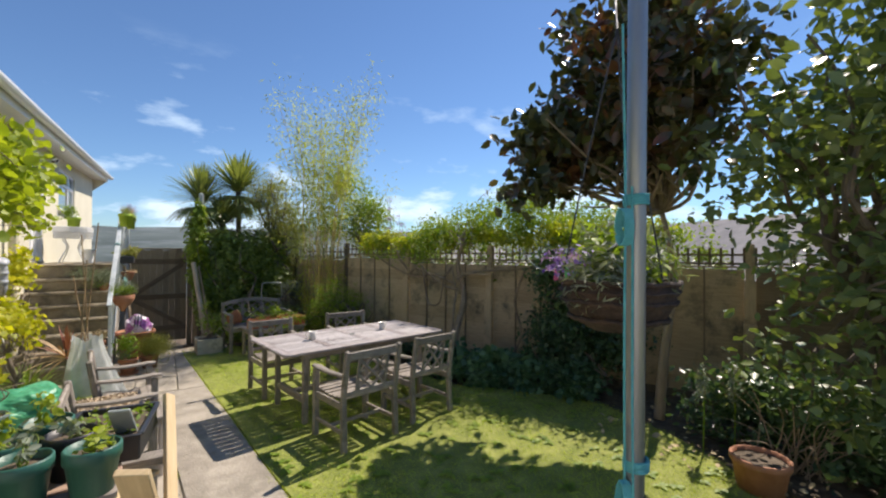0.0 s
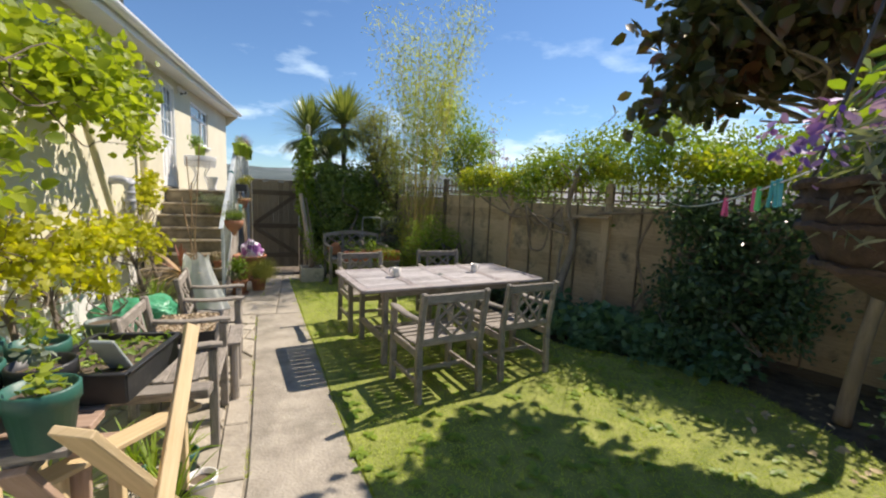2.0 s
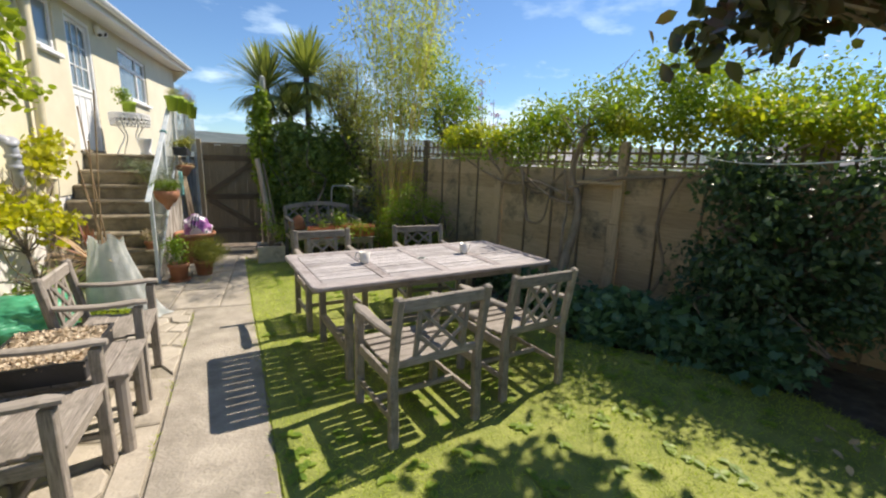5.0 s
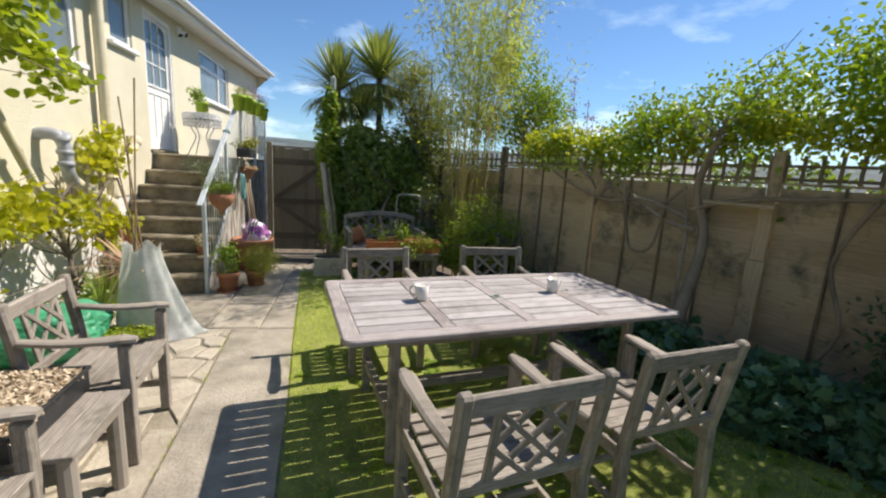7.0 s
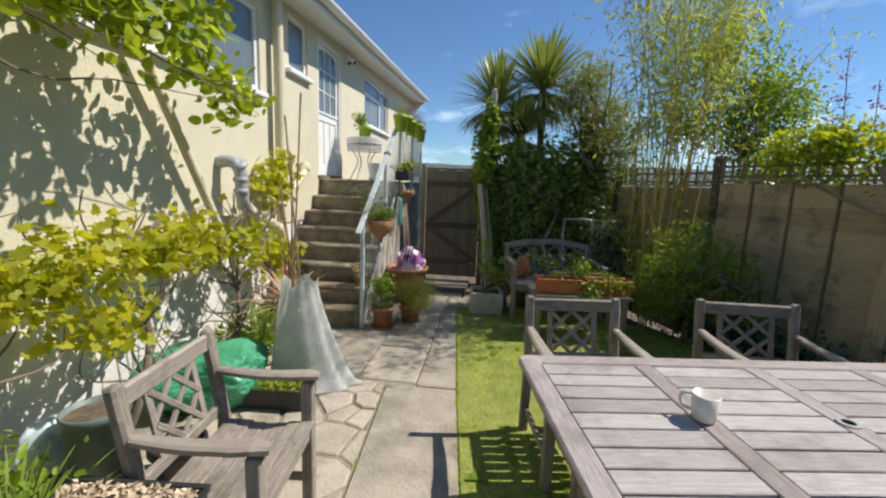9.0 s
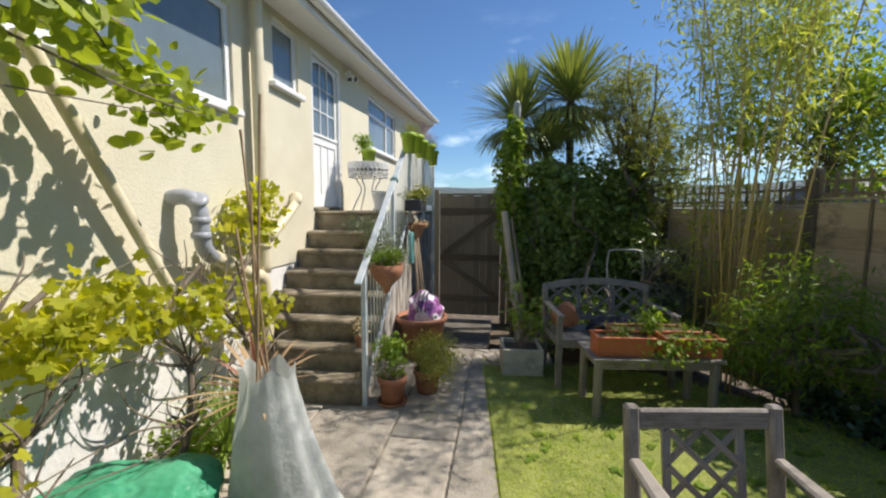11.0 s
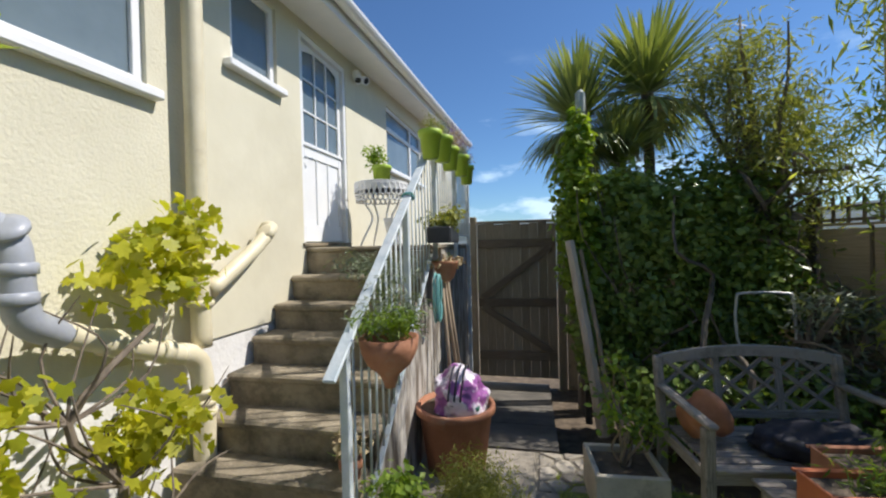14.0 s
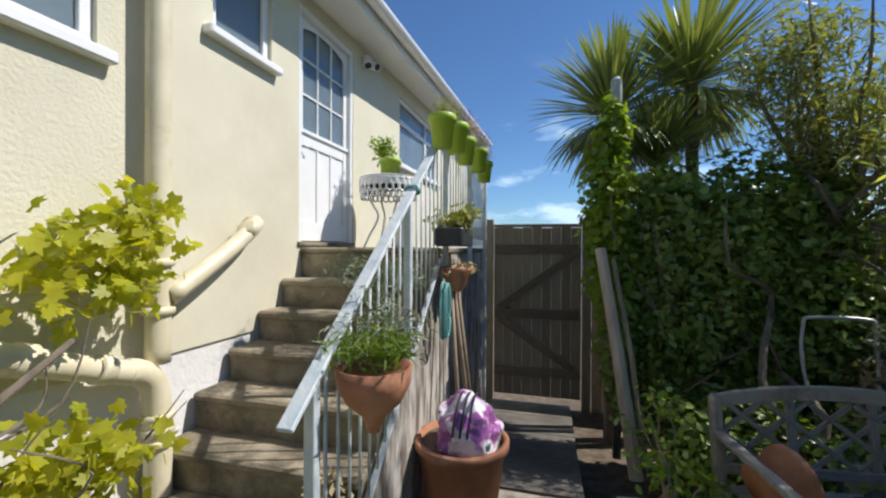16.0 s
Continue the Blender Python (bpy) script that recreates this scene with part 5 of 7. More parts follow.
bm.transform(pose(0, 0, 0, 0, 25, 0))
part("sack", bm, PURPLE_BAG, bag, smooth=True)
bm = bmesh.new()
for i in range(3):
    pts = [(0.02 + 0.04 * i + 0.015 * math.sin(t), -0.18 * math.cos(t), 0.14 + 0.22 * math.sin(t)) for t in np.linspace(0.2, 2.9, 12)]
    tube(bm, pts, 0.007, 6)
part("strap", bm, BLACK_CLOTH, bag, "black strap")
for i, (dx, dy) in enumerate(((0.14, -0.12), (0.17, 0.02))):
    p = pot("small_cup", "small pale plastic cup lying in the terracotta tub", (-0.07 + dx, 8.96 + dy, 0.40), 0.045, 0.07, CERAMIC if i else POT_GREEN, category="cup", n=14)

hang = thing("hanging_wall_pot", "half-round terracotta pot with grey-green plants hooked on the stair railing", "plant pot", (-0.17, 7.98, 0.93))
bm = bmesh.new()
lathe(bm, [(0.022, -0.06), (0.032, -0.03), (0.045, 0.0), (0.10, 0.05), (0.128, 0.11), (0.135, 0.17), (0.122, 0.17), (0.10, 0.14), (0, 0.13)], 24)
part("bowl", bm, TERRA, hang, smooth=True)
plant(hang, (0, 0, 0.14), 0.14, 0.15, 520, 0.05, "thin", LEAF_CLIMB, 21, 10)
plant(hang, (-0.02, 0.06, 0.15), 0.16, 0.28, 620, 0.05, "thin", LEAF_GREY, 22, 10)
p = pot("step_pot", "small terracotta pot with a bushy grey lavender standing on the steps", (-0.47, 9.01, 1.10), 0.08, 0.13, TERRA)
plant(p, (-0.05, -0.18, 0.08), 0.28, 0.30, 1700, 0.05, "thin", LEAF_GREY, 23, 26)
p = pot("step_pot", "small pot with a dried brown plant on a lower step", (-0.42, 8.08, 0.375), 0.06, 0.1, TERRA)
plant(p, (0, 0, 0.08), 0.1, 0.16, 160, 0.05, "simple", LEAF_DRY, 24, 8, "dry_leaves")

shelf = thing("rail_basket", "black wire planter with straggly succulents hooked on the landing rail", "planter", (-0.20, 9.30, 1.52))
bm = bmesh.new()
bx(bm, -0.09, 0.09, -0.17, 0.17, 0.0, 0.12, 0.01)
part("trough", bm, BLACK_PLASTIC, shelf)
plant(shelf, (0, 0, 0.10), 0.15, 0.18, 380, 0.045, "simple", LEAF_YEL, 25, 10)
hp = thing("hanging_wall_pot", "small brown pot with trailing dry plants hooked below the landing", "plant pot", (-0.20, 9.35, 1.22))
bm = bmesh.new()
lathe(bm, [(0.03, 0.0), (0.06, 0.03), (0.10, 0.14), (0.105, 0.16), (0.09, 0.16), (0, 0.14)], 20)
part("bowl", bm, TERRA, hp, smooth=True)
plant(hp, (0, 0, 0.10), 0.13, 0.10, 200, 0.04, "simple", LEAF_DRY, 26, 8, "dry_leaves")

for i, (y, dz) in enumerate(((9.12, -0.03), (9.42, 0.0), (9.80, 0.0), (10.25, 0.02), (10.70, 0.0))):
    p = pot("rail_pot", "lime green plastic pot with plants hung on the landing rail", (-0.24 + 0.02 * (i % 2), y, 2.16 + dz), 0.088, 0.20, POT_LIME, taper=0.66, group="lime pots on the rail")
    plant(p, (0, 0, 0.17), 0.10, 0.16, 240, 0.030, "thin", (LEAF_YEL, LEAF_GREY, LEAF_STRAW, LEAF_GREY, LEAF_YEL)[i], 30 + i, 9)
    if i > 1:
        leaf_cloud("flowers", [((0, 0, 0.33), (0.12, 0.12, 0.09))], 110, 0.022, "simple", PURPLE_PETAL, p, 60 + i, kind="")

ho = thing("garden_hose", "teal garden hose looped over the landing rail", "hose", (-0.21, 9.25, 0.7))
bm = bmesh.new()
pts = []
for q in range(9):
    for t in np.linspace(0, 2 * PI, 18)[:-1]:
        pts.append((0.018 * math.sin(q * 2.1) - 0.01, -0.10 + (0.035 + 0.006 * q) * math.cos(t) + 0.015 * math.sin(q * 3.3), 0.42 + (0.17 + 0.012 * math.sin(q * 4.0)) * math.sin(t)))
tube(bm, pts, 0.0055, 6)
part("coil", bm, ROPE_TEAL, ho, smooth=True)
for i, (yy, ty, zz) in enumerate(((9.15, 9.35, 1.5), (9.5, 9.42, 1.4), (9.62, 9.5, 1.45))):
    hs = thing("tool_handle", "pale wooden tool handle leaning against the landing", "tool", (-0.16, yy, -0.02))
    bm = bmesh.new()
    tube(bm, [(0.06, 0, 0), (-0.09, ty - yy, zz)], 0.014, 8)
    part("shaft", bm, BARK_PALE, hs, smooth=True)

wt = thing("iron_table", "white cast-iron filigree side table on the landing", "table", (-1.00, 10.10, 1.511))
bm = bmesh.new()
lathe(bm, [(0.30, 0.665), (0.305, 0.68), (0.29, 0.685), (0.285, 0.665)], 32)
for rr in (0.07, 0.13, 0.19, 0.245):
    for k in range(int(rr * 70)):
        a = 2 * PI * k / int(rr * 70)
        c0 = Vector((rr * math.cos(a), rr * math.sin(a), 0.675))
        tube(bm, [c0 + Vector((0.028 * math.cos(t), 0.028 * math.sin(t), 0)) for t in np.linspace(0, 6.28, 9)], 0.005, 5)
part("tabletop", bm, WHITE_PAINT, wt)
bm = bmesh.new()
for row, (rz, rr) in enumerate(((0.625, 0.300), (0.565, 0.296), (0.508, 0.288))):
    for k in range(30):
        a = 2 * PI * (k + 0.5 * (row % 2)) / 30
        c0 = Vector((rr * math.cos(a), rr * math.sin(a), rz))
        tang = Vector((-math.sin(a), math.cos(a), 0))
        tube(bm, [c0 + tang * 0.030 * math.cos(t) + Vector((0, 0, 0.034 * math.sin(t))) for t in np.linspace(0, 6.28, 9)], 0.0095, 5)
part("skirt", bm, WHITE_PAINT, wt)
bm = bmesh.new()
lathe(bm, [(0.296, 0.60), (0.302, 0.60), (0.304, 0.664), (0.298, 0.664), (0.296, 0.60)], 32)
part("rim_band", bm, WHITE_PAINT, wt)
for k in range(4):
    a = PI / 4 + k * PI / 2
    bm = bmesh.new()
    o = Vector((math.cos(a), math.sin(a), 0))
    tube(bm, curve_pts([o * 0.26 + Vector((0, 0, 0.66)), o * 0.20 + Vector((0, 0, 0.45)), o * 0.12 + Vector((0, 0, 0.3)), o * 0.22 + Vector((0, 0, 0.1)), o * 0.27], 5), 0.011, 7)
    part("leg", bm, WHITE_PAINT, wt, smooth=True)
wt.scale = (0.86, 0.86, 0.91)
p = pot("green_pot", "lime green pot with a small shrub on the iron table", (-1.0, 10.12, 2.137), 0.10, 0.17, POT_LIME, taper=0.8)
plant(p, (-0.06, 0.05, 0.13), 0.14, 0.26, 380, 0.04, "simple", LEAF_CLIMB, 41)
p = thing("tall_planter", "old stone planter beside the white iron table", "planter", (-0.75, 9.75, 1.511))

for o in (p,):
    bm = bmesh.new()
    lathe(bm, [(0.07, 0), (0.08, 0.02), (0.06, 0.05), (0.09, 0.2), (0.10, 0.24), (0.08, 0.24), (0, 0.2)], 18)
    part("urn", bm, WHITE_PAINT, o, smooth=True)


def square_planter():
    o = thing("square_planter", "pale stone square planter with a spindly young shrub", "planter", (0.95, 8.74, 0), 4)
    bm = bmesh.new()
    for s in (-1, 1):
        bx(bm, -0.19, 0.19, s * 0.175 - 0.015, s * 0.175 + 0.015, 0, 0.25, 0.006)
        bx(bm, s * 0.175 - 0.015, s * 0.175 + 0.015, -0.16, 0.16, 0, 0.249, 0.006)
    bx(bm, -0.16, 0.16, -0.16, 0.16, 0, 0.03, 0)
    part("box", bm, mat("pale_planter_stone", (0.46, 0.41, 0.32), (0.68, 0.62, 0.50), 5.0, 0.9, 0.5, 40, stain=(0.3, 0.27, 0.2), stain_scale=6), o)
    bm = bmesh.new()
    bx(bm, -0.16, 0.16, -0.16, 0.16, 0.03, 0.21, 0)
    part("soil", bm, SOIL, o)
    rng = np.random.default_rng(4)
    blobs = [((-0.02, 0, 0.55), (0.13, 0.13, 0.2)), ((0.1, 0.05, 0.42), (0.16, 0.14, 0.12)), ((-0.05, 0.02, 0.8), (0.08, 0.08, 0.14))]
    bm = bmesh.new()
    twigs(bm, (0, 0, 0.2), blobs, 12, rng, 0.009, 0.03)
    part("stem_work", bm, BARK_PALE, o)
    leaf_cloud("foliage", blobs, 260, 0.045, "oval", LEAF_CLIMB, o, 43, kind="")


square_planter()

for i, (x, y) in enumerate(((1.66, 7.99), (2.15, 8.04), (1.92, 8.215))):
    o = thing("window_box", ("orange plastic trough with straggly seedlings on the low table", "orange plastic trough with trailing green plant on the low table", "faded terracotta trough with sparse plants on the low table")[i], "planter", (x, y, 0.461), 6, "troughs on the low table")
    hx = (0.205, 0.205, 0.30)[i]
    bm = bmesh.new()
    for s in (-1, 1):
        beam(bm, (-hx, s * 0.085, 0.075), (hx, s * 0.085, 0.075), 0.012, 0.15, c=0.003)
        beam(bm, (s * hx, -0.079, 0.075), (s * hx, 0.079, 0.075), 0.012, 0.15, c=0.003)
        beam(bm, (-hx - 0.012, s * 0.095, 0.145), (hx + 0.012, s * 0.095, 0.145), 0.018, 0.012, c=0.003)
    bx(bm, -hx + 0.006, hx - 0.006, -0.079, 0.079, 0, 0.01, 0)
    part("trough", bm, TERRA if i == 2 else TROUGH_ORANGE, o)
    bm = bmesh.new()
    bx(bm, -hx + 0.007, hx - 0.007, -0.078, 0.078, 0.01, 0.125, 0)
    part("soil", bm, SOIL, o)
    plant(o, (0, 0, 0.12), 0.15, 0.12, 90, 0.05, "thin", LEAF_CLIMB, 50 + i, 14)
    if i == 1:
        leaf_cloud("trailing_leaves", [((-0.2, -0.13, 0.06), (0.2, 0.08, 0.13)), ((0.05, -0.12, 0.12), (0.18, 0.06, 0.08)), ((-0.28, 0.05, 0.25), (0.12, 0.1, 0.14))], 520, 0.04, "simple", LEAF_CLIMB, o, 53, kind="")

jk = thing("dark_jacket", "dark crumpled jacket lying on the bench seat", "clothing", (1.80, 8.56, 0.438))
bm = bmesh.new()
bmesh.ops.create_icosphere(bm, subdivisions=4, radius=1.0)
for v in bm.verts:
    k = 1 + 0.28 * noise.noise(v.co * 2.2) + 0.12 * noise.noise(v.co * 6)
    v.co = Vector((v.co.x * 0.26 * k, v.co.y * 0.15 * k, max(0.0, 0.06 + v.co.z * 0.10 * k)))
part("body", bm, BLACK_CLOTH, jk, smooth=True)
p = pot("fallen_pot", "empty terracotta pot lying on its side on the bench seat", (1.32, 8.60, 0.52), 0.12, 0.17, TERRA)
p.matrix_world = pose(1.25, 8.62, 0.54, 0, 75, 20)

mow = thing("push_mower", "old mower with a bent grey tube handle behind the bench", "lawnmower", (2.2, 9.75, 0.0))
bm = bmesh.new()
tube(bm, curve_pts([(-0.14, 0, 0.3), (-0.2, 0.1, 0.75), (-0.19, 0.12, 1.02), (-0.14, 0.12, 1.07), (0.14, 0.12, 1.07), (0.19, 0.12, 1.02), (0.2, 0.1, 0.75), (0.14, 0, 0.3)], 4), 0.012, 8)
part("handle", bm, MOWER_WHITE, mow, smooth=True)
bm = bmesh.new()
bx(bm, -0.2, 0.2, -0.35, 0.05, 0.1, 0.32, 0.05)
part("deck", bm, MOWER_WHITE, mow)
for s in (-1, 1):
    bm = bmesh.new()
    lathe(bm, [(0.05, -0.02), (0.11, -0.02), (0.12, 0), (0.11, 0.02), (0.05, 0.02)], 16)
    bm.transform(pose(s * 0.23, -0.15, 0.12, 0, 90, 0))
    part("wheel", bm, BLACK_PLASTIC, mow)

# ---- left border: tubs, cloche, trays ----
cl = thing("fleece_cloche", "white garden fleece draped over canes beside the wall", "plant cover", (-0.40, 6.62, 0))
bm = bmesh.new()
rows, nn = [], 60
for k, (z, r) in enumerate(((0.005, 0.25), (0.03, 0.225), (0.12, 0.205), (0.25, 0.19), (0.42, 0.17), (0.54, 0.155), (0.64, 0.138), (0.72, 0.128), (0.76, 0.132))):
    ring = []
    for a in range(nn):
        t = 2 * PI * a / nn
        fold = 1 + 0.07 * (1 - z) * math.sin(5 * t + 0.9 * math.sin(2 * t)) + 0.035 * math.sin(11 * t + 3 * z) + 0.02 * noise.noise(Vector((3 * math.cos(t), 3 * math.sin(t), 6 * z)))
        ex = 1.0 + (0.75 * (1 - z / 0.8) ** 1.3 * max(0, math.cos(t - 0.1)))
        ring.append(bm.verts.new((r * fold * ex * math.cos(t), r * fold * 0.85 * math.sin(t), z + (0.03 * math.sin(5 * t) if k == 8 else 0))))
    rows.append(ring)
for r0, r1 in zip(rows, rows[1:]):
    for a in range(nn):
        bm.faces.new((r0[a], r0[(a + 1) % nn], r1[(a + 1) % nn], r1[a]))
part("sheet", bm, FLEECE, cl, smooth=True)
for k, (bx_, by_, tx, ty, tz) in enumerate(((-0.06, -0.05, 0.10, -0.14, 2.03), (0.05, 0.02, -0.05, -0.06, 1.90), (-0.09, 0.06, 0.0, -0.08, 1.62), (0.1, -0.05, -0.12, -0.02, 1.45), (0.10, 0.1, -0.10, -0.06, 1.30))):
    bm = bmesh.new()
    pts = [Vector((bx_, by_, 0)).lerp(Vector((tx, ty, tz)), t) for t in np.linspace(0, 1, 8)]
    tube(bm, pts, [0.0065 if i % 2 else 0.0055 for i in range(8)], 7)
    part("cane", bm, CANE, cl, "thin bamboo cane")
cd = thing("red_cordyline", "red spiky cordyline growing beside the fleece cover", "plant", (-0.60, 6.87, 0.0))
bm = bmesh.new()
tube(bm, [(0, 0, 0), (0.01, 0, 0.4), (0, 0, 0.60)], [0.03, 0.025, 0.02], 8)
part("trunk", bm, BARK, cd)
spiky(cd, (0, 0, 0.52), 22, 0.34, LEAF_RED, 3, 0.085, 0.25, "red_leaves", up=1.35)
spiky(cd, (0, 0, 0.50), 26, 0.44, LEAF_STRAW, 5, 0.06, 0.65, "pale_leaves", up=0.55)

gt = thing("green_garden_bag", "bright green plastic garden bag lying against the white wall base", "garden bag", (-0.90, 6.28, 0), 20)
bm = bmesh.new()
bmesh.ops.create_icosphere(bm, subdivisions=6, radius=1.0)
for v in bm.verts:
    c = v.co.copy()
    k = 1 + 0.20 * noise.noise(c * 1.8) + 0.10 * (0.5 - abs(noise.noise(c * 3.5 + Vector((4, 1, 0))))) + 0.07 * (0.4 - abs(noise.noise(c * 9)))
    q = (abs(c.x) ** 3 + abs(c.y) ** 3 + abs(c.z) ** 3) ** (1 / 3)
    c = c / q
    v.co = Vector((c.x * 0.36 * k, c.y * 0.27 * k, max(0.0, 0.17 + c.z * 0.19 * k)))
part("bag", bm, GREEN_TUB, gt, smooth=True)


def seed_tray(label, at, rz, sx, sy, h, material, fill_mat, n, shape, size, seed, group=""):
    o = thing("seed_tray", label, "seed tray", at, rz, group)
    for s in (-1, 1):
        for pn, p, q, w, d in (("side", (-sx / 2, s * sy / 2, h / 2), (sx / 2, s * sy / 2, h / 2), 0.006, h),
                               ("side", (s * sx / 2, -sy / 2 + 0.004, h / 2), (s * sx / 2, sy / 2 - 0.004, h / 2), 0.006, h),
                               ("rim", (-sx / 2 - 0.008, s * (sy / 2 + 0.006), h), (sx / 2 + 0.008, s * (sy / 2 + 0.006), h), 0.02, 0.008),
                               ("rim", (s * (sx / 2 + 0.006), -sy / 2 + 0.002, h + 0.001), (s * (sx / 2 + 0.006), sy / 2 - 0.002, h + 0.001), 0.02, 0.008)):
            bm = bmesh.new()
            beam(bm, p, q, w, d, c=0.002)
            part(pn, bm, material, o)
    bm = bmesh.new()
    bx(bm, -sx / 2 + 0.004, sx / 2 - 0.004, -sy / 2 + 0.004, sy / 2 - 0.004, 0, 0.006, 0)
    part("base", bm, material, o)
    bm = bmesh.new()
    bx(bm, -sx / 2 + 0.006, sx / 2 - 0.006, -sy / 2 + 0.006, sy / 2 - 0.006, 0.006, h - 0.02, 0)
    part("soil", bm, SOIL, o)
    rng = np.random.default_rng(seed)
    pos = np.stack([rng.uniform(-sx / 2, sx / 2, n) * 0.95, rng.uniform(-sy / 2, sy / 2, n) * 0.95, h - 0.025 + rng.random(n) * (0.03 if fill_mat is LEAF_CHIP else 0.045)], 1)
    v, f = place_leaves(pos, rng.normal(size=(n, 3)) * 0.5 + (0, 0, 1.0), size * (0.6 + 0.8 * rng.random(n)), shape, rng, rng.normal(size=(n, 3)))
    mesh_np("filling", v, f, fill_mat, o)
    return o


seed_tray("black tray heaped with dry straw mulch on the small side table", (-0.05, 4.62, 0.451), 4, 0.40, 0.50, 0.10, BLACK_PLASTIC, LEAF_CHIP, 12000, "simple", 0.022, 71)
seed_tray("black tray with bright green seedlings standing on the paving", (-0.42, 6.32, 0.0), 4, 0.44, 0.24, 0.13, BLACK_PLASTIC, LEAF_FIG, 900, "simple", 0.03, 72)
pot("grey_bin", "grey-green plastic bin standing among plants by the wall", (-0.90, 5.50, 0), 0.14, 0.36, BIN_GREY, rim=0.008, taper=0.8, category="bin")
sack = thing("plastic_sack", "crumpled pale blue plastic sack beside the bin by the wall", "sack", (-1.17, 5.50, 0), 20)
bm = bmesh.new()
bmesh.ops.create_icosphere(bm, subdivisions=4, radius=0.14)
for v in bm.verts:
    n1 = noise.noise(v.co * 14 + Vector((3, 1, 7))) * 0.04 + noise.noise(v.co * 34) * 0.014
    v.co = Vector((v.co.x * 0.8, v.co.y * 1.25, max(-0.125, v.co.z))) * (1 + n1 / 0.14)
    v.co.z = max(0.0, v.co.z + 0.125)
part("bag", bm, SACK_BLUE, sack, smooth=True)
pot("black_bucket", "black plastic pot lying among plants by the wall", (-0.52, 5.55, 0), 0.13, 0.2, BLACK_PLASTIC, category="bucket")


def potting_bench():
    o = thing("potting_trestle", "rough pallet-wood trestle table loaded with plant pots", "trestle table", (0, 0, 0))
    z = 0.88
    top = new("tabletop")
    top.parent = o
    for i in range(6):
        bm = bmesh.new()
        y = 2.47 + 0.112 * i
        bx(bm, -1.05, 0.17 + 0.02 * math.sin(i * 3), y - 0.048, y + 0.048, z - 0.022, z + 0.002 * (i % 2))
        part("plank", bm, WOOD_RED if i > 0 else WOOD_GREY, top)
    for x in (-0.9, 0.05):
        bm = bmesh.new()
        bx(bm, x - 0.03, x + 0.03, 2.44, 3.06, z - 0.075, z - 0.0225)
        part("bearer", bm, WOOD_GREY, o)
    for p, q, w, d in (((0.325, 3.04, 1.01), (0.345, 1.95, 0.04), 0.024, 0.055), ((0.215, 2.34, 0.97), (0.30, 2.84, 0.34), 0.024, 0.105)):
        bm = bmesh.new()
        beam(bm, p, q, d, w, up=(0.25, 0.5, 0.8), c=0.003)
        part("brace_board", bm, WOOD_NEW, o, "new pine board")
    for p, q in (((-0.9, 2.46, 0.80), (-0.9, 2.98, 0.0)), ((-0.87, 3.04, 0.80), (-0.87, 2.52, 0.0)), ((0.05, 2.42, 0.84), (0.16, 2.92, 0.0)), ((-0.06, 3.02, 0.80), (-0.06, 2.96, 0.0))):
        bm = bmesh.new()
        beam(bm, p, q, 0.07, 0.024, up=(0, 1, 0.3), c=0.003)
        part("leg", bm, WOOD_RED, o, "brown wooden leg")


potting_bench()
low = thing("board_stand", "loose new pine boards laid on low posts beside the trestle", "boards", (0, 0, 0))
for p, q, w, d, m2 in (((-0.16, 2.84, 0.52), (0.25, 3.36, 0.52), 0.105, 0.022, WOOD_NEW), ((-0.45, 3.38, 0.59), (0.33, 3.34, 0.59), 0.10, 0.045, WOOD_GREY), ((-0.5, 3.20, 0.50), (0.05, 3.14, 0.50), 0.09, 0.02, WOOD_RED)):
    bm = bmesh.new()
    beam(bm, p, q, w, d)
    part("plank", bm, m2, low)
for x, y, h in ((-0.10, 2.93, 0.508), (0.20, 3.32, 0.508), (-0.38, 3.38, 0.567), (-0.44, 3.19, 0.489), (0.0, 3.15, 0.489)):
    bm = bmesh.new()
    bx(bm, x - 0.025, x + 0.025, y - 0.025, y + 0.025, 0, h)
    part("leg", bm, WOOD_NEW, low)

k = 0
for (x, y) in ((0.10, 2.47), (-0.08, 2.47), (-0.26, 2.49), (0.02, 2.65), (-0.16, 2.66), (-0.34, 2.68), (-0.45, 2.50), (-0.52, 2.70), (-0.08, 2.85), (-0.27, 2.87), (-0.63, 2.52), (-0.46, 2.90)):
    p = pot("seedling_pot", "dark green plastic pot with a young seedling on the trestle table" if k % 4 != 3 else "black plastic pot with a leafy seedling on the trestle table",
            (x, y, 0.882), 0.083, 0.16, POT_GREEN if k % 4 != 3 else BLACK_PLASTIC, group="pots on the trestle", rim=0.008)
    plant(p, (0, 0, 0.13), 0.05, 0.10 + 0.03 * (k % 3), 40, 0.034, "oval", LEAF_GREY if k % 2 else LEAF_FIG, 80 + k, 4)
    k += 1
seed_tray("black tray of bright green seedlings on the trestle table", (0.11, 2.86, 0.883), -8, 0.28, 0.38, 0.10, BLACK_PLASTIC, LEAF_CLIMB, 170, "oval", 0.028, 90)
sl = thing("slate_label", "pale grey slate offcut leaning in the seedling tray", "slate", (0.17, 2.73, 0.975), 30)
bm = bmesh.new()
beam(bm, (0.03, 0.03, -0.03), (-0.04, -0.04, 0.11), 0.075, 0.012)
part("slab", bm, ZINC, sl)

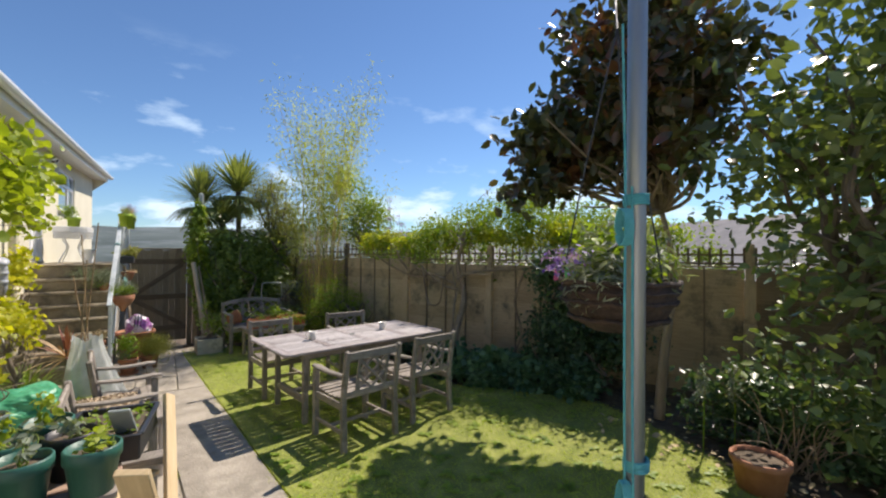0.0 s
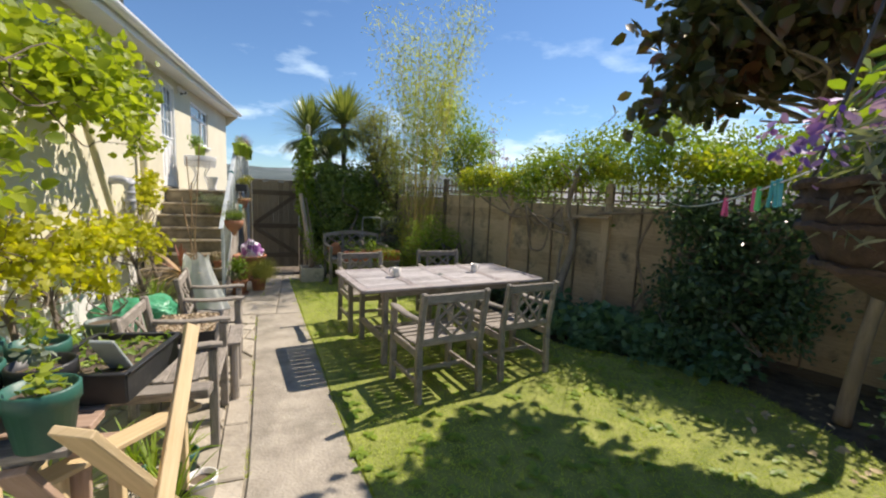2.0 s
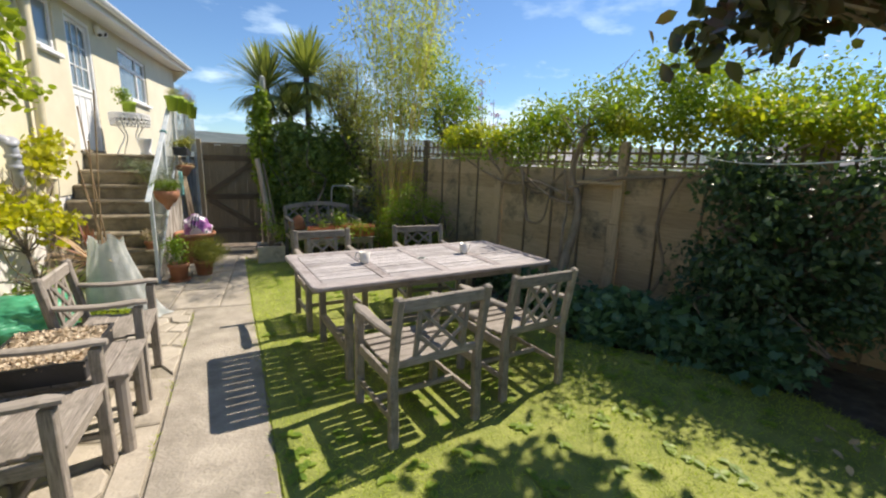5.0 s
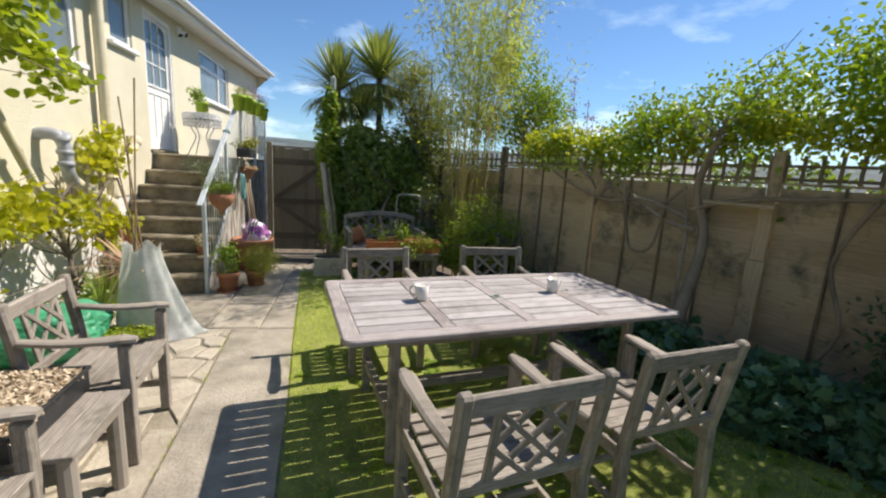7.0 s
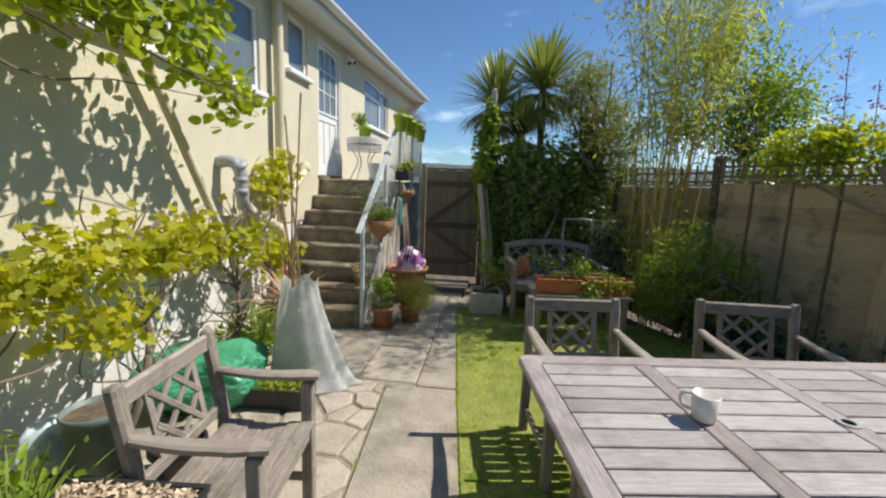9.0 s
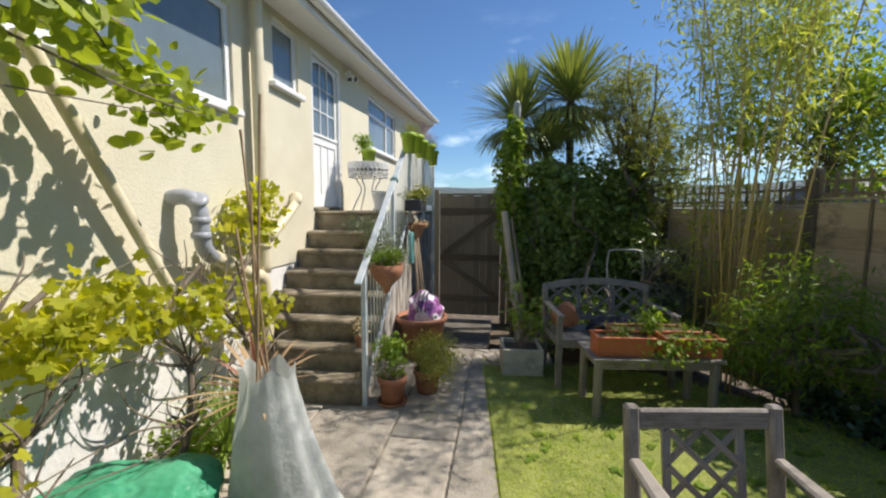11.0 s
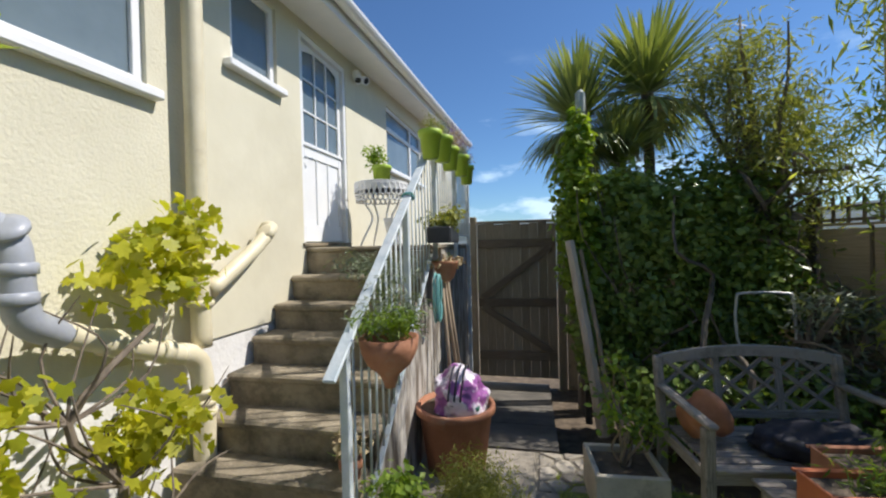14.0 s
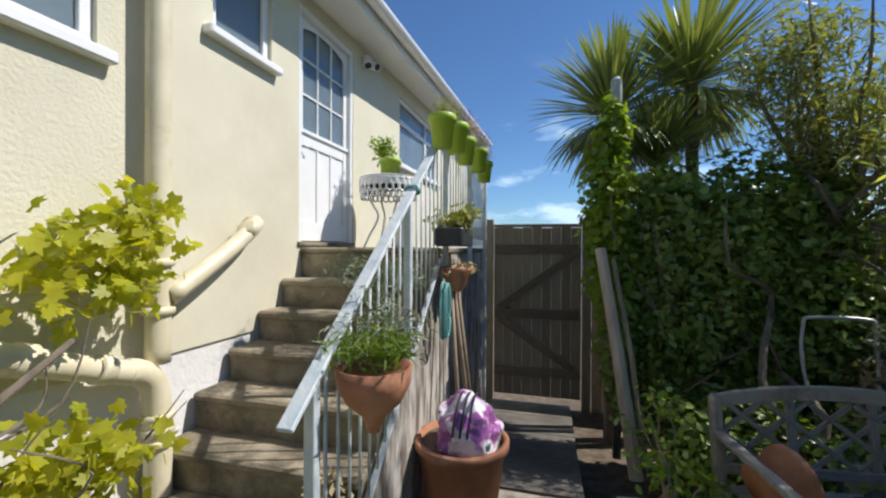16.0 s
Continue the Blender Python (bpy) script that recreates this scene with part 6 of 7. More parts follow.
for i, (x, y, m2, r) in enumerate(((0.27, 3.37, CERAMIC, 0.075), (0.19, 3.22, BLACK_PLASTIC, 0.07), (0.05, 3.42, BLACK_PLASTIC, 0.08), (0.14, 3.62, POT_GREEN, 0.07), (-0.08, 3.58, POT_GREEN, 0.07))):
    p = pot("ground_pot", "white plastic pot with dark soil on the paving" if not i else "small dark pot of grassy leaves on the paving", (x, y, 0.0), r, 0.12, m2, rim=0.01)
    if i:
        spiky(p, (0, 0, 0.1), 26, 0.24, LEAF_CLIMB, 100 + i, 0.05, 0.7, up=0.95)

# ---- pole, basket, line ----
pole = thing("clothes_pole", "tall grey galvanised clothes pole with turquoise rope tied to it", "pole", (1.384, 1.243, 0))
bm = bmesh.new()
tube(bm, [(-0.022, 0, -0.1), (0.004, 0, 2.0), (0.028, 0, 3.9)], 0.026, 16)
part("tube", bm, METAL_POLE, pole, smooth=True)
for s, (z0, z1) in enumerate(((0.5, 1.9), (0.9, 2.35))):
    bm = bmesh.new()
    pts = [(-0.036 - 0.006 * s + 0.006 * math.sin(t * 9 + s), -0.012 + 0.02 * s + 0.004 * math.cos(t * 7), z0 + (z1 - z0) * t) for t in np.linspace(0, 1, 24)]
    tube(bm, pts, 0.0035, 6)
    part("rope", bm, ROPE_CYAN, pole, "turquoise rope")
for zc, hh in ((1.84, 0.10), (1.10, 0.20)):
    bm = bmesh.new()
    pts = []
    for q in range(5):
        for t in np.linspace(0, 2 * PI, 14)[:-1]:
            pts.append((-0.038 - 0.004 * q + 0.004 * math.cos(t), 0.018 * math.cos(t) + 0.003 * q, zc - hh / 2 + hh * 0.5 * math.sin(t)))
    tube(bm, pts, 0.0035, 5)
    part("rope_hank", bm, ROPE_CYAN, pole, "looped turquoise rope")
    bm = bmesh.new()
    tube(bm, [(0.031 * math.cos(t), 0.031 * math.sin(t), zc + hh * 0.1 + 0.0012 * t) for t in np.linspace(0, 25, 60)], 0.0045, 6)
    part("rope_wrap", bm, ROPE_CYAN, pole, "turquoise rope wound round the pole")

hb = thing("hanging_basket", "brown wicker hanging basket overflowing with purple flowers and ferny leaves", "hanging basket", (1.63, 1.46, 1.47))
bm = bmesh.new()
lathe(bm, [(0, -0.02), (0.09, -0.02), (0.15, 0.015), (0.185, 0.085), (0.195, 0.15), (0.178, 0.15), (0.16, 0.10), (0, 0.12)], 30)
part("bowl", bm, WICKER, hb, smooth=True)
for z, r in ((0.15, 0.198), (0.085, 0.189), (0.025, 0.164), (0.12, 0.194)):
    bm = bmesh.new()
    tube(bm, [(r * math.cos(t), r * math.sin(t), z + 0.003 * math.sin(20 * t)) for t in np.linspace(0, 2 * PI, 33)], 0.008, 6)
    part("woven_band", bm, WICKER, hb)
for a in (0.3, 2.4, 4.5):
    bm = bmesh.new()
    tube(bm, [(0.19 * math.cos(a), 0.19 * math.sin(a), 0.15), (0.1 * math.cos(a), 0.1 * math.sin(a), 0.6), (0, 0, 1.05)], 0.003, 5)
    part("chain", bm, IRON, hb)
bm = bmesh.new()
tube(bm, curve_pts([(0, 0, 1.05), (0.3, 0.2, 1.4), (1.0, 0.6, 1.75), (2.2, 1.1, 2.0)], 4), 0.004, 5)
part("wire", bm, IRON, hb)
leaf_cloud("ferny_leaves", [((0, 0, 0.20), (0.20, 0.20, 0.10)), ((-0.13, -0.02, 0.15), (0.09, 0.13, 0.11)), ((0.1, 0.05, 0.27), (0.16, 0.15, 0.12))], 1900, 0.05, "thin", LEAF_GREY, hb, 111, kind="")
leaf_cloud("leaves", [((0.02, 0, 0.21), (0.17, 0.17, 0.11)), ((0.12, 0.1, 0.25), (0.16, 0.14, 0.16))], 800, 0.042, "oval", LEAF_CLIMB, hb, 112, kind="")
leaf_cloud("flowers", [((-0.17, 0.12, 0.21), (0.06, 0.08, 0.06)), ((-0.19, 0.02, 0.24), (0.05, 0.06, 0.05))], 120, 0.020, "oval", PURPLE_PETAL, hb, 113, kind="")

# ---- trees and shrubs ----
def tree(name, label, base, trunk_pts, r0, blobs, n, size, shape, leaf_mat, seed, limbs=14, bark=BARK, clump=0.0, shell=0.45, up=0.5, limb_r=0.03, category="tree", reach=99):
    t = thing(name, label, category, base)
    rng = np.random.default_rng(seed)
    pts = [Vector(p) for p in trunk_pts]
    bm = bmesh.new()
    cp = curve_pts(pts, 5)
    tube(bm, cp, [r0 * (1 - 0.55 * i / (len(cp) - 1)) for i in range(len(cp))], 12)
    part("trunk", bm, bark, t, smooth=True)
    bm = bmesh.new()
    twigs(bm, pts[-1], blobs[:reach], limbs, rng, limb_r, 0.12)
    part("branching", bm, bark, t)
    leaf_cloud("crown", blobs, n, size, shape, leaf_mat, t, seed, shell, clump, up, "")
    return t


MB = (4.72, 2.97, 0)
tree("magnolia_tree", "evergreen tree with large glossy dark and bronze leaves over the lawn", MB,
     [(0, 0, -0.05), (0.06, -0.02, 0.6), (0.18, -0.06, 1.5), (0.25, 0.1, 2.2)], 0.058,
     [((-0.45, 0.35, 3.15), (0.9, 1.0, 0.8)), ((-0.8, 0.75, 2.85), (0.75, 0.65, 0.55)), ((0.05, 0.2, 4.1), (0.9, 0.9, 0.7)), ((-0.3, -0.5, 3.3), (0.7, 0.8, 0.7))],
     5700, 0.15, "oval", LEAF_MAG, 201, 60, BARK_PALE, clump=0.11, limb_r=0.028)
tree("evergreen_shrub", "dense evergreen shrub with mid-green leathery leaves along the fence", (4.5, 1.2, 0),
     [(0, 0, 0), (0.1, 0, 0.7), (0, 0.1, 1.3)], 0.06,
     [((0.0, 0.1, 2.3), (0.95, 1.0, 0.9)), ((0.5, -0.8, 1.9), (1.0, 0.9, 1.1)), ((-0.1, -0.7, 2.9), (0.9, 0.9, 0.8)), ((0.3, -0.5, 1.1), (0.8, 0.8, 0.5)), ((-0.45, 0.2, 2.6), (0.7, 0.75, 0.75)), ((-0.4, -0.6, 3.3), (0.9, 0.9, 0.8)), ((-0.3, -0.2, 1.7), (0.6, 0.7, 0.5)), ((-0.1, 0.15, 0.85), (0.5, 0.7, 0.45))],
     12500, 0.105, "oval", LEAF_GLOSS, 202, 40, BARK, clump=0.14)
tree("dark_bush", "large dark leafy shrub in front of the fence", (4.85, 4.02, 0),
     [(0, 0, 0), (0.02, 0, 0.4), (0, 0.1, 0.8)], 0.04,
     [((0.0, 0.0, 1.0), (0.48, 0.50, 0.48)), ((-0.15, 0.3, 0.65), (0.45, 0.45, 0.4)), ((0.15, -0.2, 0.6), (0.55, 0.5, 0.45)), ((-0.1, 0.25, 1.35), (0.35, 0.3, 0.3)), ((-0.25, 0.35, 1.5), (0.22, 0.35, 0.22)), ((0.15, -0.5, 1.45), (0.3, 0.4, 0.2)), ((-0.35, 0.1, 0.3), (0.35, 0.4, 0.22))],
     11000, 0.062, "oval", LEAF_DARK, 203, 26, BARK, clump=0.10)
tree("fence_climber", "old climbing vine with twisted trunk on the fence", (4.33, 6.15, 0),
     [(-0.33, -0.40, 0), (-0.27, -0.36, 0.45), (-0.02, -0.2, 0.85), (0.07, -0.1, 1.15), (0.03, 0.0, 1.5), (0.06, -0.12, 1.95)], 0.062,
     [((0.38, -0.1, 2.15), (0.6, 0.75, 0.40)), ((0.65, -0.9, 2.3), (0.5, 0.6, 0.45)), ((-0.1, 0.9, 1.82), (0.35, 0.6, 0.27)), ((0.9, -1.7, 2.0), (0.4, 0.6, 0.22)), ((1.25, -2.6, 1.95), (0.4, 0.7, 0.22)), ((-0.45, 1.9, 1.85), (0.3, 0.6, 0.2)), ((-0.05, 0.45, 2.1), (0.4, 0.5, 0.3)), ((1.5, -1.4, 2.2), (0.6, 0.8, 0.35))] ,
     21000, 0.048, "oval", LEAF_CLIMB, 204, 13, BARK_PALE, clump=0.075, limb_r=0.010, category="climber", reach=1)
cb = bpy.data.objects["fence_climber"]
for pts in ([(0.0, 0, 1.3), (0.2, -0.35, 1.42), (0.45, -1.0, 1.48), (0.6, -1.5, 1.55), (0.8, -2.0, 1.8)], [(0, 0, 1.2), (-0.2, 0.4, 1.35), (-0.3, 0.9, 1.3), (-0.5, 1.5, 1.5), (-0.6, 2.0, 1.75)],
            [(-0.02, -0.1, 1.12), (-0.12, 0.12, 1.16), (-0.2, 0.35, 1.28), (-0.26, 0.55, 1.42), (-0.3, 0.8, 1.6)],
            [(-0.28, -0.3, 0.35), (-0.2, -0.2, 0.8), (-0.05, -0.05, 1.05), (-0.02, 0.1, 1.5)], [(-0.3, 0.6, 1.5), (-0.27, 0.5, 1.0), (-0.3, 0.35, 0.85), (-0.2, 0.2, 0.9), (-0.15, 0.15, 1.3)],
            [(-0.45, 1.25, 1.75), (-0.42, 1.2, 1.6), (-0.4, 1.05, 1.5), (-0.37, 1.0, 1.42)], [(0.5, -1.1, 1.5), (0.42, -0.95, 1.0), (0.4, -1.1, 0.5), (0.3, -0.9, 0.0)], [(0.0, 0.1, 1.5), (-0.1, 0.5, 1.2), (-0.25, 0.9, 1.45), (-0.3, 1.2, 1.1)]):
    bm = bmesh.new()
    cp = curve_pts(pts, 6)
    tube(bm, cp, [0.021 * (1 - 0.5 * i / len(cp)) for i in range(len(cp))], 8)
    part("old_stem", bm, BARK_PALE, cb, "thick pale twisted stem")
trail = []
for k in range(15):
    q = Vector(fence_pt(0.75 + 0.36 * k, 1.97 + 0.07 * math.sin(k * 1.9), 0.02)) - Vector((4.33, 6.15, 0))
    trail.append((tuple(q), (0.20, 0.24, 0.12 + 0.05 * math.sin(k * 2.7))))
leaf_cloud("trellis_leaves", trail, 5200, 0.06, "oval", mat("young_climber_leaf", (0.24, 0.30, 0.03), (0.52, 0.52, 0.07), 1.5, 0.5, 0.0, trans=0.45, island=0.6), cb, 261, 0.5, 0.07, 0.5, "")
tree("round_bush", "rounded light green bush at the fence end of the lawn", (2.98, 8.12, 0),
     [(0, 0, 0), (0, 0, 0.3), (0, 0, 0.5)], 0.03,
     [((0, 0, 0.75), (0.5, 0.45, 0.5)), ((-0.25, 0.1, 0.5), (0.35, 0.35, 0.4)), ((0.3, -0.1, 0.6), (0.3, 0.35, 0.45))],
     5200, 0.075, "thin", LEAF_CLIMB, 205, 20, BARK, category="bush")


def bamboo():
    t = thing("bamboo_clump", "tall airy golden bamboo clump rising behind the bench", "bamboo", (3.08, 9.3, -0.1))
    rng = np.random.default_rng(206)
    pos, nr = [], []
    for i in range(34):
        bm = bmesh.new()
        x, y = rng.normal() * 0.22, rng.normal() * 0.3 - 0.1
        h = 3.2 + rng.random() * 1.9
        lean = Vector((rng.normal() * 0.26 + x * 0.4, rng.normal() * 0.27 + y * 0.4, 0))
        pts = [Vector((x, y, 0)) + lean * (k / 9) ** 2 * 1.6 + Vector((0, 0, h * k / 9)) for k in range(10)]
        tube(bm, pts, [0.010 * (1 - 0.7 * k / 9) for k in range(10)], 6)
        part("culm", bm, BAMBOO_CANE, t)
        for k in range(5, 10):
            m = 3 + 19 * (k > 5)
            c = np.array(pts[k])
            pos.append(c + rng.normal(size=(m * 3, 3)) * (0.17, 0.17, 0.24))
            nr.append(rng.normal(size=(m * 3, 3)))
    pos, nr = np.concatenate(pos), np.concatenate(nr)
    v, f = place_leaves(pos, nr + (0, 0, 0.3), 0.06 + 0.06 * rng.random(len(pos)), "thin", rng, rng.normal(size=(len(pos), 3)) + (0, 0, -1.0))
    mesh_np("leaves", v, f, LEAF_BAMBOO, t)
    leaf_cloud("low_fronds", [((-0.45, -0.1, 0.9), (0.3, 0.25, 0.35)), ((-0.2, -0.2, 1.5), (0.4, 0.3, 0.5)), ((-0.5, 0.1, 1.9), (0.35, 0.3, 0.6)), ((0.2, -0.1, 1.3), (0.4, 0.3, 0.6))], 1000, 0.11, "thin", LEAF_BAMBOO, t, 209, 0.5, 0.09, 0.4, "")


bamboo()
tree("slender_tree", "slender open tree with light leaves behind the fence", (3.95, 9.5, -0.2),
     [(0, 0, 0), (0.05, 0, 1.2), (0.1, 0.05, 2.2)], 0.035,
     [((0.1, 0, 3.0), (0.6, 0.5, 0.55)), ((-0.25, 0.1, 3.5), (0.45, 0.4, 0.5)), ((0.5, 0, 2.7), (0.5, 0.4, 0.4)), ((-0.45, 0.1, 2.6), (0.55, 0.4, 0.45)), ((0.3, 0.1, 2.25), (0.5, 0.4, 0.3))],
     9000, 0.052, "oval", LEAF_CLIMB, 207, 26, BARK, clump=0.1, limb_r=0.012)
tree("feathery_shrub", "tall feathery dark green shrub beside the cabbage palms", (2.4, 10.5, -0.2),
     [(0, 0, 0), (0, 0, 1.0), (0, 0, 1.8)], 0.05,
     [((0, 0, 2.8), (0.6, 0.5, 0.6)), ((0.35, -0.1, 2.3), (0.6, 0.4, 0.5)), ((-0.1, 0.1, 3.3), (0.4, 0.35, 0.35)), ((0.1, 0, 1.6), (0.6, 0.3, 0.5))],
     9000, 0.10, "thin", LEAF_OLIVE, 208, 30, BARK, clump=0.09)
for i, (x, y, z, L) in enumerate(((0.97, 10.95, 2.82, 0.78), (1.72, 11.2, 3.14, 0.88), (1.38, 10.95, 2.35, 0.62))):
    t = thing("cabbage_palm", "cabbage palm with a round head of stiff sword leaves" if i < 2 else "lower cabbage palm head among the ivy", "palm tree", (x, y, -0.35))
    bm = bmesh.new()
    tube(bm, [(0, 0, 0), (0.03, 0, (z + 0.35) * 0.5), (0, 0, z + 0.35)], [0.07, 0.055, 0.06], 10)
    part("trunk", bm, BARK, t)
    spiky(t, (0, 0, z + 0.33), 420, L, LEAF_PALM, 210 + i, 0.042, 0.5, "crown", up=1.0)
    spiky(t, (0, 0, z + 0.22), 220, L * 0.95, LEAF_PALM, 220 + i, 0.042, 1.7, "hanging_leaves", up=0.1)
    spiky(t, (0, 0, z + 0.02), 130, L * 0.7, LEAF_PALM, 225 + i, 0.05, 2.6, "lower_leaves", up=0.05)


def ivy():
    t = thing("ivy_screen", "thick dark ivy covering a leaning wooden post and screen", "ivy", (1.35, 10.35, -0.25))
    for x in (-0.4, 0.1, 0.6):
        bm = bmesh.new()
        bx(bm, x - 0.03, x + 0.03, 0.0, 0.06, 0, 2.0 if x > -0.3 else 3.15)
        part("screen_post", bm, WOOD_DARK, t)
    bm = bmesh.new()
    lathe(bm, [(0.04, 2.92), (0.045, 2.93), (0.045, 3.14), (0.02, 3.17)], 12, (-0.43, -0.05, 0))
    part("post_sleeve", bm, ZINC, t, "grey sleeve on the post top")
    bl = [((-0.50, -0.1, 2.15), (0.20, 0.22, 0.5)), ((-0.46, -0.1, 2.7), (0.13, 0.16, 0.32)), ((0.0, 0, 1.9), (0.44, 0.25, 0.58)), ((0.5, 0, 1.9), (0.44, 0.25, 0.6)), ((1.0, 0.1, 1.85), (0.35, 0.25, 0.6)), ((0.9, 0.1, 1.3), (0.4, 0.25, 0.5)), ((-0.3, 0, 1.4), (0.25, 0.2, 0.6)), ((0.1, 0, 0.8), (0.5, 0.25, 0.6)), ((0.7, 0, 0.8), (0.45, 0.25, 0.5)), ((-0.42, -0.05, 1.1), (0.16, 0.16, 0.6))]
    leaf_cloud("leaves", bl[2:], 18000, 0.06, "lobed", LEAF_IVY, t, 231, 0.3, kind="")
    # lighter leaf colour on the post column paints in the sun on the ivy
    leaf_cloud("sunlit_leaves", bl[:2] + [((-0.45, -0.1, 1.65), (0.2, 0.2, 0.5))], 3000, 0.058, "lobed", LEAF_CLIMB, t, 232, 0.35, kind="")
    bm = bmesh.new()
    twigs(bm, (0.1, 0, 0.1), bl, 26, np.random.default_rng(3), 0.014, 0.1)
    part("stem_work", bm, BARK, t)


ivy()
lp = thing("leaning_post", "pale split wooden post leaning against the ivy", "post", (0.99, 9.72, -0.07))
SPLIT_WOOD = mat("pale_split_wood", (0.36, 0.29, 0.21), (0.64, 0.55, 0.43), 9.0, 0.8, 0.8, 30.0, stretch=(1, 1, 0.15))
bm = bmesh.new()
tube(bm, [(0, 0, 0), (-0.10, 0.17, 0.8), (-0.21, 0.33, 1.58)], [0.05, 0.045, 0.04], 8)
part("pole", bm, SPLIT_WOOD, lp)
bm = bmesh.new()
tube(bm, [(0.07, 0.02, 0), (-0.01, 0.17, 0.8), (-0.12, 0.33, 1.5)], [0.022, 0.02, 0.018], 7)
part("thin_stake", bm, BARK_PALE, lp)
tree("sapling", "pale-leaved shrub beside the fence trellis", (2.6, 9.75, -0.1), [(0, 0, 0), (0, 0, 0.4), (0, 0, 0.8)], 0.02,
     [((0, 0, 1.05), (0.3, 0.25, 0.18)), ((0.05, 0, 0.6), (0.35, 0.3, 0.35))], 2800, 0.08, "thin", LEAF_GREY, 233, 18, BARK, category="shrub")
tree("mixed_undergrowth", "dark leafy undergrowth behind the bench", (1.9, 9.6, -0.15), [(0, 0, 0), (0, 0, 0.2), (0, 0, 0.4)], 0.02,
     [((-0.3, 0.1, 0.4), (0.6, 0.35, 0.35)), ((0.5, 0, 0.4), (0.6, 0.35, 0.35)), ((-0.35, 0.55, 1.0), (0.5, 0.22, 0.5)), ((0.4, 0.6, 1.15), (0.5, 0.25, 0.55)), ((-0.2, 0.65, 1.7), (0.5, 0.25, 0.4))], 9000, 0.065, "oval", LEAF_IVY, 234, 7, BARK, category="shrub")


def vine():
    t = thing("grape_vine", "grape vine with bright yellow-green leaves trained along the house wall", "vine", (-1.1, 6.0, 0))
    bm = bmesh.new()
    rng = np.random.default_rng(240)
    for y0 in (-1.6, -1.1, -0.2, 0.7, 1.25):
        pts = [(0.05, y0, 0), (0.1, y0 + 0.1, 0.3), (0.0, y0 + 0.25, 0.6), (-0.05, y0 + 0.1, 0.9), (0.0, y0 + 0.4, 1.2)]
        cp = curve_pts(pts, 4)
        tube(bm, cp, [0.026 * (1 - 0.6 * i / len(cp)) for i in range(len(cp))], 8)
        for _ in range(32):
            s = Vector(pts[1 + int(rng.integers(3))])
            e = s + Vector((rng.normal() * 0.05, rng.normal() * 0.28, 0.1 + rng.random() * 0.4))
            mid = s.lerp(e, 0.5) + Vector(rng.normal(size=3)) * 0.07
            tube(bm, curve_pts([s, mid, e], 4), [0.008 * (1 - 0.09 * i) for i in range(9)], 5)
    part("stem_work", bm, BARK, t)
    bl = [((0, -2.6, 1.0), (0.2, 0.6, 0.38)), ((0.02, -1.9, 1.05), (0.2, 0.5, 0.35)), ((0.0, -1.2, 1.0), (0.2, 0.5, 0.32)), ((0.05, -0.5, 1.05), (0.2, 0.45, 0.26)), ((0.0, 0.2, 1.0), (0.2, 0.45, 0.25)), ((0.0, 0.85, 0.92), (0.18, 0.38, 0.20)),
          ((-0.12, 1.78, 1.44), (0.08, 0.24, 0.15)), ((-0.12, 1.93, 1.60), (0.07, 0.12, 0.13)), ((-0.12, 1.86, 1.46), (0.07, 0.2, 0.15)), ((-0.05, 1.62, 0.76), (0.09, 0.26, 0.12)), ((-0.10, 1.80, 1.42), (0.08, 0.26, 0.16)), ((-0.05, 1.60, 0.80), (0.08, 0.22, 0.10)), ((0.05, -0.3, 0.72), (0.12, 0.3, 0.14)), ((0, -3.4, 1.2), (0.25, 0.6, 0.5))]
    leaf_cloud("leaves", bl, 4900, 0.062, "lobed", LEAF_VINE, t, 241, 0.5, 0.07, 0.35, "")


vine()


def upper_vine():
    t = thing("overhead_vine", "leafy bright green vine hanging over the wall under the eaves", "vine", (-0.95, 5.2, 0))
    bl = [((0.05, 1.0, 2.24), (0.30, 0.42, 0.26)), ((0.0, 1.45, 2.12), (0.16, 0.26, 0.16)), ((0.1, 0.5, 2.5), (0.35, 0.6, 0.32)), ((0.05, -0.2, 2.3), (0.35, 0.6, 0.36)), ((0.05, -1.0, 2.25), (0.35, 0.6, 0.42)), ((0.05, -1.8, 2.2), (0.35, 0.6, 0.45)), ((0.1, -2.6, 2.3), (0.4, 0.7, 0.5)), ((0.15, -1.6, 1.7), (0.25, 0.5, 0.22))]
    bm = bmesh.new()
    cp = curve_pts([(0.0, -4.5, 2.1), (0.05, -3, 2.3), (0.0, -1.5, 2.2), (0.05, 0, 2.35), (0.1, 1.2, 2.3)], 6)
    tube(bm, cp, [0.03 * (1 - 0.6 * i / len(cp)) for i in range(len(cp))], 8)
    cp = curve_pts([(-0.1, -4.2, 0), (-0.05, -4.3, 1.2), (0.0, -4.5, 2.1)], 5)
    tube(bm, cp, 0.035, 8)
    twigs(bm, (0.02, -1.5, 2.2), bl, 16, np.random.default_rng(6), 0.01, 0.1)
    twigs(bm, (0.05, 0, 2.35), bl[:4], 16, np.random.default_rng(7), 0.01, 0.1)
    part("stem_work", bm, BARK, t)
    leaf_cloud("leaves", bl, 5200, 0.078, "oval_wide", LEAF_FIG, t, 251, 0.5, 0.08, 0.5, "")


upper_vine()


def border(name, label, blobs, n, size, shape, material, seed):
    leaf_cloud(name, blobs, n, size, shape, material, None, seed, 0.5, 0.06, 0.7, "stuff", label)


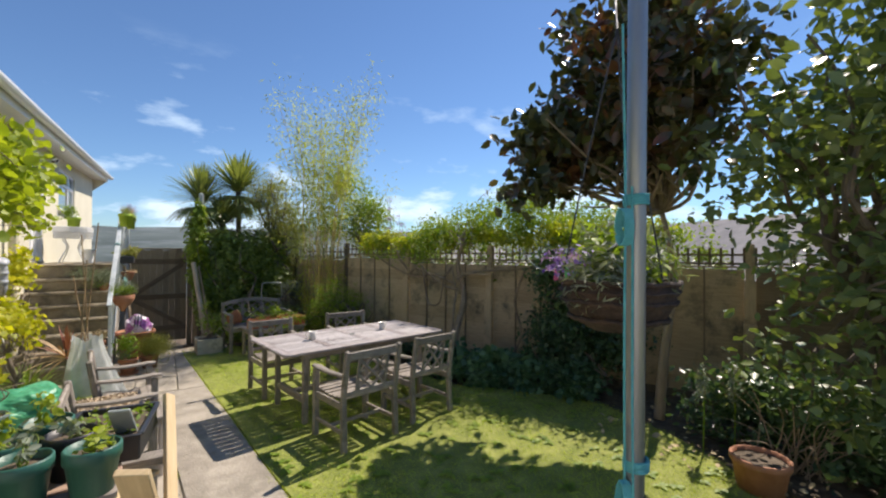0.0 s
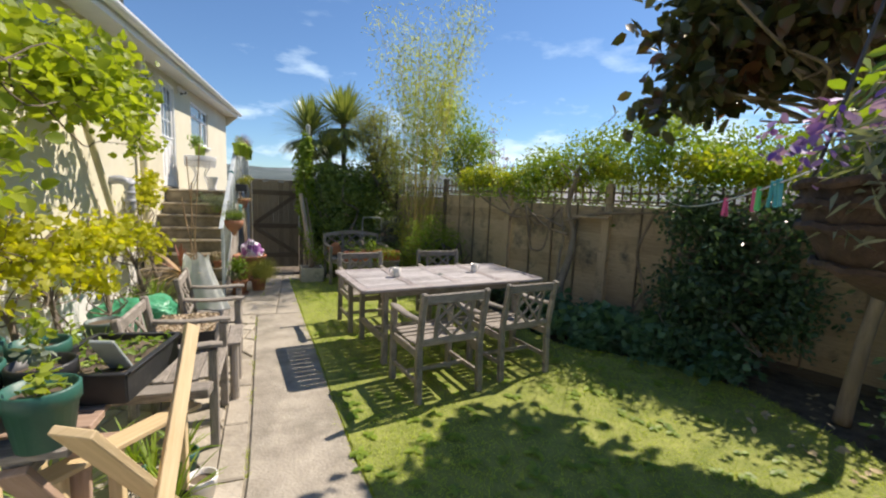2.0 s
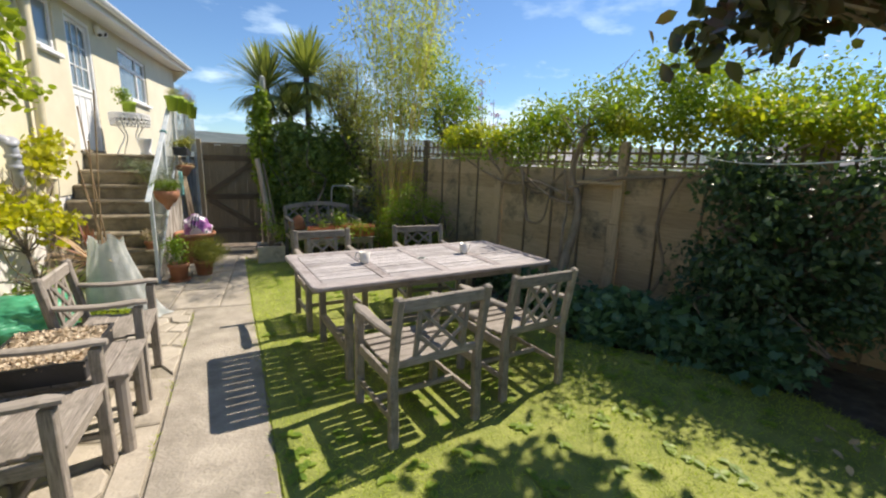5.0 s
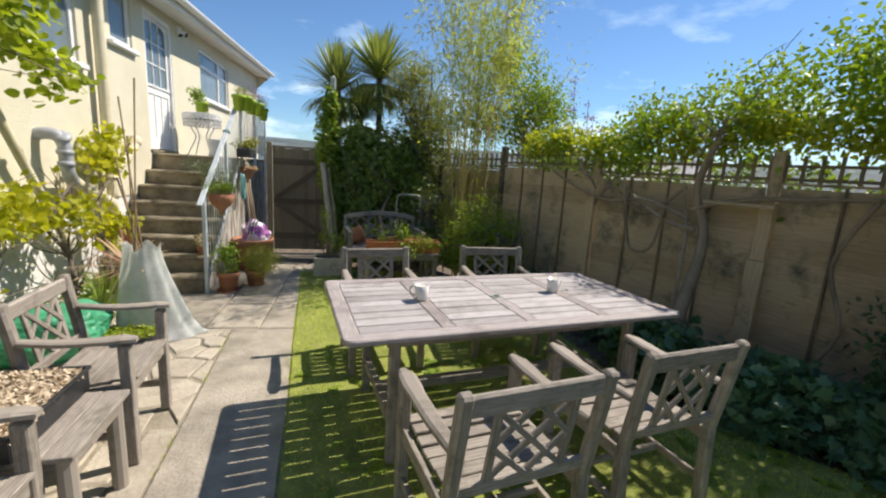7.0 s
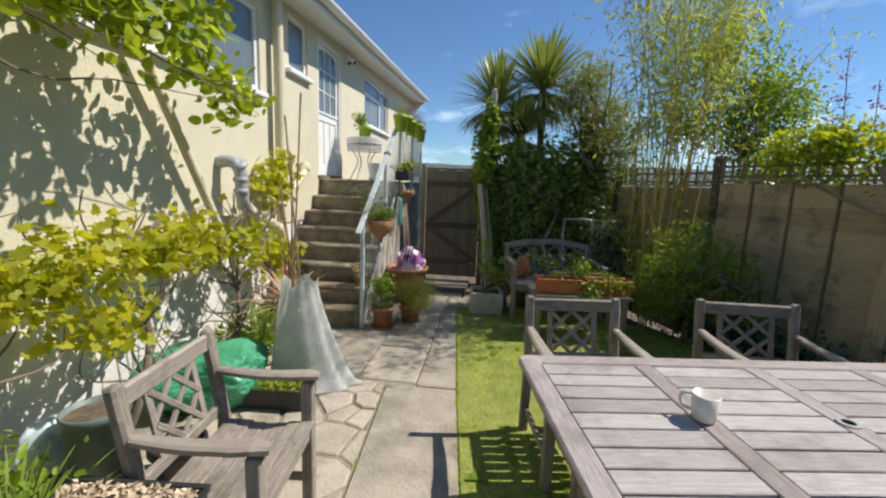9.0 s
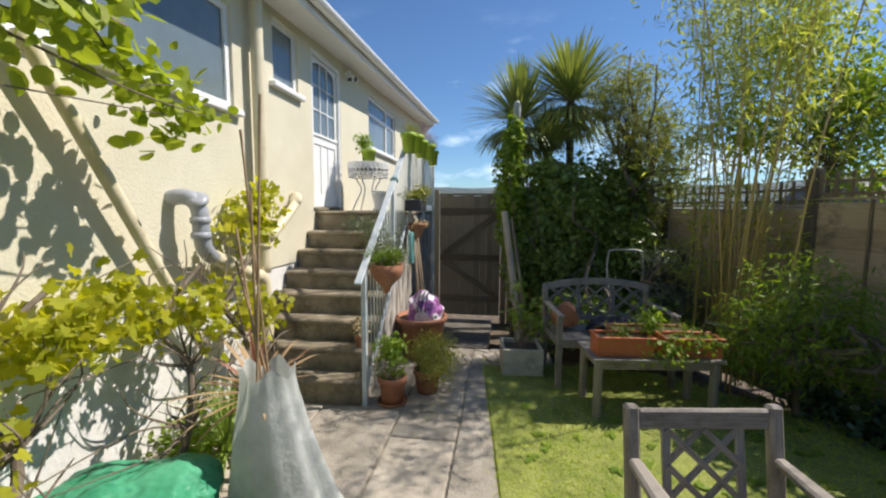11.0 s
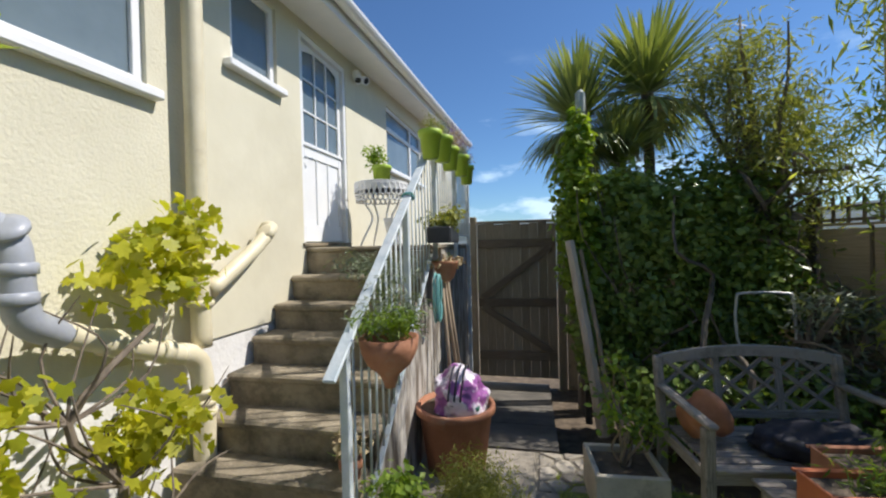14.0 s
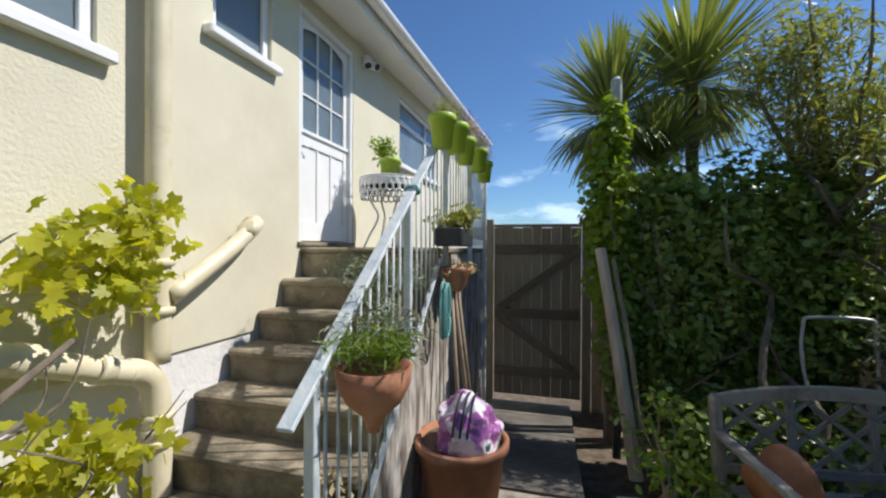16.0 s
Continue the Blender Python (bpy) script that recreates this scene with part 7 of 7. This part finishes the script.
def along(pts, r, h, step=0.35):
    out = []
    for (x0, y0), (x1, y1) in zip(pts, pts[1:]):
        m = max(1, int(math.hypot(x1 - x0, y1 - y0) / step))
        for i in range(m):
            out.append(((x0 + (x1 - x0) * i / m, y0 + (y1 - y0) * i / m, h * 0.6), (r, r, h)))
    return out


border("ground_cover", "dark green ground cover plants in the bed under the fence", along([(3.75, 5.6), (4.0, 4.95), (4.35, 4.4), (4.75, 3.7)], 0.40, 0.24), 9500, 0.085, "lobed", LEAF_COVER, 301)
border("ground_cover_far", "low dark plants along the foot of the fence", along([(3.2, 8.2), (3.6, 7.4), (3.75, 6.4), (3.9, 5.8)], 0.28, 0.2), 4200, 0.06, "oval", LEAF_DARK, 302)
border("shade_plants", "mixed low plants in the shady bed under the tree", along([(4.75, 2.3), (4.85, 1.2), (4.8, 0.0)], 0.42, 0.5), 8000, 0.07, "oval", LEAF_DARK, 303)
border("wall_border", "mixed green border plants at the foot of the white wall", along([(-1.0, 2.0), (-1.0, 4.6), (-0.95, 5.6)], 0.25, 0.28) + along([(-1.05, 7.0), (-0.95, 7.6)], 0.2, 0.2), 5200, 0.06, "oval", LEAF_CLIMB, 304)
border("pink_flowers", "pale pink flowers in the border by the wall", along([(-0.95, 3.2), (-0.95, 4.4)], 0.2, 0.5), 260, 0.045, "oval", PINK_PETAL, 305)
for i, (x, y) in enumerate(((-0.95, 7.05), (-1.05, 7.3), (-0.75, 5.0), (-0.85, 4.4), (-0.4, 3.45), (-0.3, 2.4), (-0.6, 2.5), (-0.8, 2.3))):
    t = thing("strap_leaf_plant", "clump of arching strap leaves by the wall", "plant", (x, y, -0.02))
    spiky(t, (0, 0, 0.02), 90, 0.46, LEAF_CLIMB if i % 2 else LEAF_IVY, 320 + i, 0.03, 0.8, up=0.95)
for i, (x, y) in enumerate(((4.19, 2.30), (4.42, 2.15))):
    t = thing("flower_spike", "pale flower spike of a woodland plant in the shady bed", "plant", (x, y, -0.03))
    bm = bmesh.new()
    tube(bm, [(0, 0, 0), (0.02, 0, 0.4), (0, 0.02, 0.8)], 0.006, 6)
    part("stem", bm, LEAF_CLIMB, t)
    leaf_cloud("florets", [((0, 0.01, 0.62), (0.045, 0.045, 0.2))], 160, 0.035, "oval", LEAF_GREY, t, 340 + i, kind="")

border("outer_hedge", "loose green hedge growing behind the trellis of the fence", [(fence_pt(q, 1.30 + 0.06 * math.sin(q * 3.1), -0.45), (0.34, 0.40, 0.60)) for q in (0.2, 0.8, 1.4, 2.1, 2.8, 3.5, 4.2, 4.9, 5.6, 6.3)], 16000, 0.06, "oval", LEAF_IVY, 306)
for i, (x, y, h) in enumerate(((4.16, 8.21, 2.9), (4.16, 7.86, 2.35), (4.3, 8.05, 2.55), (4.2, 7.55, 2.2))):
    t = thing("tall_flower_spike", "tall thin plant stem with dusky purple flowers behind the fence", "plant", (x, y, -0.03))
    top = Vector((0.10 * math.sin(i * 2.1), 0.08 * math.cos(i * 1.7), h))
    bm = bmesh.new()
    tube(bm, curve_pts([(0, 0, 0), (0.03, -0.02, h * 0.5), top], 5), [0.008 - 0.0005 * k for k in range(11)], 6)
    part("stem", bm, LEAF_DARK, t)
    leaf_cloud("florets", [(tuple(top * k + Vector((0, 0, 0.0))), (0.05 + 0.09 * (1 - k) * 2, 0.05 + 0.09 * (1 - k) * 2, 0.05)) for k in (0.98, 0.92, 0.85, 0.78, 0.70)], 150, 0.035, "oval", PURPLE_PETAL, t, 350 + i, kind="")
    leaf_cloud("leaves", [(tuple(top * k), (0.12, 0.12, 0.10)) for k in (0.82, 0.72, 0.6, 0.45)], 160, 0.06, "thin", LEAF_DARK, t, 360 + i, kind="")

# ---- beyond the garden ----
p = pot("terracotta_pot", "broad dark terracotta pot on the soil under the evergreen shrub", (3.93, 1.80, -0.04), 0.19, 0.28, TERRA)
tw = thing("bare_twigs", "tangle of bare grey twigs over the shady bed", "shrub", (4.5, 1.75, -0.05))
rng_t = np.random.default_rng(9)
for _ in range(26):
    bm = bmesh.new()
    a = rng_t.random() * 6.28
    e = Vector((math.cos(a) * (0.3 + 0.5 * rng_t.random()), math.sin(a) * (0.3 + 0.5 * rng_t.random()), 0.3 + 0.7 * rng_t.random()))
    tube(bm, curve_pts([(0.1 * rng_t.normal(), 0.1 * rng_t.normal(), 0), e * 0.5 + Vector((0, 0, 0.12)), e], 4), [0.007 * (1 - 0.1 * i) for i in range(9)], 5)
    part("twig", bm, BARK_PALE, tw)


def far_trees():
    rng = np.random.default_rng(400)
    bl = []
    for i in range(60):
        a = rng.uniform(0.05 * PI, 0.95 * PI)
        r = rng.uniform(26, 60)
        h = 1.2 + rng.random() * 1.6
        bl.append(((1 + r * math.cos(a), 6 + r * math.sin(a), -0.06 - min(11.0, 0.22 * (r - 14)) + h * 0.8), (1.8 + rng.random() * 2, 1.8 + rng.random() * 2, h)))
    leaf_cloud("far_trees", bl, 16000, 0.7, "simple", LEAF_IVY, None, 401, kind="stuff", label="distant trees on the slope below")


far_trees()


def far_house(x, y, z, rz, sx, sy, h):
    o = thing("neighbour_house", "distant neighbouring house with a grey pitched roof", "house", (x, y, z), rz)
    bm = bmesh.new()
    bx(bm, -sx / 2, sx / 2, -sy / 2, sy / 2, 0, h, 0)
    part("wall", bm, RENDER_WHITE, o)
    bm = bmesh.new()
    a = [bm.verts.new(p) for p in ((-sx / 2 - .3, -sy / 2 - .3, h), (sx / 2 + .3, -sy / 2 - .3, h), (sx / 2 + .3, 0, h + sy * 0.33), (-sx / 2 - .3, 0, h + sy * 0.33), (sx / 2 + .3, sy / 2 + .3, h), (-sx / 2 - .3, sy / 2 + .3, h))]
    bm.faces.new((a[0], a[1], a[2], a[3]))
    bm.faces.new((a[3], a[2], a[4], a[5]))
    bm.faces.new((a[0], a[3], a[5]))
    bm.faces.new((a[1], a[4], a[2]))
    part("roof", bm, SLATE, o)
    for i in (-1, 0, 1):
        bm = bmesh.new()
        bx(bm, i * sx / 3.2 - 0.5, i * sx / 3.2 + 0.5, -sy / 2 - 0.03, -sy / 2 + 0.02, h * 0.45, h * 0.8, 0)
        part("window", bm, GLASS, o)


far_house(12.5, 17.5, -2.9, 25, 9, 7, 3.0)
far_house(16.0, 7.0, -2.6, 70, 9, 7, 3.2)

# ---- clothes line with pegs ----
line = thing("washing_line", "washing line with bright plastic pegs between pole and tree", "washing line")
bm = bmesh.new()
LP0, LP1 = Vector((1.395, 1.276, 1.76)), Vector((4.98, 5.25, 1.80))
tube(bm, [LP0.lerp(LP1, t / 20) - Vector((0, 0, 0.80 * (t / 20) * (1 - t / 20))) for t in range(21)], 0.003, 5)
part("cord", bm, WHITE_PAINT, line)

for i, (f, m3) in enumerate(((0.285, PINK), (0.205, GREENPEG), (0.214, PINK), (0.172, ROPE_CYAN), (0.180, ROPE_CYAN), (0.12, ROPE_CYAN))):
    q = LP0.lerp(LP1, f) - Vector((0, 0, 0.80 * f * (1 - f)))
    pg = thing("clothes_peg", "small bright plastic clothes peg on the washing line", "clothes peg", q, 20 * i, "pegs on the washing line")
    for s2 in (-1, 1):
        bm = bmesh.new()
        beam(bm, (s2 * 0.004, 0, 0.012), (s2 * 0.012, 0, -0.065), 0.011, 0.006, c=0.001)
        part("prong", bm, m3, pg)

# ---- paving, last ----
pave = struct("pavement")
bm = bmesh.new()
bx(bm, -1.42, 1.28, -3.0, 9.26, -0.09, -0.013, 0)
tagged(part("mortar_bed", bm, mat("mortar", (0.20, 0.175, 0.13), (0.36, 0.32, 0.25), 9.0, 0.95, 0.8, 50)), kind="structure")


def path_left(y):
    return float(np.interp(y, [-3, 3.5, 5.5, 6.8], [0.62, 0.47, 0.33, 0.24]))


def path_right(y):
    return float(np.interp(y, [q[1] for q in PATH_R], [q[0] for q in PATH_R]))


for ya, yb in ((-3.0, 0.9), (0.91, 6.68), (6.70, 8.76)):
    ys = np.linspace(ya, yb, 10)
    if ya > 6:
        left = [(0.47, y) for y in ys]
    else:
        left = [(path_left(y), y) for y in ys]
    right = [(path_right(y) - 0.012 + 0.006 * math.sin(y * 14), y) for y in ys]
    stone_piece(left + right[::-1], pave, CONCRETE, 0.002, "concrete_slab")
ys = np.linspace(0.5, 5.25, 9)
for ya, yb in zip(ys, ys[1:]):
    w = 0.16
    stone_piece([(path_left(ya) - w, ya + 0.006), (path_left(ya) - 0.02, ya + 0.006), (path_left(yb) - 0.02, yb - 0.006), (path_left(yb) - w, yb - 0.006)], pave, STONE, -0.002 + 0.004 * random.random(), "edging_slab")
rng_s = np.random.default_rng(77)
seeds = []
for _ in range(4000):
    q = (rng_s.uniform(-0.95, 0.38), rng_s.uniform(2.2, 6.75))
    gap_q = 0.13 + 0.13 * (noise.noise(Vector((q[0] * 3.1, q[1] * 2.3, 5.0))) + 0.5) + 0.05 * rng_s.random()
    if all(math.hypot(q[0] - s[0], (q[1] - s[1]) * 0.8) > gap_q for s in seeds):
        seeds.append(q)
for poly in cells(seeds, [(-0.85, 2.2), (0.40, 2.2), (0.31, 5.5), (0.22, 6.72), (-0.85, 6.72)], 0.024):
    if sum(q[1] for q in poly) / len(poly) < 5.25:
        poly = clip_poly(poly, 1.0, 0.085, 0.16 + 0.085 * 5.2)
    if len(poly) >= 3:
        stone_piece(poly, pave, STONE, -0.006 + 0.010 * random.random())
for i, (x0, x1, y0, y1) in enumerate(((-1.38, -0.62, 6.74, 7.76), (-0.61, 0.0, 6.74, 7.76), (0.01, 0.46, 6.74, 7.4), (0.01, 0.46, 7.41, 8.2), (-0.33, 0.0, 7.77, 8.6), (-0.33, 0.0, 8.61, 9.25), (0.01, 0.46, 8.21, 9.25))):
    stone_piece([(x0, y0), (x1 - 0.008, y0), (x1 - 0.008, y1 - 0.008), (x0, y1 - 0.008)], pave, CONCRETE if i % 2 else STONE, -0.002 + 0.004 * random.random(), "paving_slab")
seeds = []
for _ in range(900):
    q = (rng_s.uniform(0.47, 0.80), rng_s.uniform(8.78, 9.8))
    if all(math.hypot(q[0] - t[0], q[1] - t[1]) > 0.115 for t in seeds):
        seeds.append(q)
for poly in cells(seeds, [(0.475, 8.78), (0.80, 8.78), (0.80, 9.25), (0.475, 9.25)], 0.02):
    stone_piece(poly, pave, STONE, -0.01 + 0.018 * random.random())
# sloping slabs to the gate, with the passage's shade put into their colour
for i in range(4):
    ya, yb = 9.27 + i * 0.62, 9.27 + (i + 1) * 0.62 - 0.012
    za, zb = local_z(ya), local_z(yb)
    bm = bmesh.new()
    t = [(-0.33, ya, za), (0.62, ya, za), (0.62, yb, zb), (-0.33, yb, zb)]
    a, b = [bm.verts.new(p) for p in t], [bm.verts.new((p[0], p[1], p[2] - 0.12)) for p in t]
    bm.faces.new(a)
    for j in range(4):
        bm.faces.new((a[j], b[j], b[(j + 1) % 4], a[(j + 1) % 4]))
    part("concrete_slab", bm, CONCRETE_SHADE, pave)
rng_w = np.random.default_rng(91)
n_w = 2600
yy = rng_w.uniform(0.5, 9.0, n_w)
side = rng_w.random(n_w)
xx = np.where(side < 0.6, np.interp(yy, [q[1] for q in PATH_R], [q[0] for q in PATH_R]) - 0.012 * rng_w.random(n_w), np.interp(yy, [-3, 3.5, 5.5, 6.8, 9], [0.62, 0.47, 0.33, 0.24, 0.24]) - 0.01 + 0.008 * rng_w.normal(size=n_w))
keep = (side < 0.6) | (np.sin(yy * 9) + np.sin(yy * 4.3) > 0.5)
pos_w = np.stack([xx, yy, np.full(n_w, -0.01)], 1)[keep]
v, f = place_leaves(pos_w, rng_w.normal(size=pos_w.shape) * (1, 1, 0.1), 0.02 + 0.03 * rng_w.random(len(pos_w)), "blade", rng_w, rng_w.normal(size=pos_w.shape) * 0.6 + (0, 0, 1))
mesh_np("joint_weeds", v, f, GRASS, None, "stuff", "thin weeds growing from the joints of the path")
for o in pave.children:
    o["kind"] = "structure"
